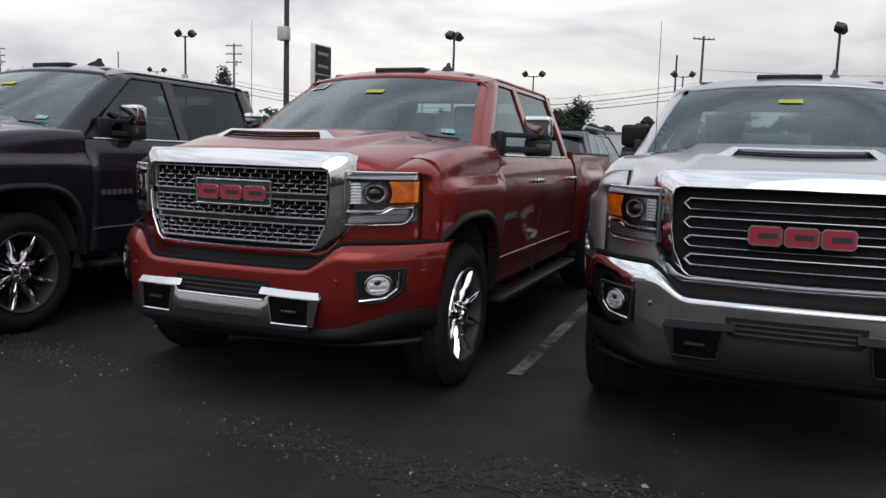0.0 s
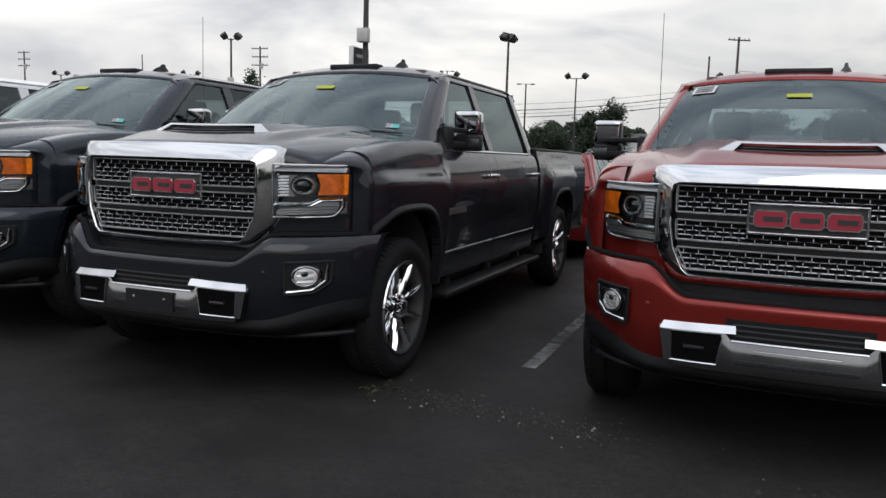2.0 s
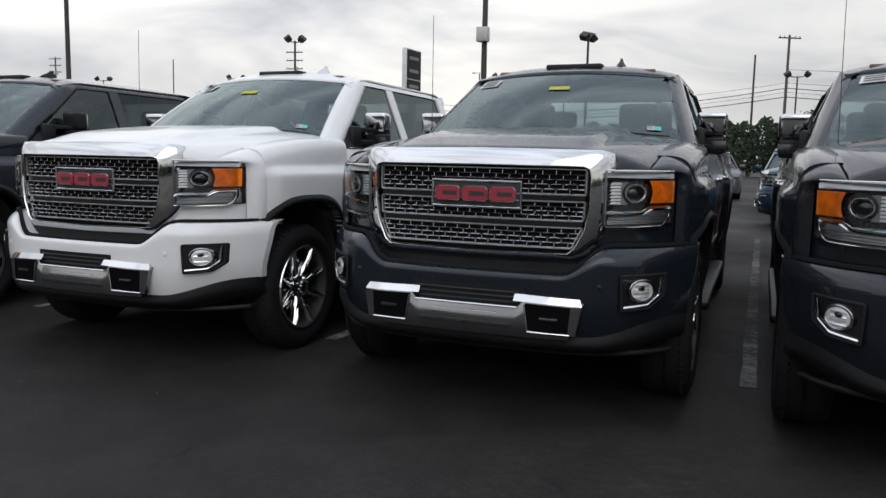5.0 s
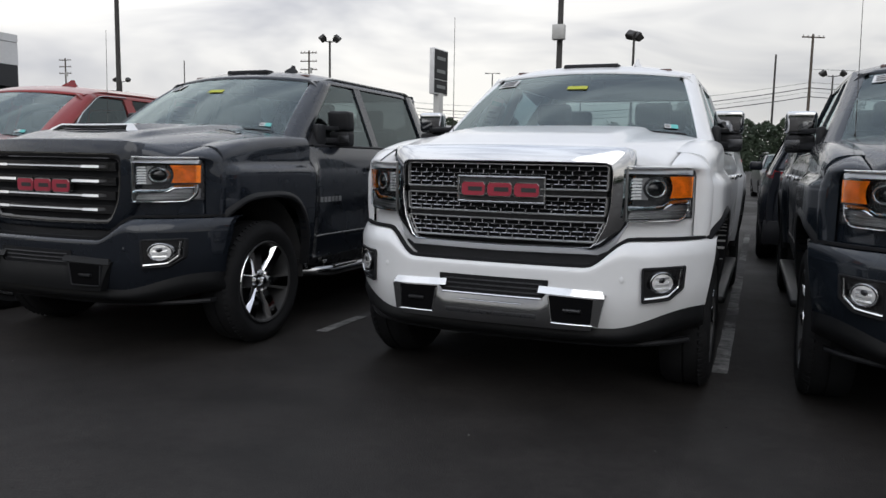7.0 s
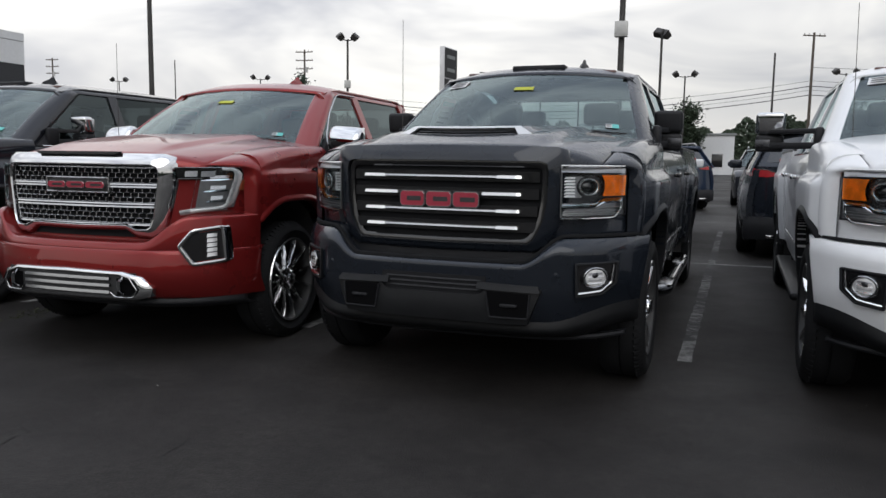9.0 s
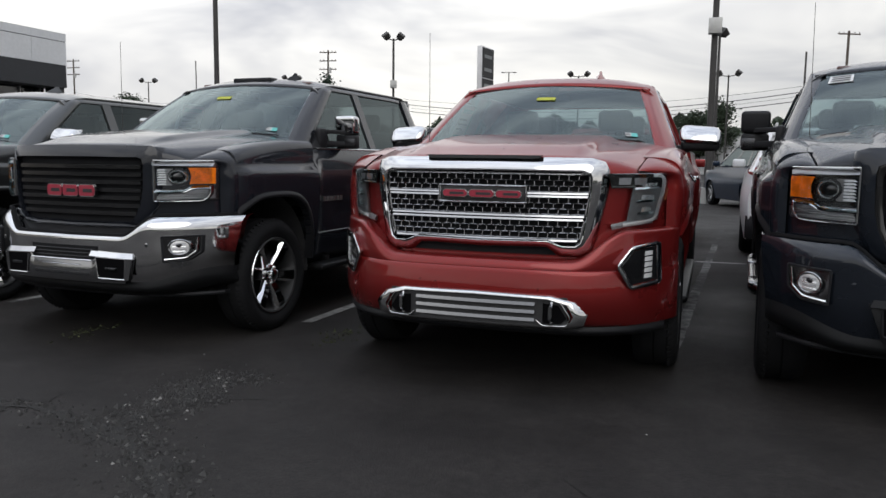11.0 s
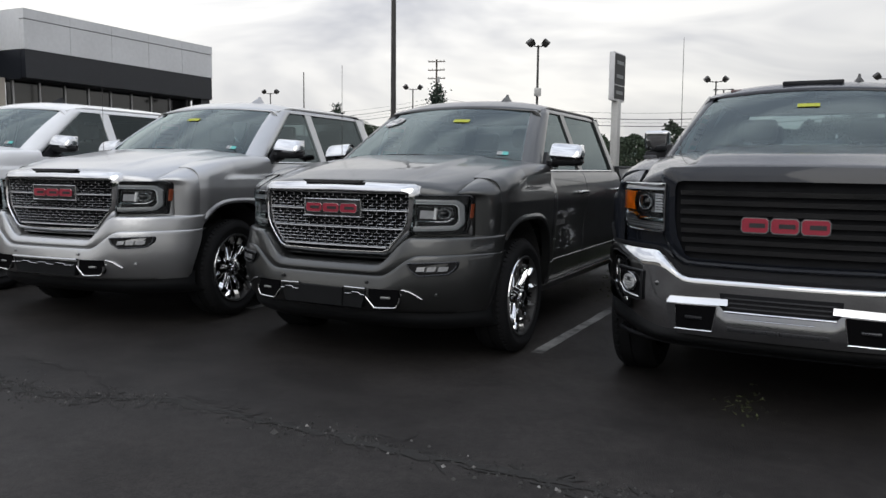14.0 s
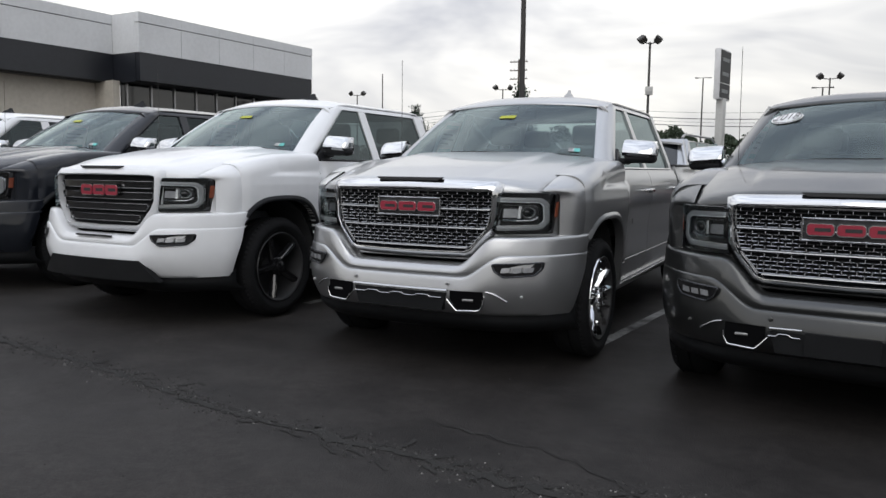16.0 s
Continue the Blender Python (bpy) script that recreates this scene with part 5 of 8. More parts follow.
def front_hd(truck, color, grille, bumper, scoop):
    """Grille, lamps and bumper of the tall heavy-duty nose."""
    p = PAINT[color]
    f = nose_y
    out = sides([(0.0, 1.346), (0.60, 1.340), (0.644, 1.326), (0.660, 1.28), (0.660, 1.10), (0.635, 0.99), (0.565, 0.870), (0.505, 0.838), (0.0, 0.832)])
    inn = sides([(0.0, 1.268), (0.53, 1.266), (0.558, 1.256), (0.568, 1.22), (0.564, 1.08), (0.545, 0.985), (0.500, 0.900), (0.470, 0.878), (0.0, 0.872)])
    o, i = pair_dense(out, inn)
    surround = CHROME if grille in ("mesh", "slots") else p
    part("grille_surround", ring(new_bm(), o, i, f, 0.006, -0.040 if surround is CHROME else -0.026, 0.06, 0.004), surround, truck, "broad chrome surround" if surround is CHROME else "surround in body colour", sharp=60)
    if surround is CHROME:
        lo, li = pair_dense(inn, [(x * 0.980, 1.068 + (z - 1.068) * 0.955) for x, z in inn])
        part("grille_lip", ring(new_bm(), lo, li, f, -0.042, -0.020, 0.04, 0.010), CHROME, truck)
    # sheet behind the grille, with the shade of its depth put into the colour
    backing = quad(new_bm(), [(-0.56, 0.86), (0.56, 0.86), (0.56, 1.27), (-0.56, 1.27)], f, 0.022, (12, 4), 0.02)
    part("grille_back", backing, GAP_SHADE, truck)

    def half_at(z):
        return float(np.interp(z, [0.88, 0.905, 0.945, 1.08, 1.22], [0.478, 0.508, 0.548, 0.562, 0.566])) - 0.024
    if grille == "mesh":
        for z in (1.008, 1.122):
            h = half_at(z) - 0.004
            part("grille_divider", quad(new_bm(), [(-h, z - 0.011), (h, z - 0.011), (h, z + 0.011), (-h, z + 0.011)], f, -0.010, (16, 1), 0.03), GLOSS_BLACK, truck)
        for z0, z1, r in ((0.905, 0.990, 4), (1.026, 1.104, 4), (1.140, 1.246, 5)):
            part("grille_mesh", mesh_band(f, z0, z1, lambda z: half_at(z) - 0.006, r, -0.010), MESH_CHROME, truck, "chrome mesh")
            h0, h1 = half_at(z0 - 0.003), half_at(z1 + 0.003)
            frame_line = [(-h0, z0 - 0.003), (h0, z0 - 0.003), (half_at(z0 + 0.04), z0 + 0.04), (h1, z1 + 0.003), (-h1, z1 + 0.003), (-half_at(z0 + 0.04), z0 + 0.04)]
            part("grille_bar", ribbon(frame_line, 0.006, f, -0.018, 0.03, 0.010, 0.002, True), SATIN, truck, "thin bright frame")
        emblem(truck, lambda x: f(x) - 0.022, 1.066, 1.196, 0.238, True)
    elif grille == "bars":
        for z in (0.955, 1.032, 1.112, 1.192):
            h = half_at(z) - 0.07
            part("grille_bar", quad(new_bm(), [(-h - 0.05, z - 0.024), (h + 0.05, z - 0.024), (h + 0.05, z + 0.024), (-h - 0.05, z + 0.024)], f, -0.006, (16, 2), 0.03), GLOSS_BLACK, truck)
            for x0, x1 in ((-h + 0.03, -0.235), (0.235, h - 0.03)) if 1.06 < z < 1.15 else ((-h + 0.03, -0.31), (0.31, h - 0.03)):
                part("grille_blade", quad(new_bm(), [(x0, z - 0.007), (x1, z - 0.007), (x1 - 0.004, z + 0.007), (x0 + 0.004, z + 0.007)], f, -0.044, (12, 2), 0.04, 0.005), CHROME, truck, "chrome blade")
            if not 1.06 < z < 1.15:
                part("grille_blade", quad(new_bm(), [(-0.312, z - 0.004), (0.312, z - 0.004), (0.312, z + 0.004), (-0.312, z + 0.004)], f, -0.040, (16, 1), 0.04, 0.004), SOFT_CHROME, truck)
        emblem(truck, lambda x: f(x) - 0.03, 1.040, 1.122, 0.222, False)
        lip_o, lip_i = pair_dense(inn, sides([(0.0, 1.238), (0.505, 1.236), (0.528, 1.228), (0.534, 1.21), (0.530, 1.08), (0.512, 0.99), (0.474, 0.918), (0.450, 0.902), (0.0, 0.898)]))
        part("grille_lip", ring(new_bm(), lip_o, lip_i, f, -0.008, 0.0, 0.03, 0.004), GLOSS_BLACK, truck)
    elif grille == "black":
        for k in range(7):
            z = 0.925 + 0.047 * k
            h = half_at(z) - 0.004
            part("grille_bar", quad(new_bm(), [(-h, z - 0.012), (h, z - 0.012), (h, z + 0.012), (-h, z + 0.012)], f, -0.008 + 0.004 * (k % 2), (16, 1), 0.03), GLOSS_BLACK, truck)
        emblem(truck, lambda x: f(x) - 0.028, 1.020, 1.100, 0.212, False)
    else:
        for z in (0.950, 1.030, 1.110, 1.190):
            h = half_at(z) - 0.025
            ro, ri = pair_dense([(-h, z), (-h + 0.03, z - 0.026), (h - 0.03, z - 0.026), (h, z), (h - 0.03, z + 0.026), (-h + 0.03, z + 0.026)], [(-h + 0.014, z), (-h + 0.036, z - 0.019), (h - 0.036, z - 0.019), (h - 0.014, z), (h - 0.036, z + 0.019), (-h + 0.036, z + 0.019)])
            part("grille_slot", ring(new_bm(), ro, ri, f, -0.010, -0.008, 0.03, 0.003), DARK_CHROME, truck, "chrome-edged slot")
        emblem(truck, lambda x: f(x) - 0.03, 1.030, 1.118, 0.222, False)
    for ob in list(truck.children):
        if ob.name.split(".")[0] in ("grille_surround", "grille_lip", "grille_back", "grille_mesh", "grille_bar", "grille_blade", "grille_slot", "grille_divider", "badge_plate"):
            for piece in (ob, *ob.children, *[g for c in ob.children for g in c.children]):
                for v in piece.data.vertices:
                    v.co.z -= 0.09 * max(0.0, 1.27 - v.co.z)
    for side in (1, -1):
        head_lamp_hd(truck, side)
    # black band under the grille
    part("grille_sill", quad(new_bm(), [(-0.56, 0.725), (0.56, 0.725), (0.56, 0.825), (-0.56, 0.825)], f, 0.010, (12, 3), 0.03), BLACK_PLASTIC, truck)

    def top(x):
        return 0.752 + 0.135 * smooth01(0.46, 0.66, abs(x))
    skin = p if bumper == "body" else CHROME

    def shelf(x):
        return 0.020 + 0.058 * smooth01(0.47, 0.70, abs(x))

    def shell(u, v):
        x = (2 * u - 1) * (1.03 - 0.035 * (1 - min(1.0, v / 0.6)) ** 1.2)
        t, sh = top(x), shelf(x)
        y = bumper_y(x) - 0.030
        if v <= 0.6:
            k, lo = v / 0.6, 0.448 + 0.092 * smooth01(0.58, 0.95, abs(x))
            return x, y + 0.010 * (1 - k) ** 2 + 0.035 * max(0.0, 1 - k / 0.5) ** 2, lo + (t - sh - lo) * k
        if v <= 0.88:
            k = (v - 0.6) / 0.28
            return x, y + 0.75 * sh * (0.35 * k + 0.65 * k * k), t - sh + sh * k * (1 - 0.12 * k)
        k = (v - 0.88) / 0.12
        return x, y + 0.75 * sh + 0.06 * k, t - 0.12 * sh * (1 - k)
    part("front_bumper", sheet(new_bm(), shell, 72, 25, (0, 0.05, 0)), skin, truck, "bumper in body colour" if skin is p else "chrome bumper with black lower parts", sharp=24)
    part("bumper_gap", ribbon([(x, top(x) + 0.006) for x in [-1.0 + 0.04 * k for k in range(51)]], 0.016, lambda x: bumper_y(x) - 0.018 + 0.75 * shelf(x), 0.0, 0.03, 0.001, 0.001), GAP_SHADE, truck)
    bumper_shell(truck, "lower_valance", lambda x: bumper_y(x) + 0.022, 0.990, 0.352, lambda x: 0.475 + 0.095 * smooth01(0.58, 0.95, abs(x)), 0.02, DARK_PLASTIC, roll=0.02, tuck=0.10, rise=0.060)
    lipb = new_bm()
    sheet(lipb, lambda u, v: ((2 * u - 1) * 0.93, bumper_y((2 * u - 1) * 0.93) + 0.10 + 0.02 * abs(v - 0.5), 0.342 + 0.024 * v), 40, 4, (0, 0.06, 0))
    part("air_dam", lipb, BLACK_PLASTIC, truck)
    fb = lambda x: bumper_y(x)
    metal = CHROME if grille != "bars" else BLACK_PLASTIC
    plain = metal is BLACK_PLASTIC or grille == "slots"
    skid = DARK_PLASTIC if plain else DARK_CHROME

    def skid_face(u, v):
        """Bowed plate under the intake, wider at its top."""
        x = (2 * u - 1) * (0.505 + 0.065 * v)
        return x, fb(x) - 0.040 - 0.018 * math.sin(math.pi * (0.2 + 0.7 * v)), 0.448 + 0.140 * v + 0.036 * smooth01(0.255, 0.30, abs(x)) * v
    part("skid_plate", sheet(new_bm(), skid_face, 60, 8, (0, 0.05, 0)), skid, truck, "" if plain else "dark chrome skid plate")
    # no opening is cut; this dark plate carries the intake's shade
    part("lower_intake", quad(new_bm(), [(-0.285, 0.580), (0.285, 0.580), (0.290, 0.682), (-0.290, 0.682)], fb, -0.034, (12, 3), 0.05), GAP_SHADE, truck)
    for z in (0.608, 0.632, 0.656):
        part("intake_slat", quad(new_bm(), [(-0.262, z), (0.262, z), (0.262, z + 0.007), (-0.262, z + 0.007)], fb, -0.040, (12, 1), 0.02, 0.004), BLACK_PLASTIC, truck)
    if not plain:
        part("skid_edge", ribbon([(-0.262, 0.592), (0.262, 0.592)], 0.010, fb, -0.062, 0.03, 0.01, 0.003, lean=0.006), CHROME, truck, "chrome lip")
        part("skid_line", ribbon([(-0.165, 0.558), (0.165, 0.558)], 0.006, fb, -0.061, 0.02, 0.01, 0.002, lean=0.004), SOFT_CHROME, truck)
        part("skid_groove", ribbon([(-0.24, 0.500), (0.24, 0.500)], 0.022, fb, -0.0585, 0.02, 0.01, 0.001), SMOKED, truck)
    if scoop and grille == "mesh" and color == "blue black":
        part("plate_mount", quad(new_bm(), [(-0.155, 0.470), (0.155, 0.470), (0.155, 0.572), (-0.155, 0.572)], fb, -0.066, (6, 3), 0.02), BLACK_PLASTIC, truck, "black plate holder with two bolts")
        for x in (-0.10, 0.10):
            part("plate_bolt", disc(new_bm(), x, fb(x) - 0.0665, 0.535, 0.007, 10, 0.003, 0.01), SATIN, truck)
    for side in (1, -1):
        def q(pts, side=side):
            return pts if side > 0 else [(-x, z) for x, z in (pts[1], pts[0], pts[3], pts[2])]
        brow_mat = DARK_PLASTIC if plain else CHROME
        brow = new_bm()
        quad(brow, q([(0.245, 0.622), (0.566, 0.610), (0.552, 0.642), (0.247, 0.654)]), fb, -0.060, (8, 4), 0.06, 0.022)
        part("hook_brow", brow, brow_mat, truck, "" if plain else "chrome brow")
        # no recess here: a near-black plate gives the pocket its shade
        pocket = part("hook_pocket", quad(new_bm(), q([(0.318, 0.484), (0.505, 0.482), (0.514, 0.604), (0.302, 0.612)]), fb, -0.0600, (6, 4), 0.02), POCKET_SHADE, truck)
        hook = new_bm()
        box(hook, side * 0.37, side * 0.46, bumper_y(0.42) - 0.072, bumper_y(0.42) - 0.02, 0.535, 0.552, 0.006)
        part("tow_hook", hook, BLACK_PLASTIC if side < 0 or plain else SMOKED, pocket)
        if not plain:
            part("pocket_side", quad(new_bm(), q([(0.508, 0.476), (0.540, 0.470), (0.566, 0.606), (0.516, 0.606)]), fb, -0.066, (2, 4), 0.03), DARK_CHROME, pocket)
            part("pocket_trim", ribbon([(0.318, 0.480), (0.515, 0.476)], 0.009, fb, -0.066, 0.02, 0.01, 0.003, False, side, 0.005), WHEEL_CHROME, pocket, "chrome edge")
            part("pocket_trim", ribbon([(0.300, 0.606), (0.318, 0.484)], 0.006, fb, -0.064, 0.02, 0.01, 0.002, False, side), SOFT_CHROME, pocket)
        else:
            part("pocket_lip", ribbon([(0.300, 0.606), (0.318, 0.482), (0.510, 0.480), (0.518, 0.604)], 0.008, fb, -0.064, 0.02, 0.01, 0.003, False, side), BLACK_PLASTIC, pocket)
        fog_lamp_hd(truck, side, fb)
        dot = disc(new_bm(), side * 0.63, fb(0.63) - 0.031, 0.70, 0.014, 14, 0.002, 0.01)
        part("parking_sensor", dot, p if bumper == "body" else DARK_CHROME, truck)
    # roof marker lamps
    for x, w in ((-0.53, 0.045), (0.53, 0.045), (0.0, 0.205)):
        mk = new_bm()
        y, z = 1.93 + 0.06 * (x / 0.6) ** 2, 1.984 - 0.055 * (abs(x) / 0.6) ** 2
        box(mk, x - w, x + w, y - 0.05, y + 0.06, z - 0.03, z + 0.007, 0.012, 3)
        part("roof_marker_lamp", mk, AMBER_DARK if w < 0.1 else BLACK_PLASTIC, truck)
    if scoop:
        hood_scoop(truck, HD, p, SILVER_TRIM)


def hood_scoop(truck, s, p, bezel):
    """Raised air intake near the front of the hood: silver bezel round a low dark mouth with slats."""
    def top(x, y):
        u = min(1.0, max(0.0, 0.5 + x / 1.66))
        y0, y1 = nose_y(x) + 0.015, s["cowl"] + 0.19 * (x / 0.86) ** 2
        return hood_place(s, u, min(1.0, max(0.0, (y - y0) / (y1 - y0))))[2]

    def lean(x, h):
        """A point of the sloping front of the scoop, h from 0 at its foot to 1 at its brow."""
        y = 0.10 + 0.10 * h + 0.10 * (x / 0.4) ** 2
        return x, y, top(x, y) - 0.020 + 0.049 * h

    def shell(u, v):
        x = (2 * u - 1) * (0.30 + 0.10 * v)
        a = lean(x, 1.0)
        y = a[1] + (0.86 - a[1]) * v
        return x, y, top(x, y) - 0.020 + 0.022 * v + 0.049 * (1 - smooth01(0.0, 1.0, v)) * (1 - abs(2 * u - 1) ** 6 * v)
    part("hood_scoop", sheet(new_bm(), shell, 24, 14, (0, 0, -0.04)), p, truck, sharp=60)
    for sg in (-1, 1):
        def cheek(u, v):
            h = 1 - u
            xa = sg * (0.305 + 0.115 * u)
            b = lean(xa, h)
            y = b[1] + (0.82 - b[1]) * v
            return sg * (abs(xa) + 0.06 * v * (1 - u)), y, top(xa, y) - 0.020 + 0.022 * v + 0.049 * h * (1 - smooth01(0.0, 1.0, v))
        part("scoop_cheek", sheet(new_bm(), cheek, 5, 10, (0, 0, -0.03)), p, truck, sharp=60)
    o, i = pair_dense([(-0.425, 0.0), (0.425, 0.0), (0.315, 1.06), (-0.315, 1.06)], [(-0.330, 0.16), (0.330, 0.16), (0.288, 0.90), (-0.288, 0.90)], 0.08)
    b = new_bm()
    rings = [[b.verts.new(Vector(lean(x, h)) + Vector((0, -0.006 - k * 0.0, 0.004))) for x, h in loop] for k, loop in enumerate((o, i))]
    rings.append([b.verts.new(v.co + Vector((0, 0.05, -0.004))) for v in rings[1]])
    m = len(o)
    for a, c in zip(rings, rings[1:]):
        for k in range(m):
            b.faces.new((a[k], a[(k + 1) % m], c[(k + 1) % m], c[k]))
    part("scoop_bezel", b, bezel, truck, "silver scoop bezel", sharp=50)
    # shade inside the scoop's mouth, as a dark sheet just behind the bezel
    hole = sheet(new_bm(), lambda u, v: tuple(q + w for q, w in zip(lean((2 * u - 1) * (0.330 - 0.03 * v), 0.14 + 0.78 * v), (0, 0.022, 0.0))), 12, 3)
    part("scoop_hole", hole, GAP_SHADE, truck)
    for h in (0.42, 0.62):
        sl = sheet(new_bm(), lambda u, v, h=h: tuple(q + w for q, w in zip(lean((2 * u - 1) * 0.305, h + 0.06 * v), (0, 0.006, 0.0))), 12, 1, (0, 0.02, 0))
        part("scoop_slat", sl, GLOSS_BLACK, truck)
    for sg in (-1, 1):
        x, y = sg * 0.68, 0.72
        pl = sheet(new_bm(), lambda u, v: (x + 0.085 * (2 * u - 1), y + 0.06 * v, top(x + 0.085 * (2 * u - 1), y + 0.06 * v) + 0.012), 8, 3, (0, 0, -0.02))
        plate = part("hood_badge", pl, SOFT_CHROME, truck)
        for k in range(3):
            bars = new_bm()
            sheet(bars, lambda u, v: (x - 0.065 + 0.045 * k + 0.035 * u, y + 0.02 + 0.02 * v, top(x - 0.065 + 0.045 * k + 0.035 * u, y + 0.02 + 0.02 * v) + 0.016), 2, 1, (0, 0, -0.006))
            part("badge_bar", bars, INK, plate)


def front_light(truck, color, grille):
    """Nose of the half-ton truck: angular grille, C-shaped lamps, deep painted bumper."""
    p = PAINT[color]
    f = nose_y
    out = sides([(0.0, 1.218), (0.56, 1.205), (0.602, 1.19), (0.612, 1.14), (0.600, 0.95), (0.560, 0.880), (0.455, 0.752), (0.40, 0.735), (0.0, 0.728)])
    inn = sides([(0.0, 1.166), (0.53, 1.160), (0.562, 1.150), (0.566, 1.12), (0.556, 0.960), (0.524, 0.898), (0.432, 0.788), (0.390, 0.772), (0.0, 0.766)])
    o, i = pair_dense(out, inn)
    surround = CHROME if grille == "mesh" else p
    part("grille_surround", ring(new_bm(), o, i, f, 0.002, -0.038, 0.06, 0.008), surround, truck, "chrome surround" if surround is CHROME else "surround in body colour", sharp=60)
    if surround is CHROME:
        lo, li = pair_dense(inn, [(x * 0.978, 0.965 + (z - 0.965) * 0.948) for x, z in inn])
        part("grille_lip", ring(new_bm(), lo, li, f, -0.040, -0.016, 0.04, 0.008), CHROME, truck)
    # dark sheet that stands for the shade behind the grille
    part("grille_back", quad(new_bm(), [(-0.555, 0.765), (0.555, 0.765), (0.555, 1.17), (-0.555, 1.17)], f, 0.022, (12, 4), 0.02), GAP_SHADE, truck)

    def half_at(z):
        return float(np.interp(z, [0.785, 0.80, 0.905, 0.965, 1.12], [0.392, 0.432, 0.524, 0.556, 0.566])) - 0.014
    if grille == "mesh":
        for z0, z1, r in ((0.802, 0.908, 5), (0.926, 1.024, 5), (1.042, 1.140, 5)):
            part("grille_mesh", mesh_band(f, z0, z1, half_at, r, -0.010), MESH_CHROME, truck, "chrome mesh")
        for z in (0.796, 0.917, 1.033, 1.146):
            h = half_at(z) - 0.004
            part("grille_bar", quad(new_bm(), [(-h, z - 0.0028), (h, z - 0.0028), (h, z + 0.0028), (-h, z + 0.0028)], f, -0.018, (16, 1), 0.03, 0.003), SATIN, truck)
        emblem(truck, lambda x: f(x) - 0.022, 0.982, 1.105, 0.228, True)
    else:
        for k in range(4):
            z = 0.826 + 0.086 * k
            h = half_at(z) - 0.010
            part("grille_bar", quad(new_bm(), [(-h, z - 0.030), (h, z - 0.030), (h, z + 0.030), (-h, z + 0.030)], f, -0.002, (16, 1), 0.03), GLOSS_BLACK, truck)
            h = half_at(z - 0.026) - 0.020
            for zz, cut in ((z - 0.026, 0.03), (z + 0.026, 0.0)):
                part("grille_line", ribbon([(-h + cut * 0.5, zz), (h - cut * 0.5, zz)], 0.005, f, -0.010, 0.02, 0.01, 0.002, lean=0.001), DARK_CHROME, truck)
            for sg in (-1, 1):
                part("grille_tab", ribbon([(h - 0.015, z - 0.022), (h + 0.006, z), (h, z + 0.024)], 0.006, f, -0.008, 0.02, 0.008, 0.002, False, sg), DARK_CHROME, truck)
        part("fascia_notch", ribbon([(-0.20, 0.690), (0.20, 0.690)], 0.013, lambda x: bumper_y(x) + 0.01, -0.036, 0.02, 0.01, 0.001), GRILLE_BLACK, truck)
        emblem(truck, lambda x: f(x) - 0.026, 0.995, 1.085, 0.212, False)
    # dark notch between hood and grille
    part("hood_notch", quad(new_bm(), [(-0.205, 1.206), (0.205, 1.206), (0.235, 1.226), (-0.235, 1.226)], f, -0.024, (8, 1), 0.04), GRILLE_BLACK, truck)
    for side in (1, -1):
        def wx(x):
            return 0.575 + (x - 0.575) * 0.965

        def q(pts, side=side):
            pts = [(wx(x), z) for x, z in pts]
            return pts if side > 0 else [(-x, z) for x, z in (pts[1], pts[0], pts[3], pts[2])]
        lamp = part("head_lamp", quad(new_bm(), q([(0.575, 0.884), (0.868, 0.888), (0.898, 1.140), (0.610, 1.140)]), f, 0.000, (12, 6), 0.05), GLOSS_BLACK, truck, "dark lamp with a bright C-shaped light bar")

        def strip(name, pts, w, off, mat, label="", corner=0.02, lean=0.0, closed=False, lamp=lamp, side=side):
            return part(name, ribbon([(wx(x), z) for x, z in pts], w, f, off, 0.03, corner, 0.003, closed, side, lean), mat, lamp, label)
        # the C: over the top, down the outer side with cut corners, back along the bottom
        strip("light_bar", [(0.602, 1.098), (0.822, 1.094), (0.850, 1.066), (0.852, 0.966), (0.822, 0.928), (0.586, 0.922)], 0.024, -0.022, LIGHT_BAR, "frosted light bar", 0.016)
        strip("bar_edge", [(0.602, 1.084), (0.815, 1.080), (0.834, 1.062), (0.838, 0.972), (0.812, 0.942), (0.588, 0.936)], 0.0045, -0.027, STRIP, "", 0.014)
        strip("bar_edge", [(0.602, 1.112), (0.830, 1.108), (0.864, 1.074), (0.866, 0.958), (0.830, 0.914), (0.584, 0.908)], 0.0035, -0.024, SOFT_CHROME, "", 0.014)
        strip("lamp_trim", [(0.612, 0.972), (0.780, 0.972), (0.808, 0.992)], 0.012, -0.020, SOFT_CHROME, "chrome shelf", 0.012, 0.008)
        strip("lamp_trim", [(0.614, 1.064), (0.790, 1.062), (0.806, 1.048)], 0.005, -0.018, SOFT_CHROME)
        part("lamp_reflector", quad(new_bm(), q([(0.616, 0.988), (0.700, 0.988), (0.704, 1.050), (0.618, 1.054)]), f, -0.008, (4, 3), 0.02, 0.010), LAMP_GREY, lamp)
        part("lamp_reflector", quad(new_bm(), q([(0.702, 0.984), (0.716, 0.984), (0.720, 1.056), (0.706, 1.058)]), f, -0.020, (2, 3), 0.02, 0.006), LAMP_WHITE, lamp)
        projector(lamp, side * 0.752, 1.020, 0.027, f, -0.016)
        strip("amber_reflector", [(0.888, 0.990), (0.894, 1.082)], 0.008, -0.018, AMBER_DULL, "amber plastic")
        strip("lamp_frame", [(0.578, 0.888), (0.850, 0.892), (0.874, 0.918), (0.893, 1.134), (0.612, 1.136)], 0.006, -0.020, GLOSS_BLACK, "", 0.014, 0.0, True)
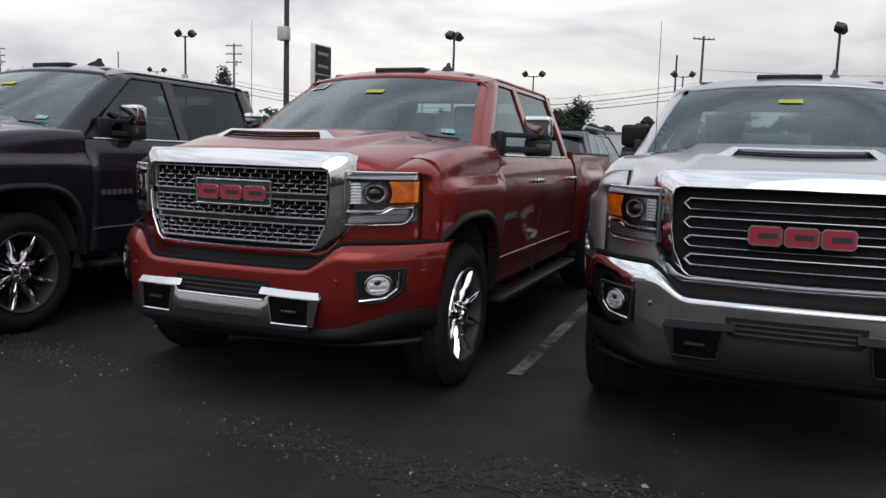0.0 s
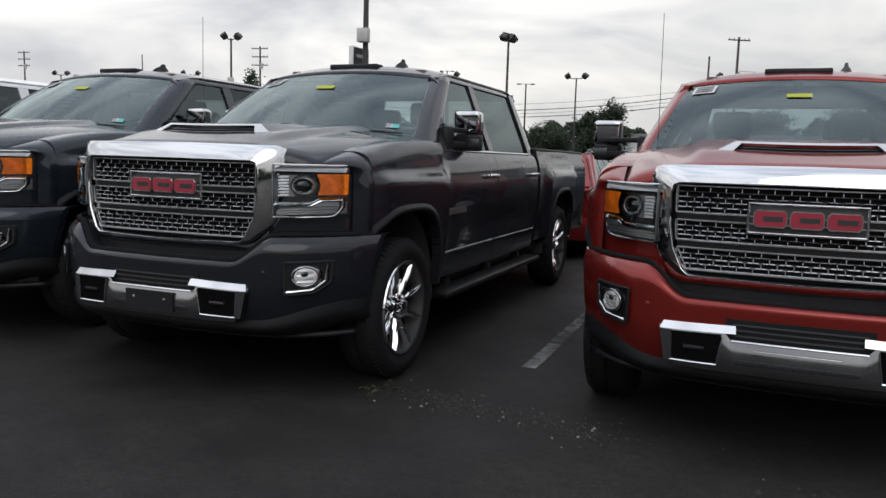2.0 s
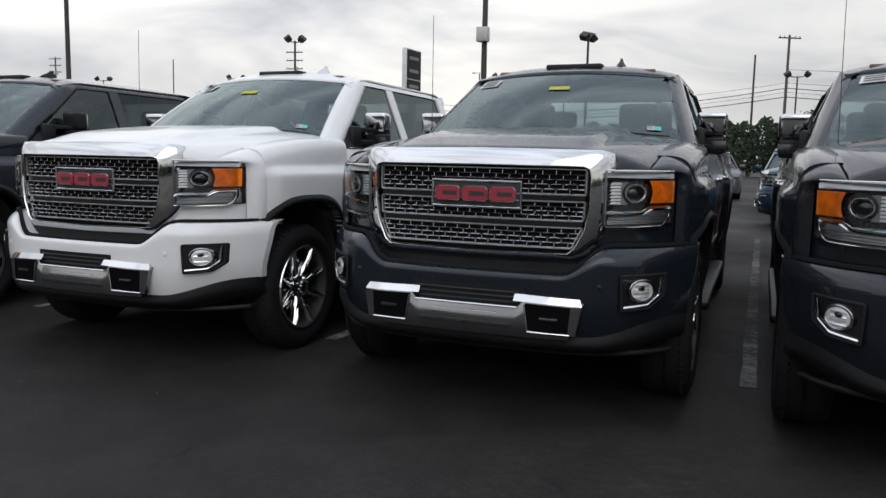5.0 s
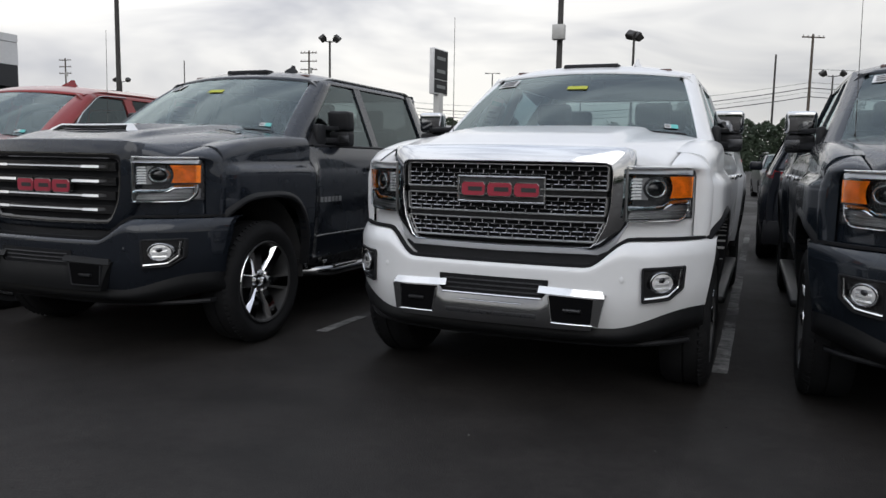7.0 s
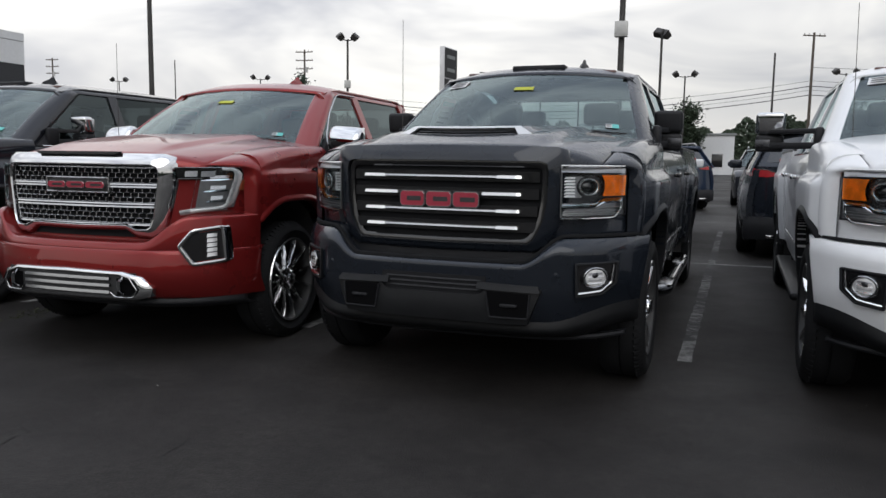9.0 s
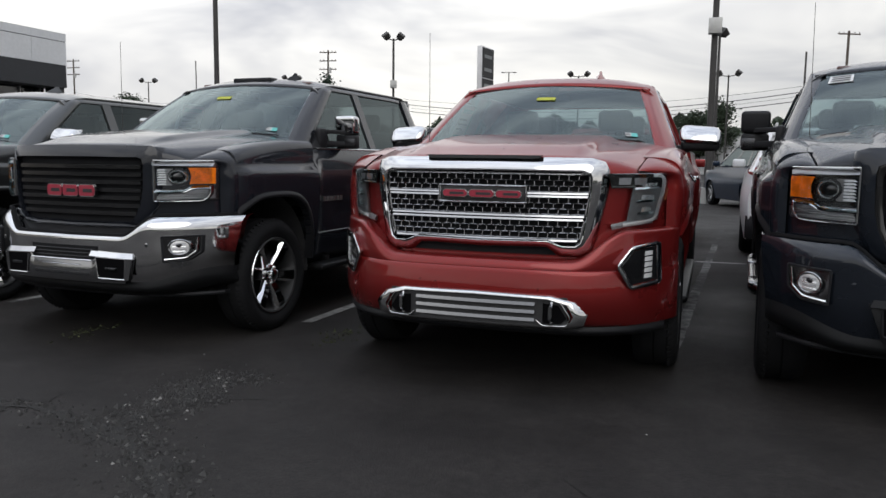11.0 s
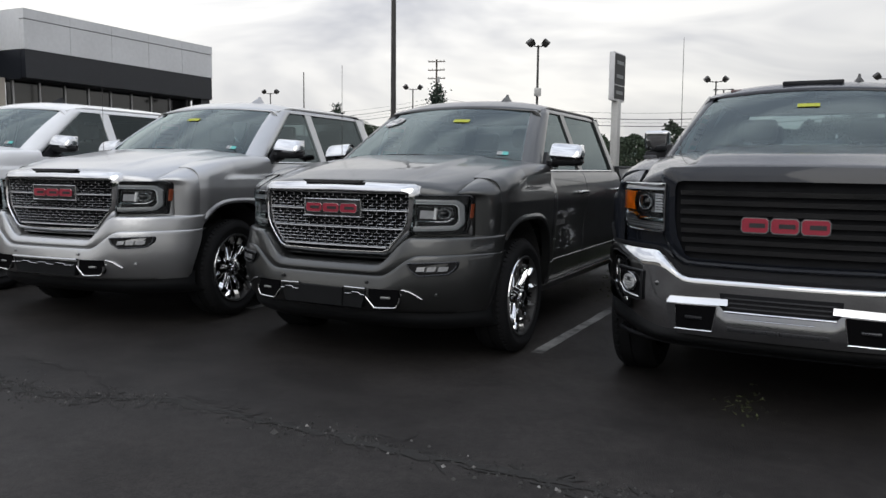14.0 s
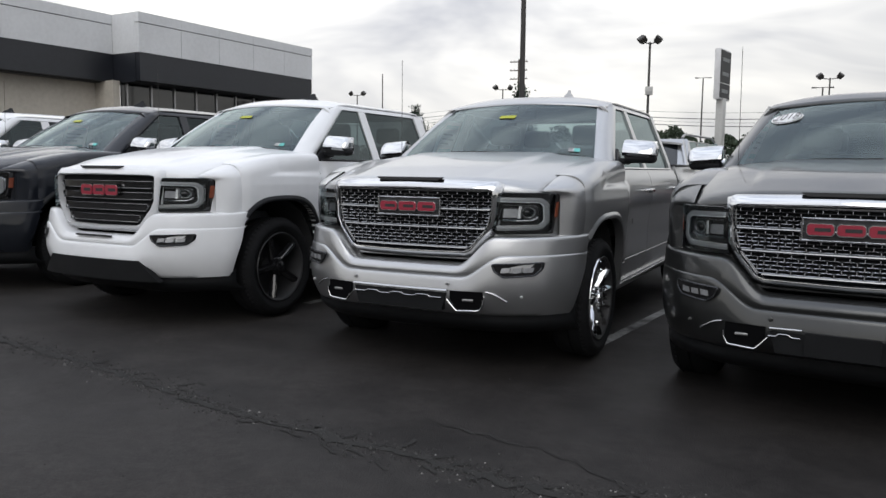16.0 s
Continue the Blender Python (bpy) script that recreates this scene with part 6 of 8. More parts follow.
        part("lamp_lens", quad(new_bm(), q([(0.577, 0.886), (0.866, 0.892), (0.896, 1.138), (0.612, 1.138)]), f, -0.036, (12, 6), 0.004), CLEAR, lamp, "clear lens")

    def top(x):
        return 0.700 + 0.178 * smooth01(0.36, 0.60, abs(x))
    bumper_shell(truck, "upper_bumper", lambda x: bumper_y(x) + 0.01, 1.025, 0.615, top, 0.030, p, cut=0.03, label="painted bumper")

    def low_top(x):
        return 0.632 + 0.138 * smooth01(0.40, 0.66, abs(x))
    bumper_shell(truck, "lower_bumper", lambda x: bumper_y(x) - 0.024, 1.025, 0.388, low_top, 0.026, p, roll=0.055, tuck=0.075, cut=0.07)
    bumper_shell(truck, "lower_valance", lambda x: bumper_y(x) + 0.060, 0.965, 0.262, lambda x: 0.43, 0.0, DARK_PLASTIC, roll=0.02, tuck=0.12)
    fb = lambda x: bumper_y(x) - 0.024
    if grille != "mesh":
        part("lower_mouth", quad(new_bm(), [(-0.66, 0.365), (0.66, 0.365), (0.50, 0.520), (-0.50, 0.520)], fb, -0.034, (16, 4), 0.05), DARK_PLASTIC, truck)
    else:
        part("lower_intake", quad(new_bm(), [(-0.30, 0.420), (0.30, 0.420), (0.33, 0.530), (-0.33, 0.530)], fb, -0.034, (12, 3), 0.05), DARK_PLASTIC, truck)
        if color == "bronze grey":
            part("plate_mount", quad(new_bm(), [(-0.165, 0.425), (0.165, 0.425), (0.165, 0.54), (-0.165, 0.54)], fb, -0.048, (6, 3), 0.03, 0.002), DARK_PLASTIC, truck, "empty black plate holder")
        if color == "bronze grey":
            for sg in (-1, 1):
                for pts, w in (([(0.180, 0.548), (0.330, 0.544)], 0.010), ([(0.185, 0.508), (0.225, 0.508), (0.240, 0.520), (0.285, 0.520), (0.300, 0.506), (0.335, 0.505)], 0.006)):
                    part("intake_trim", ribbon(pts, w, fb, -0.044, 0.02, 0.006, 0.002, False, sg, 0.003), SOFT_CHROME, truck, "thin chrome line")
        else:
            part("intake_trim", ribbon([(-0.335, 0.546), (0.335, 0.546)], 0.014, fb, -0.046, 0.02, 0.006, 0.003, lean=0.006), SOFT_CHROME, truck, "chrome line")
            steps = []
            for k in range(7):
                x, z = -0.315 + 0.09 * k, 0.512 if k % 2 else 0.501
                steps += [(x, z), (x + 0.075, z)]
            part("intake_trim", ribbon(steps, 0.006, fb, -0.044, 0.02, 0.006, 0.002, lean=0.003), SOFT_CHROME, truck, "stepped chrome line")
    for side in (1, -1):
        fog_shape = [(0.603, 0.714), (0.862, 0.722), (0.856, 0.683), (0.822, 0.646), (0.668, 0.636), (0.618, 0.673)]
        fog = part("fog_lamp", slab(new_bm(), [(side * x, z) for x, z in dense(fog_shape, 0.03)], fb, -0.030, 0.04), GLOSS_BLACK, truck, "slim fog lamp in a dark rim")
        part("fog_rim", ribbon(fog_shape, 0.009, fb, -0.036, 0.02, 0.010, 0.003, True, side), GLOSS_BLACK if grille != "mesh" else SMOKED, fog)
        for k in range(3):
            x0 = 0.652 + 0.058 * k
            cell = [(x0, 0.664), (x0 + 0.046, 0.667), (x0 + 0.052, 0.694), (x0 + 0.006, 0.692)]
            part("fog_reflector", quad(new_bm(), cell if side > 0 else [(-x, z) for x, z in (cell[1], cell[0], cell[3], cell[2])], fb, -0.036, (2, 2), 0.02, 0.006), LAMP_GREY, fog)
        if grille == "mesh":
            # pocket shade drawn as a black slab on the uncut bumper
            hole = [(0.352, 0.545), (0.352, 0.492), (0.404, 0.434), (0.535, 0.440), (0.552, 0.470), (0.552, 0.545)]
            pocket = part("hook_pocket", slab(new_bm(), [(side * x, z) for x, z in dense(hole, 0.04)], fb, -0.034, 0.04), POCKET_SHADE, truck)
            part("pocket_trim", ribbon([(0.338, 0.494), (0.398, 0.428), (0.536, 0.434), (0.558, 0.468), (0.560, 0.500)], 0.007, fb, -0.046, 0.02, 0.010, 0.002, False, side, 0.003), WHEEL_CHROME, pocket, "thin chrome edge")
            part("pocket_trim", ribbon([(0.572, 0.548), (0.620, 0.538), (0.690, 0.492)], 0.007, fb, -0.038, 0.02, 0.03, 0.002, False, side, 0.003), SOFT_CHROME, pocket)
            hook = new_bm()
            box(hook, side * 0.43, side * 0.50, bumper_y(0.46) - 0.062, bumper_y(0.46) - 0.03, 0.484, 0.500, 0.006)
            part("tow_hook", hook, SATIN, pocket)
        if grille != "mesh":
            continue
        part("parking_sensor", disc(new_bm(), side * 0.33, fb(0.33) - 0.028, 0.585, 0.011, 14, 0.002, 0.01), p, truck)
        part("parking_sensor", disc(new_bm(), side * 0.76, fb(0.76) - 0.028, 0.515, 0.011, 14, 0.002, 0.01), p, truck)


def front_next(truck, color):
    """Nose of the newer half-ton truck: tall mesh grille with a notched foot, hooked lamps, upright fog pods."""
    p = PAINT[color]
    f = nose_y
    out = sides([(0.0, 1.288), (0.58, 1.285), (0.645, 1.265), (0.672, 1.22), (0.668, 1.10), (0.618, 0.86), (0.594, 0.785), (0.540, 0.752), (0.430, 0.754), (0.355, 0.800), (0.0, 0.792)])
    inn = sides([(0.0, 1.222), (0.545, 1.220), (0.585, 1.205), (0.596, 1.18), (0.592, 1.10), (0.560, 0.880), (0.545, 0.832), (0.518, 0.812), (0.448, 0.812), (0.378, 0.838), (0.0, 0.832)])
    o, i = pair_dense(out, inn)
    part("grille_surround", ring(new_bm(), o, i, f, 0.004, -0.042, 0.06, 0.008), CHROME, truck, "broad chrome surround", sharp=60)
    lo, li = pair_dense(inn, [(x * 0.978, 1.02 + (z - 1.02) * 0.955) for x, z in inn])
    part("grille_lip", ring(new_bm(), lo, li, f, -0.044, -0.018, 0.04, 0.008), CHROME, truck)
    # shade behind the mesh, given as a dark backing sheet
    part("grille_back", quad(new_bm(), [(-0.58, 0.76), (0.58, 0.76), (0.61, 1.24), (-0.61, 1.24)], f, 0.022, (12, 4), 0.02), GAP_SHADE, truck)

    def half_at(z):
        return float(np.interp(z, [0.83, 0.875, 1.10, 1.2], [0.535, 0.555, 0.592, 0.590])) - 0.014
    for z0, z1, r in ((0.852, 0.948, 3), (0.982, 1.072, 3), (1.104, 1.194, 3)):
        part("grille_mesh", mesh_band(f, z0, z1, half_at, r, -0.010, 0.052), MESH_CHROME, truck, "chrome mesh")
        for z in (z0 - 0.010, z1 + 0.006):
            h = half_at(z) - 0.006
            part("grille_bar", quad(new_bm(), [(-h, z - 0.0050), (h, z - 0.0050), (h, z + 0.0050), (-h, z + 0.0050)], f, -0.018, (16, 1), 0.03, 0.004), SOFT_CHROME, truck)
    emblem(truck, lambda x: f(x) - 0.024, 1.034, 1.138, 0.252, True)
    part("hood_notch", quad(new_bm(), [(-0.30, 1.278), (0.30, 1.278), (0.33, 1.296), (-0.33, 1.296)], f, -0.026, (10, 1), 0.04), GRILLE_BLACK, truck)
    for side in (1, -1):
        def q(pts, side=side):
            return pts if side > 0 else [(-x, z) for x, z in (pts[1], pts[0], pts[3], pts[2])]
        lamp = part("head_lamp", quad(new_bm(), q([(0.760, 0.930), (0.908, 0.952), (0.944, 1.140), (0.790, 1.140)]), f, -0.004, (8, 6), 0.05), LAMP_GREY, truck, "hooked smoked lamp with a white light bar")
        arm = part("lamp_arm", quad(new_bm(), q([(0.684, 1.126), (0.940, 1.130), (0.950, 1.208), (0.668, 1.204)]), f, -0.006, (10, 3), 0.05), GLOSS_BLACK, lamp)

        def strip(name, pts, w, off, mat, parent, label="", corner=0.02, lean=0.0, side=side):
            return part(name, ribbon(pts, w, f, off, 0.03, corner, 0.003, False, side, lean), mat, parent, label)
        strip("light_bar", [(0.885, 1.196), (0.938, 1.192), (0.936, 1.130), (0.902, 0.966), (0.880, 0.950), (0.748, 0.930)], 0.018, -0.022, LAMP_WHITE, lamp, "white light bar", 0.03)
        strip("bar_edge", [(0.690, 1.202), (0.945, 1.205)], 0.005, -0.020, SOFT_CHROME, arm)
        strip("bar_edge", [(0.690, 1.134), (0.800, 1.136)], 0.005, -0.020, SATIN, arm)
        strip("lower_arm", [(0.690, 0.918), (0.760, 0.934), (0.885, 0.950)], 0.030, -0.010, LAMP_GREY, lamp, "", 0.02)
        for k, z in enumerate((0.985, 1.050, 1.120)):
            part("lamp_shelf", quad(new_bm(), q([(0.820 - 0.01 * k, z), (0.886 + 0.012 * k, z + 0.004), (0.890 + 0.012 * k, z + 0.014), (0.818 - 0.01 * k, z + 0.010)]), f, -0.024, (5, 1), 0.02, 0.014), WHEEL_CHROME, lamp)
            part("lamp_reflector", quad(new_bm(), q([(0.832, z + 0.014), (0.878 + 0.012 * k, z + 0.018), (0.880 + 0.012 * k, z + 0.046), (0.832, z + 0.044)]), f, -0.012, (4, 2), 0.02, 0.010), SILVERED, lamp)
        for k in range(2):
            part("lamp_reflector", quad(new_bm(), q([(0.720 + 0.075 * k, 1.146), (0.776 + 0.075 * k, 1.146), (0.780 + 0.075 * k, 1.190), (0.720 + 0.075 * k, 1.188)]), f, -0.014, (3, 2), 0.02, 0.010), LAMP_GREY, arm)
        strip("amber_reflector", [(0.944, 1.060), (0.956, 1.125)], 0.009, -0.016, AMBER_DULL, lamp, "amber plastic")
        part("lamp_lens", quad(new_bm(), q([(0.752, 0.925), (0.912, 0.950), (0.944, 1.130), (0.785, 1.130)]), f, -0.038, (8, 6), 0.004), CLEAR, lamp, "clear lens")
        part("lamp_lens", quad(new_bm(), q([(0.684, 1.130), (0.944, 1.130), (0.950, 1.208), (0.668, 1.204)]), f, -0.038, (10, 3), 0.004), CLEAR, arm)
        fb = lambda x: bumper_y(x) - 0.008
        shape = [(0.762, 0.720), (0.820, 0.800), (0.918, 0.818), (0.930, 0.640), (0.818, 0.622)]
        pod = part("fog_lamp", slab(new_bm(), [(side * x, z) for x, z in dense(shape, 0.03)], fb, -0.046, 0.05), GLOSS_BLACK, truck, "upright fog lamp in a chrome frame")
        part("fog_frame", ribbon([(0.750, 0.720), (0.814, 0.814), (0.932, 0.836), (0.944, 0.624), (0.812, 0.604)], 0.022, fb, -0.052, 0.04, 0.014, 0.006, True, side), CHROME, pod, "chrome frame")
        for k in range(5):
            z0 = 0.652 + 0.030 * k
            part("fog_reflector", quad(new_bm(), q([(0.868, z0), (0.904, z0 + 0.003), (0.905, z0 + 0.026), (0.870, z0 + 0.023)]), fb, -0.054, (2, 2), 0.02, 0.006), LAMP_WHITE, pod)

    def top(x):
        return 0.745 + 0.165 * smooth01(0.50, 0.78, abs(x))
    bumper_shell(truck, "upper_bumper", lambda x: bumper_y(x) + 0.0, 1.025, 0.655, top, 0.020, p, label="painted bumper")
    bumper_shell(truck, "lower_bumper", lambda x: bumper_y(x) - 0.018, 1.03, 0.388, lambda x: 0.700, 0.026, p, roll=0.05, tuck=0.05)
    bumper_shell(truck, "lower_valance", lambda x: bumper_y(x) + 0.040, 0.97, 0.318, lambda x: 0.41, 0.02, BLACK_PLASTIC, roll=0.02, tuck=0.08)
    fb = lambda x: bumper_y(x) - 0.018
    so, si = pair_dense(sides([(0.0, 0.570), (0.42, 0.562), (0.54, 0.530), (0.602, 0.460), (0.585, 0.405), (0.50, 0.384), (0.0, 0.382)]), sides([(0.0, 0.552), (0.40, 0.545), (0.50, 0.515), (0.535, 0.455), (0.520, 0.425), (0.46, 0.402), (0.0, 0.400)]))
    part("skid_plate", ring(new_bm(), so, si, fb, -0.030, -0.050, 0.05, 0.006), CHROME, truck, "chrome skid plate")
    part("lower_intake", quad(new_bm(), [(-0.50, 0.39), (0.50, 0.39), (0.50, 0.552), (-0.50, 0.552)], fb, -0.032, (14, 3), 0.04), GRILLE_BLACK, truck)
    for k in range(3):
        z = 0.432 + 0.042 * k
        part("skid_bar", quad(new_bm(), [(-0.335, z - 0.009), (0.335, z - 0.009), (0.335, z + 0.009), (-0.335, z + 0.009)], fb, -0.054, (12, 2), 0.03, 0.004), DARK_CHROME, truck)
    for side in (1, -1):
        hook = new_bm()
        tube(hook, [(side * 0.42, fb(0.42) - 0.04, 0.425), (side * 0.42, fb(0.42) - 0.075, 0.45), (side * 0.42, fb(0.42) - 0.075, 0.505), (side * 0.42, fb(0.42) - 0.04, 0.525)], 0.012, 8)
        part("tow_hook", hook, DARK_CHROME, truck)
        # the hook pocket's shade, as a near-black slab behind the hook
        hole = [(side * x, z) for x, z in dense([(0.375, 0.520), (0.455, 0.510), (0.500, 0.440), (0.470, 0.412), (0.375, 0.412)], 0.03)]
        part("hook_pocket", slab(new_bm(), hole, fb, -0.036, 0.03), POCKET_SHADE, truck)
        part("skid_line", ribbon([(0.345, 0.432), (0.380, 0.404), (0.500, 0.406), (0.520, 0.450), (0.470, 0.528)], 0.006, fb, -0.054, 0.02, 0.012, 0.002, False, side, 0.003), SOFT_CHROME, truck)
    # small chrome-framed vents high on the fenders
    for side in (1, -1):
        def vent_x(y, z, side=side):
            return side * (side_x(NEXT, y, z) + 0.004)
        vent = new_bm()
        pts = [(1.02, 1.195), (1.10, 1.150), (1.25, 1.165), (1.27, 1.200)]
        face = [vent.verts.new((vent_x(y, z) + side * 0.004, y, z)) for y, z in pts]
        back = [vent.verts.new((vent_x(y, z) - side * 0.02, y, z)) for y, z in pts]
        vent.faces.new(face)
        for k in range(4):
            vent.faces.new((face[k], face[(k + 1) % 4], back[(k + 1) % 4], back[k]))
        vent_ob = part("fender_vent", vent, GLOSS_BLACK, truck, "black vent in a chrome frame")
        rim = new_bm()
        tube(rim, [(vent_x(y, z) + side * 0.006, y, z) for y, z in pts + pts[:1]], 0.006, 6)
        part("vent_frame", rim, CHROME, vent_ob)
        line = new_bm()
        arc = [(1.44, 0.02), (1.50, 0.14), (1.72, 0.34), (1.98, 0.505), (2.06, 0.52), (2.36, 0.525)]
        tube(line, [(side * (glass_x(NEXT, NEXT["belt"] + h) + 0.010), y, NEXT["belt"] + h) for y, h in rounded(arc, 0.05)], 0.006, 6)
        part("window_line", line, SOFT_CHROME, truck, "thin chrome window line")


def stickers(truck, s, front_tag=True, white_tag=True, year=False, teal=True, tag_k=0.0):
    """Papers behind the windscreen: yellow tag, white form, teal inspection sticker, oval year sticker."""
    def paper(name, k0, k1, v0, v1, mat, label="", bars=0):
        g = sheet(new_bm(), lambda u, v: tuple(a + b for a, b in zip(windscreen(s, k0 + (k1 - k0) * u, v0 + (v1 - v0) * v), (0, -0.006, 0.004))), 4, 3)
        ob = part(name, g, mat, truck, label)
        for b in range(bars):
            w = (v1 - v0) / (2 * bars + 1)
            a0 = v0 + w * (2 * b + 1)
            g2 = sheet(new_bm(), lambda u, v, a0=a0, w=w: tuple(a + c for a, c in zip(windscreen(s, k0 + (k1 - k0) * (0.12 + 0.76 * u), a0 + w * 0.8 * v), (0, -0.010, 0.007))), 4, 1)
            part("print_bar", g2, INK, ob)
        return ob
    if front_tag:
        paper("yellow_tag", tag_k - 0.095, tag_k + 0.095, 0.640, 0.700, PAPER_YELLOW, "yellow paper tag")
    if white_tag:
        paper("white_form", -0.89, -0.69, 0.79, 0.925, PAPER_WHITE, "white paper form", 3)
    # price sheet inside the passenger window
    def pane(u, v):
        z = s["belt"] + 0.09 + 0.33 * v
        return -glass_x(s, z) + 0.030, 1.86 + 0.30 * u, z
    sheet_ob = part("price_sheet", sheet(new_bm(), pane, 3, 4, (-0.002, 0, 0)), PAPER_WHITE, truck, "white price sheet in the side window")
    for k, (v0, u1) in enumerate(((0.80, 0.9), (0.62, 0.7), (0.50, 0.85), (0.38, 0.6), (0.16, 0.9))):
        part("print_bar", sheet(new_bm(), lambda u, v, v0=v0, u1=u1: tuple(a + c for a, c in zip(pane(0.08 + (u1 - 0.08) * u, v0 + (0.10 if v0 in (0.80, 0.16) else 0.05) * v), (0.004, 0, 0))), 2, 1), PAPER_TEAL if k in (0, 4) else INK, sheet_ob)
    if teal:
        paper("inspection_sticker", 0.80, 0.85, 0.10, 0.15, PAPER_TEAL, "teal and white sticker")
        paper("inspection_sticker", 0.755, 0.80, 0.10, 0.15, PAPER_WHITE, "", 2)
    if year:
        def oval(r, off, mat, name, parent):
            bm = new_bm()
            def place(u, v):
                a, q = 2 * math.pi * u, r * max(v, 0.02)
                w = windscreen(s, -0.785 + 0.15 * q * math.cos(a), 0.735 + 0.10 * q * math.sin(a))
                return w[0], w[1] - off, w[2] + off * 0.7
            sheet(bm, place, 32, 5)
            return part(name, bm, mat, parent)
        base = oval(1.0, 0.006, STRIP, "year_sticker", truck)
        oval(0.92, 0.008, INK, "sticker_line", base)
        oval(0.86, 0.010, STRIP, "sticker_face", base)
        text = bpy.data.curves.new("year_text", "FONT")
        text.body, text.size, text.align_x, text.align_y = "2018", 0.088, "CENTER", "CENTER"
        tmp = bpy.data.objects.new("year_text", text)
        me = bpy.data.meshes.new_from_object(tmp)
        bpy.data.objects.remove(tmp)
        me.materials.append(INK)
        c, r, up = Vector(windscreen(s, -0.785, 0.735)), Vector(windscreen(s, -0.705, 0.735)), Vector(windscreen(s, -0.785, 0.775))
        ex = (r - c).normalized()
        ez = ex.cross((up - c).normalized()).normalized()
        ey = ez.cross(ex)
        m = Matrix((ex, ey * 1.7, ez)).transposed().to_4x4()
        m.translation = c + Vector((0, -0.016, 0.012))
        part("year_digits", me, None, base, "2018 in dark figures", at=m)


def side_badge(truck, s, width=0.34):
    """The model's raised letters on the doors, as plain bright bars."""
    for mirror in (1, -1):
        z = s["belt"] - 0.40
        for k in range(6):
            bm = new_bm()
            y = 1.42 + width * k / 6
            x = side_x(s, y, z)
            box(bm, mirror * (x - 0.004), mirror * (x + 0.006), y, y + width / 6 - 0.018, z - 0.02, z + 0.02)
            part("badge_bar", bm, SATIN, truck)


def pickup(x, y, turn, color, s, label, grille="mesh", bumper="body", scoop=False, trim=None, group="trucks parked in the front row", **tags):
    t = dict(handle=CHROME, strip=CHROME, step=DARK_PLASTIC, arch=BLACK_PLASTIC, mirror=CHROME, wheel="split", wheel_metal=WHEEL_CHROME)
    t.update(trim or {})
    truck = empty("pickup_truck", pose(x, y, ground_z(x), 0, 0, turn), label, "pickup truck", group)
    build_body(truck, s, color, t)
    if s["kind"] == "hd":
        front_hd(truck, color, grille, bumper, scoop)
    elif s["kind"] == "light":
        front_light(truck, color, grille)
    else:
        front_next(truck, color)
    stickers(truck, s, **tags)
    side_badge(truck, s)
    return truck

# ---------------------------------------------------------------- the lot


def build_ground():
    xs = sorted({-2500.0, -600.0, -200.0, -90.0, -50.0, *[-36 + 1.0 * k for k in range(58)], 40.0, 80.0, 200.0, 600.0, 2500.0})
    ys = [-2500.0, -400.0, -80.0, -30.0, -12.0, -6.0, 0.0, 6.0, 12.0, 20.0, 40.0, 80.0, 160.0, 600.0, 2500.0]
    bm = new_bm()
    g = [[bm.verts.new((x, y, ground_z(x))) for x in xs] for y in ys]
    for j in range(len(ys) - 1):
        for i in range(len(xs) - 1):
            bm.faces.new((g[j][i], g[j][i + 1], g[j + 1][i + 1], g[j + 1][i]))
    tagged(part("ground", bm, ASPHALT, sharp=180), "damp dark asphalt parking lot, patched and stained", "ground", kind="structure")


build_ground()

STALL_LEAN = 0.048


def stall_line(x0, y0, y1, width=0.090, across=False, mat=LINE_PAINT):
    bm = new_bm()
    rng = random.Random(int(x0 * 100 + y0 * 7))
    n = max(6, int((y1 - y0) / 0.16)) if not across else 40
    rows = []
    for k in range(n + 1):
        q = k / n
        if across:
            x, y = x0 + (y1 - x0) * q, y0
            a, b = (x, y - width / 2 + rng.uniform(-0.006, 0.006)), (x, y + width / 2 + rng.uniform(-0.006, 0.006))
        else:
            y = y0 + (y1 - y0) * q
            x = x0 + STALL_LEAN * (y - 0.9)
            a, b = (x - width / 2 + rng.uniform(-0.006, 0.006), y), (x + width / 2 + rng.uniform(-0.006, 0.006), y)
        rows.append([bm.verts.new((c[0], c[1], ground_z(c[0]) + 0.005)) for c in (a, b)])
    for a, b in zip(rows, rows[1:]):
        bm.faces.new((a[0], a[1], b[1], b[0]))
    ob = part("stall_line", bm, mat)
    return tagged(ob, "worn white parking line on asphalt", "parking line", "stall lines", "structure")


for lx in (8.78, 6.02, 3.32, 0.54, -2.20, -4.94, -7.67, -10.39, -15.92, -18.66, -21.4, -24.1):
    stall_line(lx, 0.93, 2.6)
    stall_line(lx, 2.6, 11.3, mat=FAINT_PAINT)
stall_line(-13.115, 0.68, 1.8)
stall_line(-13.115, 1.8, 11.3, mat=FAINT_PAINT)
stall_line(-25.0, 6.06, -3.0, 0.10, across=True)

# ---------------------------------------------------------------- the front row
pickup(7.49, 0.22, -2.7, "silver", HD, "silver heavy-duty pickup with black slotted grille and hood scoop", "slots", "chrome", True, dict(mirror=BLACK_PLASTIC, reach=(-0.10, 0.0)), white_tag=False)
pickup(4.736, -0.053, -3.2, "copper red", HD, "copper-red heavy-duty pickup with chrome mesh grille and hood scoop", "mesh", "body", True, dict(reach=(0.115, 0.045)))
pickup(1.622, -0.268, -3.0, "blue black", HD, "blue-black heavy-duty pickup with chrome mesh grille and hood scoop", "mesh", "body", True, dict(reach=(-0.11, -0.09)))
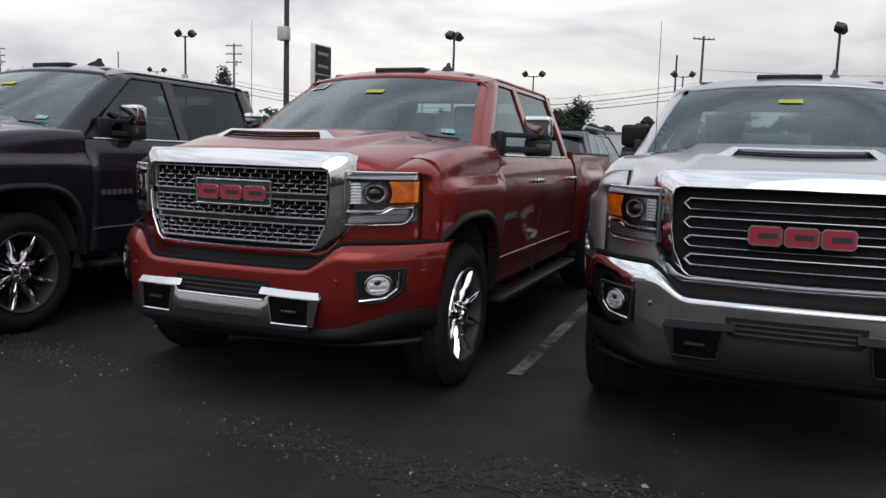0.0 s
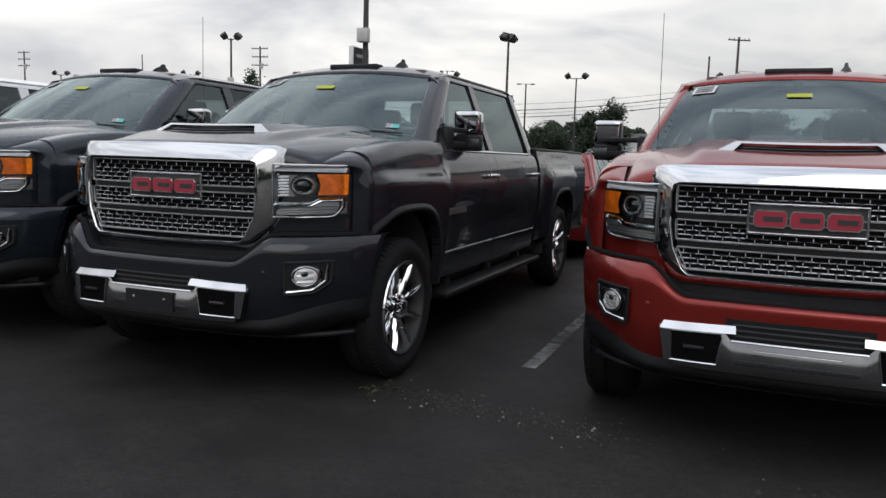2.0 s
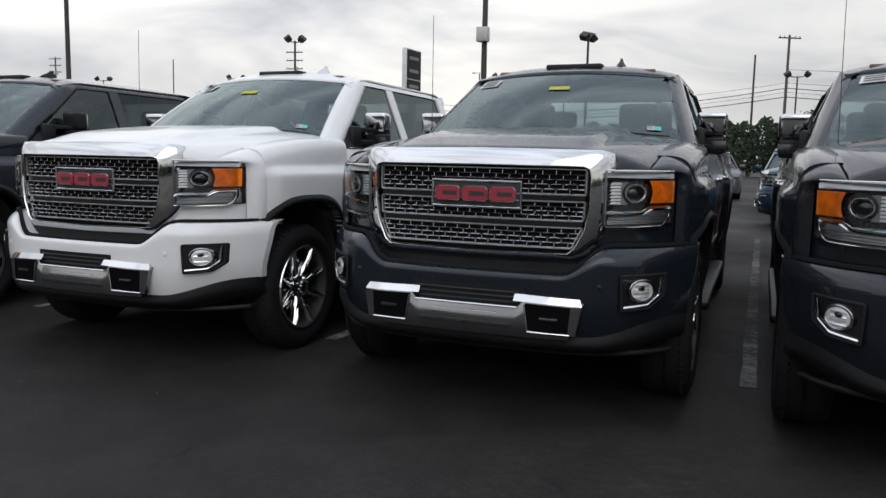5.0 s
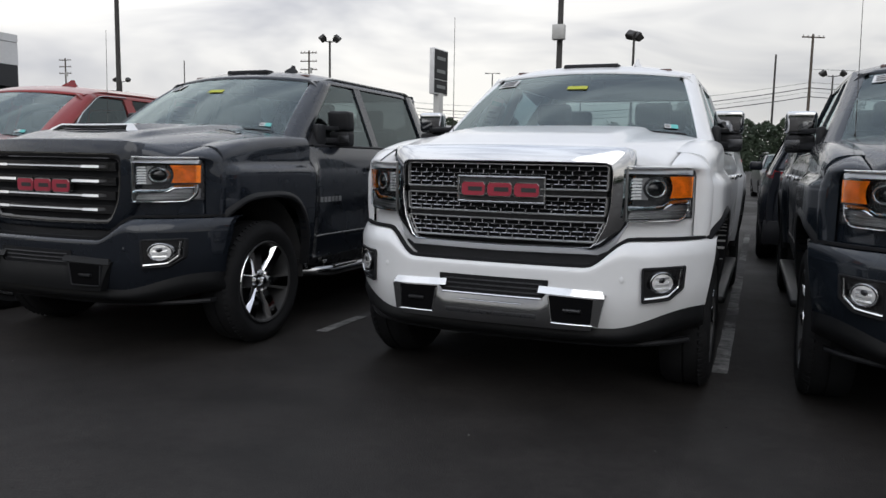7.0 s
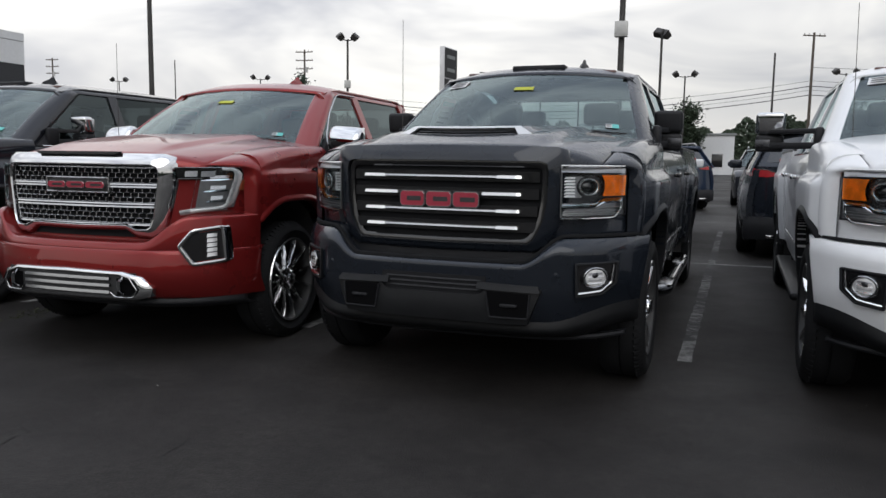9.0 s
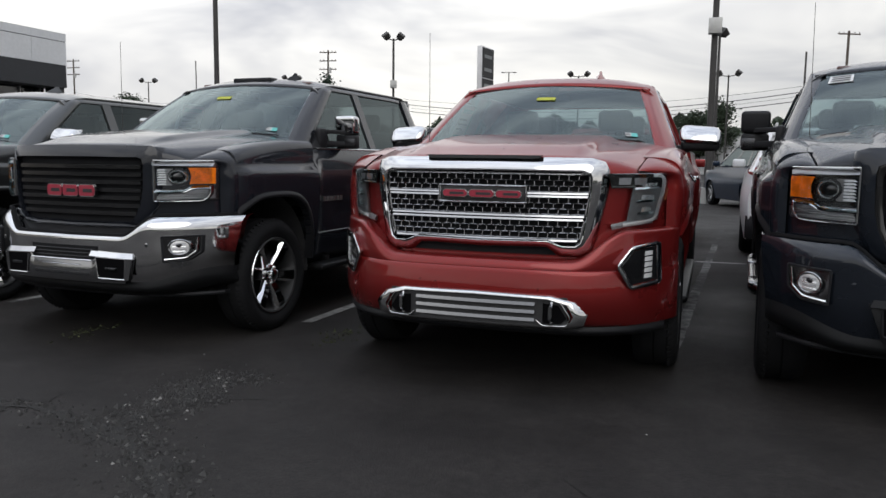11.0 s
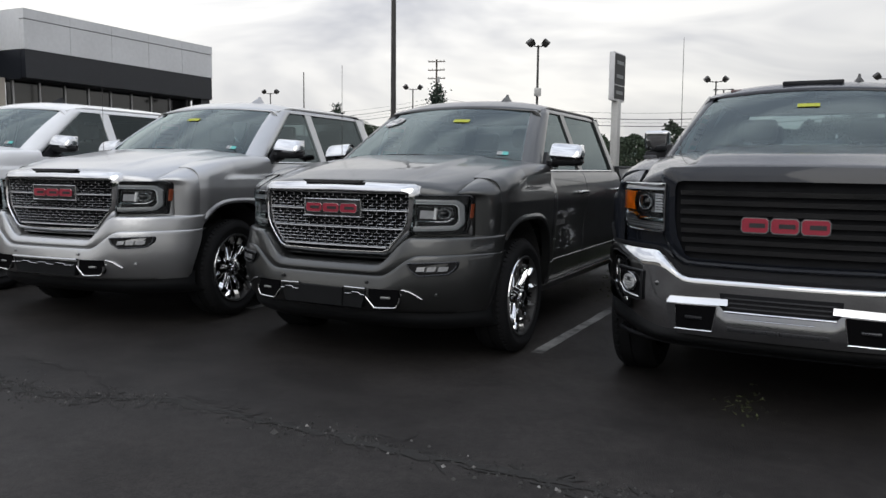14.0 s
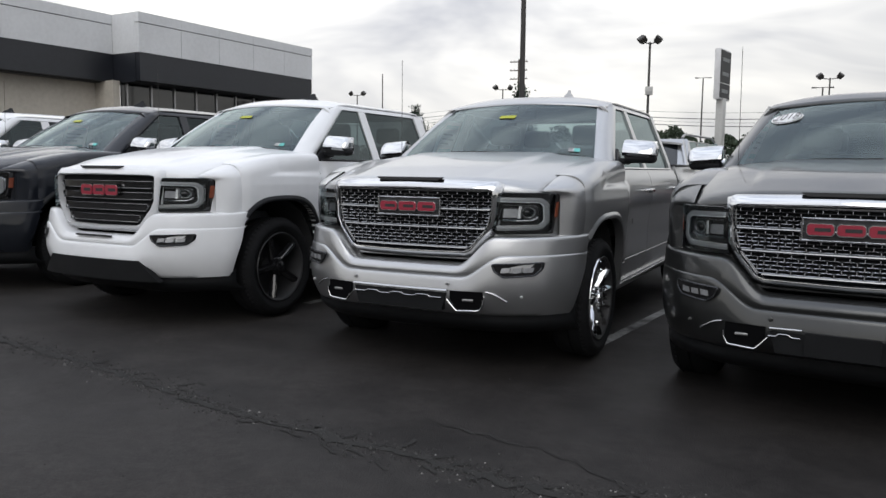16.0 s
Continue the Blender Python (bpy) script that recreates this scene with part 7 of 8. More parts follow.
pickup(-0.81, -0.013, -2.4, "dark slate", HD, "dark slate heavy-duty pickup with chrome mesh grille and plain hood", "mesh", "body", False, dict(reach=(-0.045, -0.10)))
pickup(-3.312, 0.017, -3.0, "white", HD, "white heavy-duty pickup with chrome mesh grille and plain hood", "mesh", "body", False, dict(fin=PAINT["white"], reach=(0.14, -0.09)))
pickup(-6.187, -0.133, -2.6, "graphite", HD, "graphite heavy-duty pickup with four chrome grille blades and hood scoop", "bars", "body", True, dict(mirror=BLACK_PLASTIC, handle=GLOSS_BLACK, strip=BLACK_PLASTIC, wheel="six", tube_step=True, reach=(0.0, -0.10)))
pickup(-8.66, -0.05, -0.4, "red", NEXT, "copper-red half-ton pickup with tall chrome mesh grille", trim=dict(wheel="web", wheel_metal=FINE_WHEEL, fin=PAINT["red"], arch=PAINT["red"]), white_tag=False)
pickup(-11.53, -0.02, -2.8, "black", HD, "black heavy-duty pickup with black grille and chrome bumper", "black", "chrome", False, dict(wheel="six", reach=(0.0, -0.045)), white_tag=False)
pickup(-14.263, -0.06, -1.7, "bronze grey", LIGHT, "bronze-grey half-ton pickup with chrome mesh grille and year sticker", trim=dict(wheel="twelve", dark_back=True, arch=PAINT["bronze grey"], fin=PAINT["bronze grey"]), year=True, tag_k=0.22, white_tag=False)
pickup(-16.75, -0.20, 3.0, "silver", LIGHT, "silver half-ton pickup with chrome mesh grille", trim=dict(wheel="twelve", arch=PAINT["silver"], fin=PAINT["silver"]), white_tag=False)
pickup(-19.44, -0.44, 1.4, "white", LIGHT, "white half-ton pickup with black grille and black wheels", "black", trim=dict(wheel="five", wheel_metal=GLOSS_BLACK, handle=PAINT["white"], strip=BLACK_PLASTIC), white_tag=False)
pickup(-22.10, -0.40, 0.5, "black", LIGHT, "black half-ton pickup with chrome wheels", trim=dict(wheel="twelve"), white_tag=False)
pickup(-24.9, -0.35, -1.0, "white", LIGHT, "white half-ton pickup with plain hood", "black", trim=dict(handle=PAINT["white"]), white_tag=False)

# ---------------------------------------------------------------- cars of the rows behind
SUV = dict(l=4.75, w=0.96, belt=1.18, roof=1.77, hood=1.10, axle=(0.92, 3.75), r=0.36, ws=(1.18, 1.95), rear=(4.15, 4.68), clear=0.24)
SEDAN = dict(l=4.85, w=0.92, belt=0.93, roof=1.45, hood=0.88, axle=(0.95, 3.75), r=0.335, ws=(1.35, 2.15), rear=(3.60, 4.35), clear=0.20)


def car(x, y, turn, color, s, label, category, group, rack=True):
    """A passenger car with its nose at y = 0 of its own axes and its tail behind."""
    p = PAINT[color]
    top = empty("suv" if s is SUV else "sedan", pose(x, y, ground_z(x), 0, 0, turn), label, category, group)
    L, W = s["l"], s["w"]

    def half(yy, z):
        w = W - 0.16 * (max(0, 0.8 - yy) / 0.8) ** 2.4 - 0.15 * (max(0, yy - L + 0.8) / 0.8) ** 2.4
        return w - 0.05 * smooth01(s["belt"] - 0.25, s["belt"], z) - 0.05 * (1 - smooth01(s["clear"], 0.55, z)) + 0.02 * math.sin(max(0, min(1, (z - 0.5) / 0.45)) * math.pi)

    def deck(yy):
        if yy < s["ws"][0]:
            return s["hood"] - 0.20 * (max(0, 0.55 - yy) / 0.55) ** 2
        if s is SEDAN and yy > s["rear"][1]:
            return 1.0 - 0.05 * (yy - s["rear"][1])
        return s["belt"] + 0.05 * (yy / L)

    def low(yy):
        z = s["clear"] + 0.05 * (max(0, 0.3 - yy) / 0.3) + 0.10 * smooth01(L - 0.4, L, yy)
        for a in s["axle"]:
            d = abs(yy - a) / (s["r"] + 0.055)
            if d < 1:
                z = max(z, s["r"] + (s["r"] + 0.06) * math.sqrt(1 - d * d))
        return z
    def gate_y(xx, z):
        """The tailgate's rear face, rounded at its corners."""
        return L + 0.03 - 0.17 * (abs(xx) / (W - 0.12)) ** 3.4 - 0.05 * (z - 0.36) / (s["belt"] - 0.30)
    for mirror in (False, True):
        def skin(u, v):
            yy = 0.02 + (L - 0.13) * u
            a, b = low(yy), deck(yy) - 0.03
            z = a + (b - a) * v
            return half(yy, z), yy, z
        bm = sheet(new_bm(), skin, 80, 12, (-0.08, 0, 0))
        part("body_side", mirrored(bm) if mirror else bm, p, top, sharp=50)
        for a in s["axle"]:
            wheel(top, (-1 if mirror else 1) * (W - 0.13), a, s["r"], "five", s["r"], s["r"] * 0.68, SATIN, a)
        lip = sheet(new_bm(), lambda u, v: (W - 0.09, 0.3 + (L - 0.6) * u, s["clear"] - 0.02 + 0.10 * v), 10, 2, (-0.05, 0, 0))
        part("sill", mirrored(lip) if mirror else lip, BLACK_PLASTIC, top)
        # side glass and frame
        def gx(z):
            return float(np.interp(z, [s["belt"], s["roof"]], [W - 0.085, 0.60 if s is SUV else 0.56]))
        g0, g1 = s["ws"], s["rear"]
        def pane(u, v):
            z = s["belt"] + 0.03 + (s["roof"] - 0.09 - s["belt"]) * v
            a = g0[0] + 0.22 + (g0[1] - g0[0]) * v
            b = g1[1] - 0.12 - (g1[1] - g1[0]) * v
            return gx(z), a + (b - a) * u, z
        bm = sheet(new_bm(), pane, 16, 6)
        part("side_glass", mirrored(bm) if mirror else bm, TINTED, top, "dark glass")
        for q in (0.36, 0.70):
            bm = sheet(new_bm(), lambda u, v, q=q: tuple(c + d for c, d in zip(pane(q + 0.03 * u, v), (0.006, 0, 0))), 1, 6, (-0.02, 0, 0))
            part("door_post", mirrored(bm) if mirror else bm, GLOSS_BLACK, top)
        def fr_pillar(u, v):
            z = s["belt"] - 0.02 + (s["roof"] - s["belt"] - 0.02) * v
            return gx(z) + 0.012 - 0.03 * (1 - u), g0[0] + 0.02 + (g0[1] - g0[0]) * v + 0.20 * u, z
        bm = sheet(new_bm(), fr_pillar, 3, 8, (-0.03, 0, 0))
        part("front_pillar", mirrored(bm) if mirror else bm, p, top)
        def rr_pillar(u, v):
            z = s["belt"] - 0.02 + (s["roof"] - s["belt"] - 0.02) * v
            return gx(z) + 0.012 - 0.03 * u, g1[1] - (g1[1] - g1[0]) * v - 0.24 * (1 - u) + 0.02, z
        bm = sheet(new_bm(), rr_pillar, 3, 8, (-0.03, 0, 0))
        part("rear_pillar", mirrored(bm) if mirror else bm, p, top)
        mr = new_bm()
        box(mr, W - 0.03, W + 0.17, g0[0] + 0.38, g0[0] + 0.50, s["belt"] + 0.02, s["belt"] + 0.16, 0.03, 3)
        part("side_mirror", mirrored(mr) if mirror else mr, p, top)
        if rack and s is SUV:
            rk = new_bm()
            tube(rk, [(0.56, g0[1] + 0.15, s["roof"] + 0.0), (0.55, g0[1] + 0.3, s["roof"] + 0.055), (0.55, g1[0] - 0.3, s["roof"] + 0.055), (0.56, g1[0] - 0.1, s["roof"] + 0.0)], 0.018, 8)
            part("roof_rail", mirrored(rk) if mirror else rk, SATIN, top)
        tl = new_bm()
        def tail(u, v):
            xx = 0.44 + (W - 0.56) * u
            z = s["belt"] + (-0.05 if s is SUV else -0.16) + (0.02 + 0.075 * smooth01(0.0, 0.6, u)) * (v - 0.5) + 0.03 * u
            return xx, gate_y(xx, z) + 0.012, z
        sheet(tl, tail, 8, 3, (0, -0.04, 0))
        part("tail_lamp", mirrored(tl) if mirror else tl, TAIL_RED, top, "red lamp")
        wl = sheet(new_bm(), lambda u, v: (half(L - 0.12 - 0.26 * u, s["belt"] - 0.05) + 0.006, L - 0.12 - 0.26 * u, s["belt"] + (-0.075 if s is SUV else -0.185) + 0.03 * u + (0.11 - 0.05 * u) * v), 6, 3, (-0.03, 0, 0))
        part("tail_lamp", mirrored(wl) if mirror else wl, TAIL_RED, top, "red lamp")
        ts = sheet(new_bm(), lambda u, v: (lambda q: (q[0], q[1] + 0.008, q[2] + 0.012 * v))(tail(u * 0.75, 1.0)), 6, 1, (0, -0.03, 0))
        part("tail_strip", mirrored(ts) if mirror else ts, SOFT_CHROME, top)
        hl = new_bm()
        sheet(hl, lambda u, v: (0.48 + 0.38 * u, 0.03 + 0.26 * u ** 2.2, 0.66 + 0.12 * v + 0.05 * u), 8, 3, (0, 0.05, 0))
        part("head_lamp", mirrored(hl) if mirror else hl, LAMP_WHITE, top)

    def bonnet(u, v):
        yy = 0.02 + (s["ws"][0] + 0.12 - 0.02) * v
        xx = (2 * u - 1) * (half(yy, deck(yy)) - 0.0)
        return xx, yy, deck(yy) - 0.03 + 0.035 * (1 - abs(2 * u - 1) ** 3)
    part("hood", sheet(new_bm(), bonnet, 20, 12, (0, 0, -0.03)), p, top, sharp=60)
    part("front_bumper", sheet(new_bm(), lambda u, v: ((2 * u - 1) * 0.80, -0.06 + 0.14 * abs(2 * u - 1) ** 3 - 0.03 * math.sin(math.pi * v), 0.26 + 0.55 * v), 20, 8, (0, 0.10, 0)), p, top)
    part("grille", sheet(new_bm(), lambda u, v: ((2 * u - 1) * 0.46, -0.105 + 0.03 * abs(2 * u - 1) ** 3, 0.48 + 0.24 * v), 12, 4, (0, 0.05, 0)), GRILLE_BLACK, top)
    part("windscreen", sheet(new_bm(), lambda u, v: ((2 * u - 1) * (W - 0.10 - 0.25 * v), s["ws"][0] + 0.02 + (s["ws"][1] - s["ws"][0]) * v + 0.10 * (2 * u - 1) ** 2, deck(s["ws"][0]) + (s["roof"] - 0.03 - deck(s["ws"][0])) * v), 14, 8), GLASS, top)
    def hatch(u, v, grow, out):
        return (2 * u - 1) * (W - 0.12 - 0.2 * v) * grow, s["rear"][1] + out - (s["rear"][1] - s["rear"][0]) * v - 0.10 * (2 * u - 1) ** 2 * grow, s["belt"] + 0.03 + (s["roof"] - 0.05 - s["belt"]) * v
    part("hatch_frame", sheet(new_bm(), lambda u, v: hatch(u, v, 1.0, 0.0), 14, 8), p, top)
    part("rear_glass", sheet(new_bm(), lambda u, v: hatch(u, 0.16 + 0.68 * v, 0.84, 0.012), 14, 8), BLACK_GLASS, top, "dark glass")
    part("roof", sheet(new_bm(), lambda u, v: ((2 * u - 1) * (0.62 if s is SUV else 0.58), s["ws"][1] - 0.02 + (s["rear"][0] + (0.12 if s is SUV else 0.02) - s["ws"][1]) * v, s["roof"] - 0.045 * abs(2 * u - 1) ** 3 - 0.05 * (2 * v - 1) ** 4), 14, 14, (0, 0, -0.03)), p, top, sharp=60)

    def back(u, v):
        xx = (2 * u - 1) * (W - 0.12)
        z = 0.36 + (s["belt"] + 0.06 - 0.36) * v
        return xx, gate_y(xx, z), z
    part("tailgate", sheet(new_bm(), back, 20, 10, (0, -0.10, 0)), p, top)
    part("rear_bumper", sheet(new_bm(), lambda u, v: ((2 * u - 1) * (W - 0.06), L + 0.06 - 0.22 * abs(2 * u - 1) ** 4 + 0.03 * math.sin(math.pi * v), 0.27 + 0.30 * v), 20, 6, (0, -0.12, 0)), BLACK_PLASTIC if s is SUV else p, top)
    part("tail_strip", sheet(new_bm(), lambda u, v: ((2 * u - 1) * 0.42, L + 0.022 - 0.05 * 0.8, s["belt"] + 0.005 + 0.025 * v), 8, 1, (0, -0.02, 0)), CHROME, top)
    for k in (-1, 1):
        ex = new_bm()
        box(ex, k * 0.45, k * 0.62, L + 0.02, L + 0.085, 0.30, 0.345, 0.008)
        part("exhaust_trim", ex, CHROME, top)
    if s is SEDAN:
        part("boot_lid", sheet(new_bm(), lambda u, v: ((2 * u - 1) * (W - 0.10), s["rear"][1] - 0.05 + (L - s["rear"][1] + 0.03) * v, 1.01 - 0.03 * abs(2 * u - 1) ** 2 - 0.04 * v * v), 14, 6, (0, 0, -0.03)), p, top)
    inside = new_bm()
    box(inside, -0.62, 0.62, 0.35, L - 0.35, 0.26, 0.62, 0.04)
    for sx in (-0.36, 0.36):
        for sy in (2.35, 3.2):
            box(inside, sx - 0.22, sx + 0.22, sy, sy + 0.12, 0.6, s["roof"] - 0.30, 0.04)
    part("cabin", inside, INTERIOR, top)
    if s is SUV:
        plate = new_bm()
        box(plate, -0.15, 0.15, L + 0.0, L + 0.025, 0.70, 0.80, 0.004)
        part("plate_panel", plate, GREY_METAL, top)
    return top


ROW2, ROW3 = "cars parked in the second row", "cars parked across the aisle"
# nose away, tail towards the trucks
for cx, cy, turn, col, kind, label in (
    (7.75, 11.35, 177.5, "graphite", SUV, "dark grey suv with roof rails and red tail lamps"),
    (2.30, 11.2, 177.0, "copper red", SEDAN, "copper-red sedan with glossy tail lamps"),
    (5.12, 11.4, 177.0, "grey", SUV, "grey suv with dark rear glass"),
    (-3.20, 11.5, 177.5, "graphite", SUV, "dark grey suv with slim red tail lamps"),
    (-5.88, 11.3, 177.5, "white", SUV, "white suv with roof rails"),
    (-8.58, 11.3, 177.5, "red", SUV, "deep red suv with slim tail lamps"),
    (-11.45, 11.4, 177.5, "graphite", SUV, "dark grey suv with roof rails"),
    (-17.15, 11.4, 177.0, "silver", SUV, "silver suv with curved roof"),
    (-0.6, 11.3, 177.5, "black", SUV, "black suv with dark glass"),
    (-20.1, 11.4, 177.0, "grey", SUV, "grey suv with roof rails"),
):
    car(cx, cy, turn, col, kind, label, "suv" if kind is SUV else "sedan", ROW2, rack=kind is SUV)
# across the aisle
for cx, cy, turn, col, kind, label in (
    (2.35, 18.9, -2.0, "deep blue", SUV, "deep blue suv facing the aisle"),
    (7.9, 19.5, -5.0, "silver", SEDAN, "silver sedan facing the aisle"),
    (-3.0, 20.2, -4.0, "black", SUV, "black suv facing the aisle"),
    (-6.75, 22.0, 198.0, "navy", SUV, "navy suv with red tail lamps"),
    (-14.05, 15.95, -90.0, "navy", SUV, "navy suv parked side on"),
    (-16.6, 18.7, -90.0, "maroon", SUV, "dark maroon suv parked side on behind a navy suv"),
    (-15.5, 22.5, -4.0, "silver", SEDAN, "silver sedan facing the aisle"),
    (-20.0, 21.5, -4.0, "graphite", SUV, "dark suv facing the aisle"),
    (12.0, 20.5, -4.0, "graphite", SEDAN, "dark sedan facing the aisle"),
    (0.2, 27.0, 3.0, "grey", SUV, "grey suv with roof rails"),
    (-13.0, 27.0, 3.0, "white", SUV, "white suv far across the lot"),
):
    car(cx, cy, turn, col, kind, label, "suv" if kind is SUV else "sedan", ROW3, rack=kind is SUV)
pickup(1.35, 14.7, -90.0, "deep blue", dict(LIGHT, tail=5.3), "deep blue pickup parked side on across the aisle", group=ROW3, front_tag=False, white_tag=False, teal=False, trim=dict(wheel="five", wheel_metal=SATIN))

# ---------------------------------------------------------------- poles, wires, sign


def light_pole(x, y, height, heads, label, radius=0.075, turn=0.0, box_at=None, group="lot light poles", arm=0.42):
    pole = empty("light_pole", pose(x, y, ground_z(x), 0, 0, turn), label, "light pole", group)
    part("shaft", tube(new_bm(), [(0, 0, 0), (0, 0, height * 0.5), (0, 0, height)], radius, 12, radius * 0.72), POLE_METAL, pole)
    part("foot", tube(new_bm(), [(0, 0, 0), (0, 0, 0.5)], radius * 2.6, 14), GREY_METAL, pole)
    if heads:
        bar = new_bm()
        tube(bar, [(-arm, 0, height - 0.02), (0, 0, height - 0.10), (arm, 0, height - 0.02)], 0.035, 8)
        part("crossarm", bar, POLE_METAL, pole)
        for sg in (-1, 1):
            hd = new_bm()
            m = Matrix.Translation((sg * (arm + 0.10), 0, height + 0.12)) @ Matrix.Rotation(radians(sg * 38), 4, "Y") @ Matrix.Rotation(radians(20), 4, "X")
            vs = [hd.verts.new(m @ Vector((a * w, b * w, c))) for c, w in ((-0.20, 0.13), (-0.12, 0.20), (0.16, 0.23), (0.22, 0.19)) for a, b in ((-1, -1), (1, -1), (1, 1), (-1, 1))]
            for r in range(3):
                for k in range(4):
                    hd.faces.new((vs[4 * r + k], vs[4 * r + (k + 1) % 4], vs[4 * r + 4 + (k + 1) % 4], vs[4 * r + 4 + k]))
            hd.faces.new(vs[0:4][::-1])
            hd.faces.new(vs[12:16])
            part("flood_lamp", hd, POLE_METAL, pole)
    if box_at:
        bx = new_bm()
        box(bx, -0.20, 0.20, -0.34, -0.06, box_at - 0.24, box_at + 0.24, 0.02)
        part("control_box", bx, GREY_METAL, pole, "grey metal box")
    return pole


light_pole(-7.45, 21.6, 9.4, True, "tall dark light pole with a grey box", 0.115, 0, 5.50)
light_pole(-26.0, 21.9, 10.2, True, "tall dark light pole", 0.115)
light_pole(-7.15, 40.8, 8.25, True, "dark light pole with twin flood lamps", 0.09, 60, arm=0.22)
light_pole(-26.6, 41.4, 8.75, True, "dark light pole with twin flood lamps", 0.09, 25, 5.9, arm=0.34)
light_pole(13.65, 41.0, 8.4, True, "dark light pole with twin flood lamps", 0.09, 70, arm=0.2)
light_pole(-6.2, 59.8, 8.1, True, "light pole with two splayed lamps", 0.08, 0, arm=0.6)
light_pole(-18.3, 63.0, 8.6, True, "light pole with two splayed lamps", 0.08, 10, arm=0.6)
light_pole(5.6, 62.5, 8.4, True, "light pole with two splayed lamps", 0.08, 5, arm=0.6)
light_pole(-65.7, 65.5, 9.3, True, "light pole with two splayed lamps", 0.08, 20, arm=0.6)
light_pole(-47.0, 64.0, 9.0, True, "light pole with two splayed lamps", 0.08, 30, arm=0.6)
light_pole(3.77, 103.7, 15.5, False, "tall thin grey pole", 0.16)
light_pole(-96.5, 115.2, 18.6, False, "tall thin grey pole", 0.13)


def street_light(x, y, height, turn, label="slim grey street light with a short flat crossbar"):
    pole = empty("street_light", pose(x, y, 0, 0, 0, turn), label, "street light", "street lights")
    part("shaft", tube(new_bm(), [(0, 0, 0), (0, 0, height)], 0.17, 10, 0.10), POLE_METAL, pole)
    bar = new_bm()
    box(bar, -1.1, 1.1, -0.05, 0.05, height - 0.05, height + 0.03)
    part("crossbar", bar, POLE_METAL, pole)
    for sg in (-1, 1):
        lamp = new_bm()
        box(lamp, sg * 0.75, sg * 1.35, -0.16, 0.16, height - 0.10, height + 0.06, 0.03)
        part("lamp_head", lamp, POLE_METAL, pole)


street_light(-41.8, 131.3, 17.1, 12)
street_light(24.4, 143.4, 16.5, 5)
street_light(-22.0, 110.0, 12.6, 8)


def utility_pole(x, y, height, turn, arms=2, label="weathered wooden utility pole with crossarms"):
    pole = empty("utility_pole", pose(x, y, 0, 0, 0, turn), label, "utility pole", "utility poles")
    part("shaft", tube(new_bm(), [(0, 0, 0), (0, 0, height / 2), (0, 0, height)], 0.20, 12, 0.13), WOOD_POLE, pole)
    for k in range(arms):
        z = height - 0.35 - 1.25 * k
        b = new_bm()
        box(b, -1.35, 1.35, -0.14, -0.02, z - 0.07, z + 0.07, 0.01)
        a = part("crossarm", b, WOOD_POLE, pole)
        for q in (-1.2, -0.65, 0.65, 1.2):
            ins = new_bm()
            tube(ins, [(q, -0.08, z + 0.06), (q, -0.08, z + 0.16), (q, -0.08, z + 0.24)], 0.05, 8, 0.07)
            part("insulator", ins, GREY_METAL, a)
    can = new_bm()
    tube(can, [(0.32, -0.1, height - 3.4), (0.32, -0.1, height - 2.6)], 0.22, 12)
    if arms > 2:
        part("transformer", can, GREY_METAL, pole)
    else:
        can.free()
    return pole


utility_pole(6.97, 93.8, 16.3, 25, 1)
utility_pole(-62.4, 101.4, 17.6, 8, 3)
utility_pole(-121.6, 112.0, 19.4, 5, 3)
utility_pole(55.0, 97.0, 15.6, 10, 1)


def cable(a, b, sag, r=0.028, label="black overhead cable strung between poles"):
    pts = [tuple(Vector(a).lerp(Vector(b), k / 24) - Vector((0, 0, sag * 4 * (k / 24) * (1 - k / 24)))) for k in range(25)]
    return tagged(part("overhead_cable", tube(new_bm(), pts, r, 5), CABLE), label, "cable", "overhead cables")


for za, zb, sag, r in ((10.3, 10.6, 3.0, 0.045), (9.3, 9.6, 2.9, 0.045), (10.9, 11.2, 2.8, 0.020), (9.85, 10.1, 3.0, 0.018)):
    cable((6.97, 93.7, za), (55.0, 96.9, zb), sag * 0.4, r)
    cable((-62.4, 101.3, za + 1.0), (6.97, 93.7, za), sag, r)
    cable((-121.6, 111.9, za + 2.4), (-62.4, 101.3, za + 1.0), sag * 0.8, r * 0.8)
cable((6.97, 93.7, 12.4), (55.0, 96.9, 12.9), 0.9, 0.022)


def dealer_sign():
    sign = empty("dealer_sign", pose(-25.75, 59.7, 0, 0, 0, -7), "tall white and dark roadside sign on a steel post", "sign")
    post = new_bm()
    box(post, -0.28, 0.28, -0.40, 0.40, 0.0, 7.1, 0.03)
    part("post", post, GREY_METAL, sign)
    cab = new_bm()
    box(cab, -0.22, 0.22, -1.35, 1.35, 6.95, 10.85, 0.06)
    cabinet = part("cabinet", cab, SIGN_SILVER, sign, "light silver sign box")
    for sg in (-1, 1):
        for z0, z1, mat in ((8.26, 10.74, SIGN_DARK), (7.08, 8.18, SIGN_DARK)):
            f = new_bm()
            box(f, sg * 0.22, sg * 0.245, -1.24, 1.24, z0, z1)
            panel = part("sign_face", f, mat, cabinet)
            n = 2 if z1 > 9 else 1
            for k in range(n):
                b = new_bm()
                zc = (z0 + z1) / 2 + (0.55 * (1 - 2 * k) if n > 1 else 0)
                box(b, sg * 0.245, sg * 0.26, -0.8, 0.8, zc - 0.14, zc + 0.14)
                part("letter_bar", b, ROOF_GREY, panel)


dealer_sign()

# ---------------------------------------------------------------- buildings


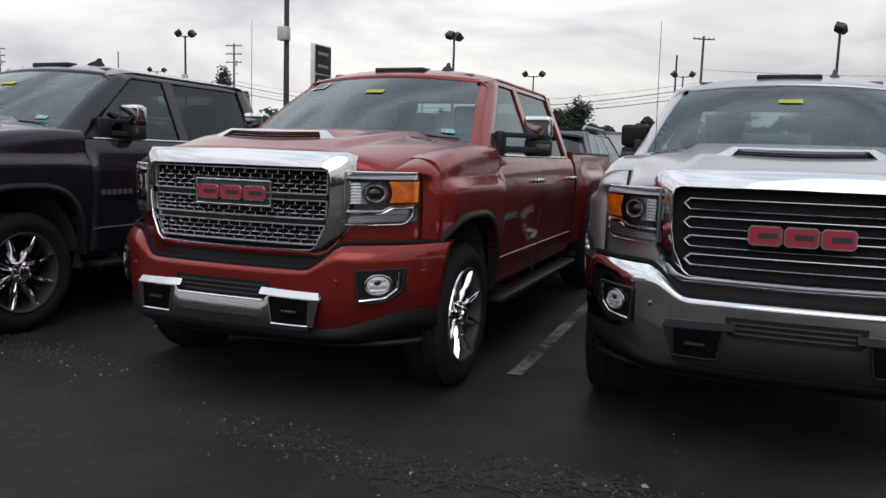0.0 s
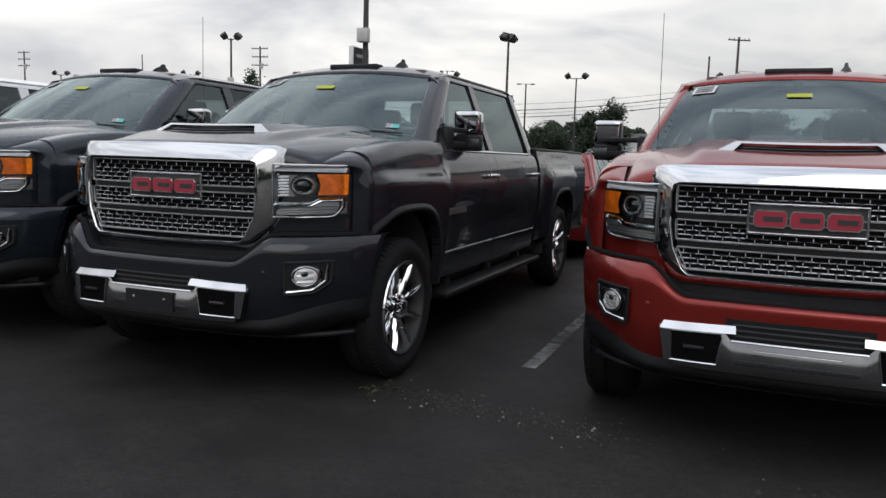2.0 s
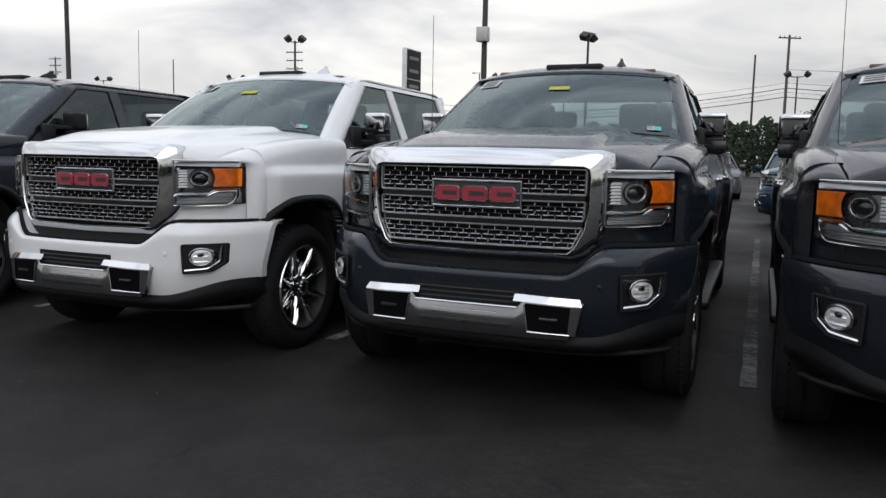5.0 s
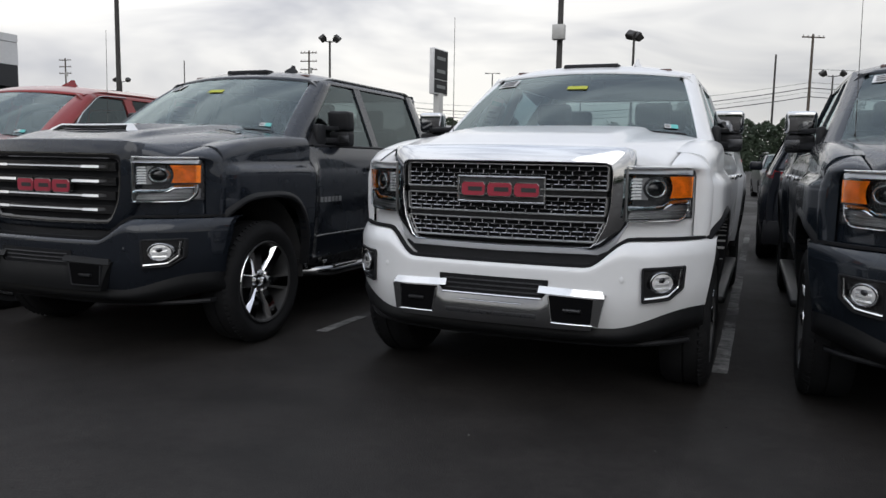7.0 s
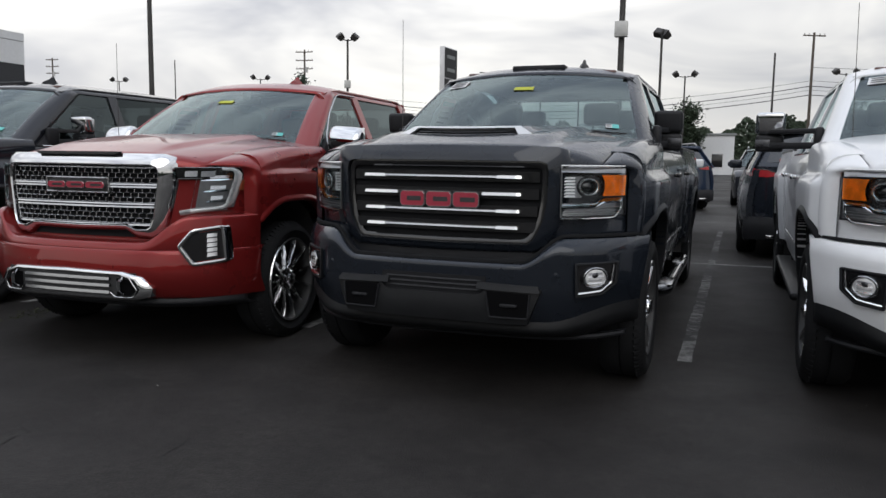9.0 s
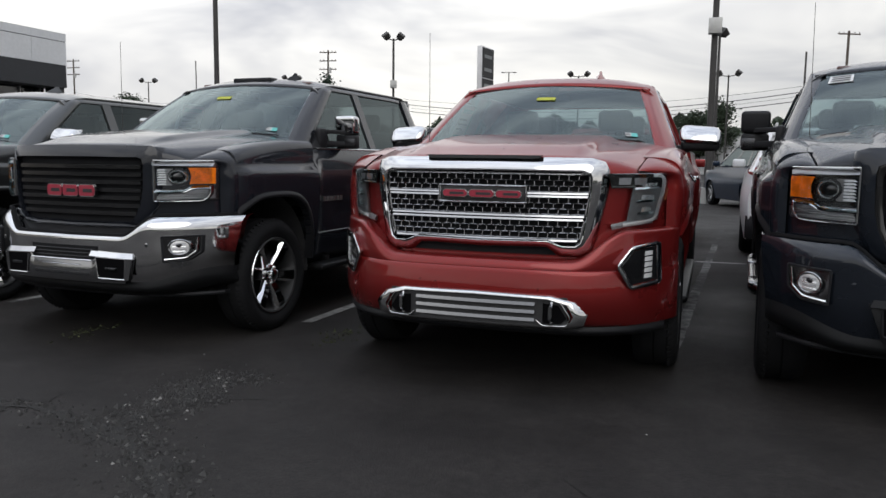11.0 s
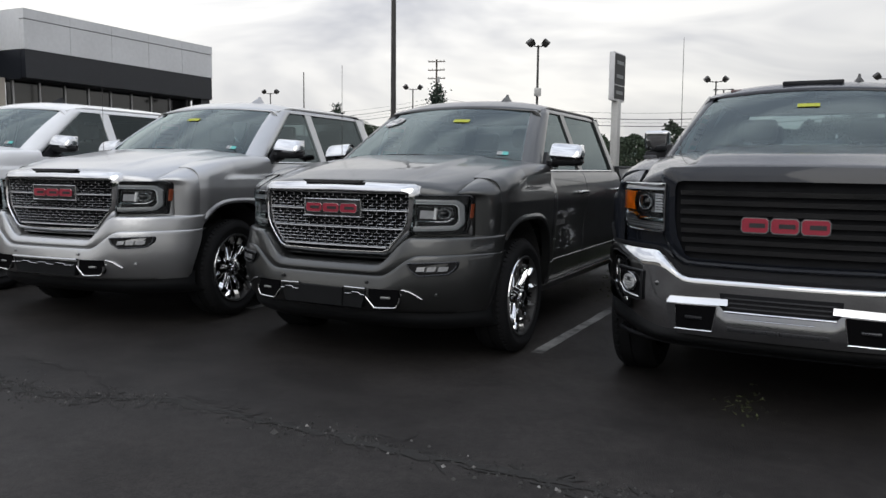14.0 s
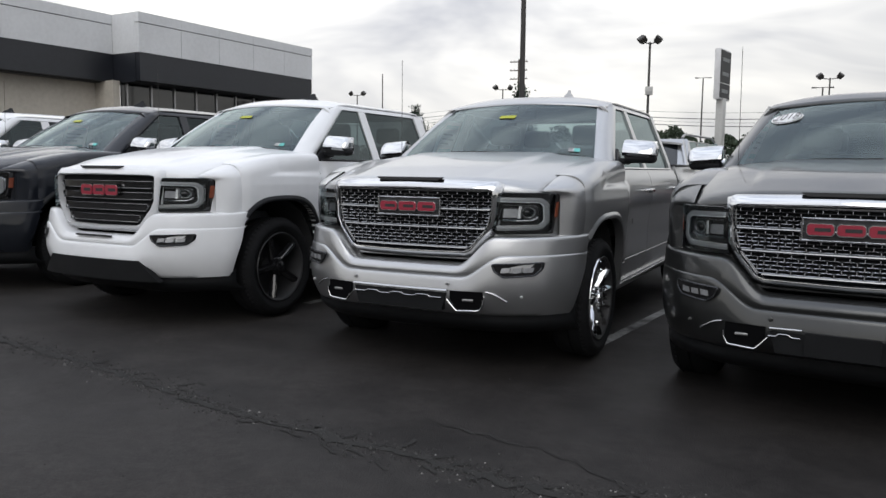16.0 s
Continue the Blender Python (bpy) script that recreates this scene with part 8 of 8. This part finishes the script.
def showroom():
    """Long flat-roofed dealership: white panels above a dark band, cream wall and glazing below."""
    b = empty("showroom_building", pose(0, 0, 0), "flat-roofed showroom with white panels over a dark band", "building")
    x0, xi, y0, y1, yc = -48.15, -50.25, -40.0, 36.6, 22.7

    def wall(name, xa, xb, ya, yb, z0, z1, mat, parent=b, bev=0.0):
        bm = new_bm()
        box(bm, xa, xb, ya, yb, z0, z1, bev)
        return part(name, bm, mat, parent)
    # white panels with open joints
    n = 5
    for k in range(n):
        a, c = yc + (y1 - yc) * k / n, yc + (y1 - yc) * (k + 1) / n
        wall("wall_panel", x0 - 0.3, x0, a + 0.012, c - 0.012, 7.22, 8.72, WALL_WHITE)
        wall("parapet_panel", x0 - 0.3, x0 + 0.02, a + 0.006, c - 0.006, 8.76, 9.27, WALL_WHITE)
    for k in range(9):
        a, c = yc - 6.0 * (k + 1), yc - 6.0 * k
        wall("wall_panel", xi - 0.3, xi, a + 0.012, c - 0.012, 7.22, 8.72, WALL_WHITE)
        wall("parapet_panel", xi - 0.3, xi + 0.02, a + 0.006, c - 0.006, 8.76, 9.27, WALL_WHITE)
    wall("return_panel", xi, x0 - 0.3, yc, yc + 0.3, 7.22, 9.27, WALL_WHITE)
    wall("end_panel", x0 - 14, x0 - 0.31, y1 - 0.3, y1, 5.8, 9.27, WALL_WHITE)
    wall("joint_backing", x0 - 0.5, x0 - 0.05, yc + 0.1, y1 - 0.05, 5.75, 9.2, WALL_DARK)
    wall("joint_backing", xi - 0.5, xi - 0.05, -31.3, yc, 5.75, 9.2, WALL_DARK)
    wall("dark_band", x0 - 0.35, x0 - 0.04, yc + 0.05, y1 - 0.02, 5.78, 7.22, WALL_DARK)
    wall("dark_band", xi - 0.35, xi - 0.04, -31.3, yc, 5.78, 7.22, WALL_DARK)
    wall("cream_wall", xi - 1.3, xi - 0.9, -31.3, yc - 0.5, 0.0, 5.78, WALL_CREAM)
    wall("glass_wall", x0 - 1.6, x0 - 1.5, yc, y1 - 0.6, 0.0, 5.78, BLACK_GLASS)
    for k in range(9):
        yy = yc + 0.3 + (y1 - yc - 1.2) * k / 8
        wall("mullion", x0 - 1.52, x0 - 1.42, yy - 0.05, yy + 0.05, 0.0, 5.78, SATIN)
    wall("column", x0 - 1.0, x0 - 0.2, y1 - 0.9, y1 - 0.1, 0.0, 5.78, WALL_DARK)
    wall("roof", x0 - 22, x0 - 0.2, yc + 0.3, y1 - 0.2, 8.9, 9.1, ROOF_GREY)
    wall("roof", x0 - 22, xi - 0.2, -31.0, yc + 0.3, 8.9, 9.1, ROOF_GREY)
    wall("dark_return", xi - 0.1, x0 - 0.35, yc + 0.02, yc + 0.3, 5.78, 7.21, WALL_DARK)
    wall("back_wall", x0 - 22.3, x0 - 22, -31.0, y1, 0.0, 9.0, WALL_WHITE)
    wall("cream_wall", xi - 0.9, x0 - 1.5, yc - 0.5, yc - 0.1, 0.0, 5.78, WALL_CREAM)
    wall("soffit", x0 - 3.0, x0 - 0.4, yc, y1 - 0.3, 5.70, 5.775, WALL_DARK)
    wall("soffit", xi - 1.3, xi - 0.36, -31.3, yc, 5.70, 5.775, WALL_DARK)
    wall("end_wall", x0 - 22, x0 - 1.6, y1 - 0.62, y1 - 0.4, 0.0, 5.8, WALL_CREAM)
    wall("window", xi - 0.905, xi - 0.88, 3.0, 7.0, 3.4, 5.0, BLACK_GLASS)


def store(x0, x1, y, h, wall_mat, roof_mat, label, depth=16):
    s = empty("store_building", pose(x0, y, 0), label, "building", "low buildings beyond the lot")
    w = x1 - x0
    bm = new_bm()
    box(bm, 0, w, 0, depth, 0, h - 1.0)
    part("wall", bm, wall_mat, s)
    bm = new_bm()
    box(bm, -0.3, w + 0.3, -0.4, depth + 0.3, h - 1.0, h, 0.05)
    part("roof", bm, roof_mat, s)
    n = int(w / 4)
    for k in range(n):
        bm = new_bm()
        box(bm, (k + 0.2) * w / n, (k + 0.8) * w / n, -0.05, 0.05, 0.6, h - 1.5)
        part("window", bm, BLACK_GLASS, s)


showroom()
store(-46, -10, 135, 4.4, WALL_CREAM, ROOF_GREEN, "long low white store with a green-grey roof")
store(9, 40, 78, 4.4, WALL_WHITE, ROOF_GREY, "long low white store with a grey roof")
store(-75, -48, 92, 5.0, WALL_CREAM, ROOF_GREY, "low cream store with a flat roof")


# ---------------------------------------------------------------- trees


def tree(x, y, h, w, seed, conifer=False, label="leafy dark green tree", base=0.0):
    rng = random.Random(seed)
    top = empty("conifer_tree" if conifer else "tree", pose(x, y, base), label, "tree", "trees beyond the lot")
    trunk = new_bm()
    tube(trunk, [(0, 0, 0), (0.05, 0, h * 0.3), (0, 0.05, h * (0.95 if conifer else 0.6))], h * 0.028, 8, h * 0.008)
    if not conifer:
        for k in range(7):
            a = rng.uniform(0, 6.28)
            tube(trunk, [(0, 0, h * (0.25 + 0.04 * k)), (w * 0.25 * math.cos(a), w * 0.25 * math.sin(a), h * (0.42 + 0.05 * k)), (w * 0.4 * math.cos(a), w * 0.4 * math.sin(a), h * (0.55 + 0.05 * k))], h * 0.012, 6, h * 0.004)
    part("trunk", trunk, BARK, top)
    crown = new_bm()
    leaf, loose = h * (0.021 if not conifer else 0.018), h * 0.034
    spots = []
    if conifer:
        for k in range(420):
            q = rng.random() ** 0.6
            r = w * 0.5 * q * rng.uniform(0.35, 1.05)
            a = rng.uniform(0, 6.28)
            spots.append((r * math.cos(a), r * math.sin(a), h * (1.0 - 0.90 * q)))
    else:
        lobes = [(rng.uniform(-0.30, 0.30) * w, rng.uniform(-0.30, 0.30) * w, h * rng.uniform(0.42, 0.82), rng.uniform(0.16, 0.28) * w) for _ in range(15)]
        for lx, ly, lz, lr in lobes:
            for _ in range(36):
                d = Vector((rng.gauss(0, 1), rng.gauss(0, 1), rng.gauss(0, 0.75))).normalized() * lr * rng.uniform(0.25, 1.06)
                spots.append((lx + d.x, ly + d.y, lz + d.z))
    for sx, sy, sz in spots:
        for _ in range(20):
            c = Vector((sx, sy, sz)) + Vector((rng.gauss(0, 1), rng.gauss(0, 1), rng.gauss(0, 0.8))) * loose
            e1 = Vector((rng.gauss(0, 1), rng.gauss(0, 1), rng.gauss(0, 0.6))).normalized()
            e2 = e1.cross(Vector((rng.gauss(0, 1), rng.gauss(0, 1), rng.gauss(0, 1)))).normalized()
            k = leaf * rng.uniform(0.6, 1.2)
            crown.faces.new([crown.verts.new(c + q) for q in (-e1 * k, e2 * k * 0.5, e1 * k, -e2 * k * 0.5)])
    tagged(part("crown", crown, NEEDLE if conifer else LEAF, top), kind="stuff")


tree(10.6, 90, 8.4, 6.5, 1)
tree(7.6, 96, 6.6, 5.0, 2)
tree(20.5, 92, 9.0, 8.0, 3)
tree(15.5, 97, 6.8, 6.0, 4)
tree(-7.4, 88, 8.6, 6.0, 5)
tree(-8.9, 90, 7.2, 5.0, 6)
tree(-15.0, 95, 6.4, 7.0, 7)
tree(26.5, 96, 8.4, 9.0, 8)
tree(33.0, 99, 9.0, 10.0, 9)
tree(-57.2, 91, 12.7, 7.4, 10, True, "tall dark green conifer tree")
tree(-72.0, 96, 8.6, 5.0, 11)
tree(-86.5, 110.8, 12.4, 9.0, 13, True, "broad dark green conifer tree")
tree(-106.4, 110, 14.0, 8.0, 14)


def low_trees():
    """Row of low trees and scrub across the road."""
    rng = random.Random(17)
    bm = new_bm()
    for k in range(52000):
        x = rng.uniform(-75, 60)
        h = 6.0 + 0.8 * math.sin(x * 0.42) + 0.5 * math.sin(x * 1.13 + 1) + 0.3 * math.sin(x * 2.7)
        c = Vector((x, rng.uniform(98, 103), h * (1 - rng.random() ** 1.6 * 0.9) + rng.gauss(0, 0.12)))
        e1 = Vector((rng.gauss(0, 1), rng.gauss(0, 0.5), rng.gauss(0, 0.6))).normalized() * rng.uniform(0.12, 0.26)
        e2 = e1.cross(Vector((0, 1, rng.gauss(0, 0.4)))).normalized() * rng.uniform(0.10, 0.22)
        bm.faces.new([bm.verts.new(c + q) for q in (-e1, e2, e1, -e2)])
    tagged(part("low_woods", bm, LEAF), "row of low dark green trees across the road", "woods", kind="stuff")


low_trees()


def long_shed(x0, x1, y, h, label):
    """Long pale flat-roofed building with a row of dark openings."""
    shed = empty("commercial_building", pose((x0 + x1) / 2, y, 0), label, "building")
    half = (x1 - x0) / 2
    wall = new_bm()
    box(wall, -half, half, 0.0, 6.0, 0.0, h - 0.25)
    part("wall", wall, WALL_WHITE, shed)
    roof = new_bm()
    box(roof, -half - 0.15, half + 0.15, -0.15, 6.1, h - 0.25, h, 0.03)
    part("roof", roof, ROOF_GREY, shed)
    for k in range(int(half)):
        gap = new_bm()
        box(gap, -half + 0.6 + 2 * k, -half + 1.8 + 2 * k, -0.05, 0.05, 0.9, 2.4, 0.01)
        part("window", gap, GLOSS_BLACK, shed)


long_shed(-10.0, -1.0, 91.0, 4.8, "long low white building across the road")


def treeline():
    """Low far woods along the horizon."""
    rng = random.Random(5)
    bm = new_bm()
    for k in range(15000):
        x = rng.uniform(-330, 190)
        y = rng.uniform(165, 205)
        h = 5.0 + 2.0 * math.sin(x * 0.07) + 1.3 * math.sin(x * 0.23 + 1) + 0.7 * math.sin(x * 0.61)
        c = Vector((x, y, rng.uniform(0.3, max(1.5, h))))
        e1 = Vector((rng.gauss(0, 1), rng.gauss(0, 0.5), rng.gauss(0, 0.6))).normalized() * rng.uniform(0.4, 0.9)
        e2 = e1.cross(Vector((0, 1, rng.gauss(0, 0.4)))).normalized() * rng.uniform(0.35, 0.7)
        bm.faces.new([bm.verts.new(c + q) for q in (-e1, e2, e1, -e2)])
    tagged(part("far_woods", bm, LEAF), "low dark green woods on the horizon", "woods", kind="stuff")


treeline()


def boundary_hedge():
    """Unseen hedge added behind the camera's lane, so that glossy fronts reflect something dark."""
    rng = random.Random(11)
    bm = new_bm()
    for k in range(5200):
        x = rng.uniform(-95, 75)
        h = 1.9 + 0.4 * math.sin(x * 0.11) + 0.3 * math.sin(x * 0.31 + 2)
        c = Vector((x, -33 + rng.uniform(-2.2, 2.2), rng.uniform(0.2, h)))
        e1 = Vector((rng.gauss(0, 1), rng.gauss(0, 0.4), rng.gauss(0, 0.7))).normalized() * rng.uniform(0.7, 1.3)
        e2 = e1.cross(Vector((rng.gauss(0, 0.3), 1, rng.gauss(0, 0.4)))).normalized() * rng.uniform(0.5, 1.0)
        bm.faces.new([bm.verts.new(c + q) for q in (-e1, e2, e1, -e2)])
    tagged(part("boundary_hedge", bm, LEAF), "unseen dark green hedge added behind the camera", "hedge", kind="stuff")


boundary_hedge()

# ---------------------------------------------------------------- loose things on the asphalt


def crack(points, seed, width=0.05):
    """A broken seam in the asphalt with dirt in it."""
    rng = random.Random(seed)
    bm = new_bm()
    pts = []
    for a, b in zip(points, points[1:]):
        n = max(3, int(math.hypot(b[0] - a[0], b[1] - a[1]) / 0.07))
        pts += [(a[0] + (b[0] - a[0]) * k / n + rng.gauss(0, 0.018), a[1] + (b[1] - a[1]) * k / n + rng.gauss(0, 0.018)) for k in range(n)]
    rows = []
    for k, (x, y) in enumerate(pts):
        w = width * (0.25 + 0.75 * abs(noise.noise((k * 0.21, seed, 0)))) * (1 if 2 < k < len(pts) - 2 else 0.3)
        rows.append([bm.verts.new((x + c * w * 0.5, y + c * w * 0.8, ground_z(x) + 0.004)) for c in (-1, 1)])
    for a, b in zip(rows, rows[1:]):
        bm.faces.new((a[0], a[1], b[1], b[0]))
    return tagged(part("asphalt_crack", bm, CRACK), "dark broken crack in the asphalt", "crack", "asphalt cracks", "structure")


def gravel(name, paths, count, spread, seed, size=(0.006, 0.018), label="loose grey gravel chips on asphalt"):
    rng = random.Random(seed)
    verts, faces = [], []
    for _ in range(count):
        path = rng.choice(paths)
        k = rng.randrange(len(path) - 1)
        q = rng.random()
        x = path[k][0] + (path[k + 1][0] - path[k][0]) * q + rng.gauss(0, spread)
        y = path[k][1] + (path[k + 1][1] - path[k][1]) * q + rng.gauss(0, spread * 0.6)
        s = rng.uniform(*size) * (2.0 if rng.random() < 0.03 else 1)
        z = ground_z(x) + s * 0.25
        a = rng.uniform(0, 6.28)
        b = len(verts)
        for dx, dy, dz in ((1, 0, -0.3), (-0.2, 0.9, -0.3), (-0.8, -0.4, -0.3), (0.1, 0.1, 0.6), (0.2, -0.8, -0.1)):
            j = rng.uniform(0.7, 1.2)
            verts.append((x + s * j * (dx * math.cos(a) - dy * math.sin(a)), y + s * j * (dx * math.sin(a) + dy * math.cos(a)), z + s * j * dz))
        faces += [(b, b + 1, b + 3), (b + 1, b + 2, b + 3), (b + 2, b + 4, b + 3), (b + 4, b, b + 3)]
    me = bpy.data.meshes.new(name)
    me.from_pydata(verts, [], faces)
    me.materials.append(STONE_CHIP)
    tagged(new(name, me), label, "gravel", kind="stuff")


SEAM_WEST = [(-19.6, -1.40), (-18.1, -1.49), (-17.1, -1.62), (-15.9, -1.60), (-15.2, -1.63), (-14.6, -1.34), (-14.0, -1.39), (-12.4, -1.44), (-11.5, -1.45), (-10.6, -1.36), (-9.6, -1.70)]
SEAM_FORK = [(-9.93, -0.48), (-10.15, -0.75), (-10.02, -0.95), (-10.08, -1.20), (-10.05, -1.48), (-9.6, -1.75), (-9.2, -2.1)]
SEAM_MID = [(-8.0, -1.30), (-7.8, -1.48), (-7.75, -1.90)]
SEAM_MID_B = [(-7.1, -1.15), (-7.05, -1.35), (-6.95, -1.65)]
SEAM_EAST = [(4.9, -0.50), (5.5, -0.66), (6.1, -0.71), (6.5, -0.50), (7.0, -0.64), (7.8, -0.7)]
crack(SEAM_WEST, 1, 0.07)
crack(SEAM_FORK, 2, 0.09)
crack([(-10.02, -0.95), (-9.7, -0.85), (-9.45, -0.95)], 10, 0.05)


def crazing(path, count, spread, seed):
    """Short broken cracks scattered along a seam."""
    rng = random.Random(seed)
    bm = new_bm()
    for _ in range(count):
        k = rng.randrange(len(path) - 1)
        q = rng.random()
        x = path[k][0] + (path[k + 1][0] - path[k][0]) * q + rng.gauss(0, spread)
        y = path[k][1] + (path[k + 1][1] - path[k][1]) * q + rng.gauss(0, spread * 0.7)
        a, w = rng.gauss(0, 0.7), rng.uniform(0.004, 0.016)
        prev = None
        for step in range(rng.randint(2, 5)):
            ww = w * rng.uniform(0.4, 1.0)
            nx, ny = -math.sin(a) * ww, math.cos(a) * ww
            row = [bm.verts.new((x + nx, y + ny, ground_z(x) + 0.0045)), bm.verts.new((x - nx, y - ny, ground_z(x) + 0.0045))]
            if prev:
                bm.faces.new((prev[0], prev[1], row[1], row[0]))
            prev = row
            d = rng.uniform(0.025, 0.07)
            x, y, a = x + d * math.cos(a), y + d * math.sin(a), a + rng.gauss(0, 0.6)
    return tagged(part("crazed_asphalt", bm, CRACK), "crazed broken asphalt along a seam", "crack", "asphalt cracks", "structure")


crazing(SEAM_WEST, 260, 0.06, 41)
crazing(SEAM_FORK, 45, 0.07, 42)
crazing(SEAM_EAST, 220, 0.11, 43)
crack(SEAM_MID, 3, 0.03)
crack(SEAM_MID_B, 4, 0.02)
crack([(-1.7, -0.9), (-1.83, -1.1), (-1.8, -1.4)], 5, 0.02)
crack([(-14.95, -1.42), (-15.4, -1.20), (-16.2, -1.15)], 6, 0.025)
gravel("gravel", [SEAM_EAST, SEAM_EAST, [(3.0, 0.1), (3.4, 0.0), (3.85, -0.1)]], 2600, 0.16, 21, (0.003, 0.012))
gravel("gravel", [SEAM_WEST[:6]], 2400, 0.12, 22, (0.003, 0.010))
gravel("gravel", [SEAM_FORK, SEAM_FORK, SEAM_WEST[6:]], 2600, 0.12, 23, (0.004, 0.017))
gravel("gravel", [[(8.0, -2.2), (-20.0, -2.2)], [(8, 0.2), (-20, 0.2)]], 420, 0.8, 24, (0.003, 0.008), "scattered small stones on asphalt")


def weeds(name, spots, seed, mat, label):
    """Flat moss and short weeds in the joints between stalls."""
    rng = random.Random(seed)
    bm = new_bm()
    for x0, y0, r, n in spots:
        for _ in range(n):
            x, y = x0 + rng.gauss(0, r * 0.5), y0 + rng.gauss(0, r)
            h, a = rng.uniform(0.004, 0.014), rng.uniform(0, 6.28)
            w = rng.uniform(0.006, 0.018)
            z = ground_z(x) + 0.002
            c, s = math.cos(a) * w, math.sin(a) * w
            bm.faces.new([bm.verts.new(q) for q in ((x - c, y - s, z), (x + c, y + s, z), (x + c * 0.2 + rng.gauss(0, 0.012), y + s * 0.2 + rng.gauss(0, 0.012), z + h))])
    tagged(part(name, bm, mat), label, "weeds", kind="stuff")


weeds("weeds", [(-12.85, 4.3, 0.45, 2600), (-12.8, 5.8, 0.8, 4600), (-12.6, 7.6, 0.9, 2600)], 31, MOSS, "bright green moss and weeds between parked trucks")
weeds("weeds", [(-9.95, 0.65, 0.16, 90), (-11.7, 0.05, 0.15, 80), (2.65, 0.18, 0.12, 60)], 32, DULL_MOSS, "thin dull weeds in cracked asphalt")
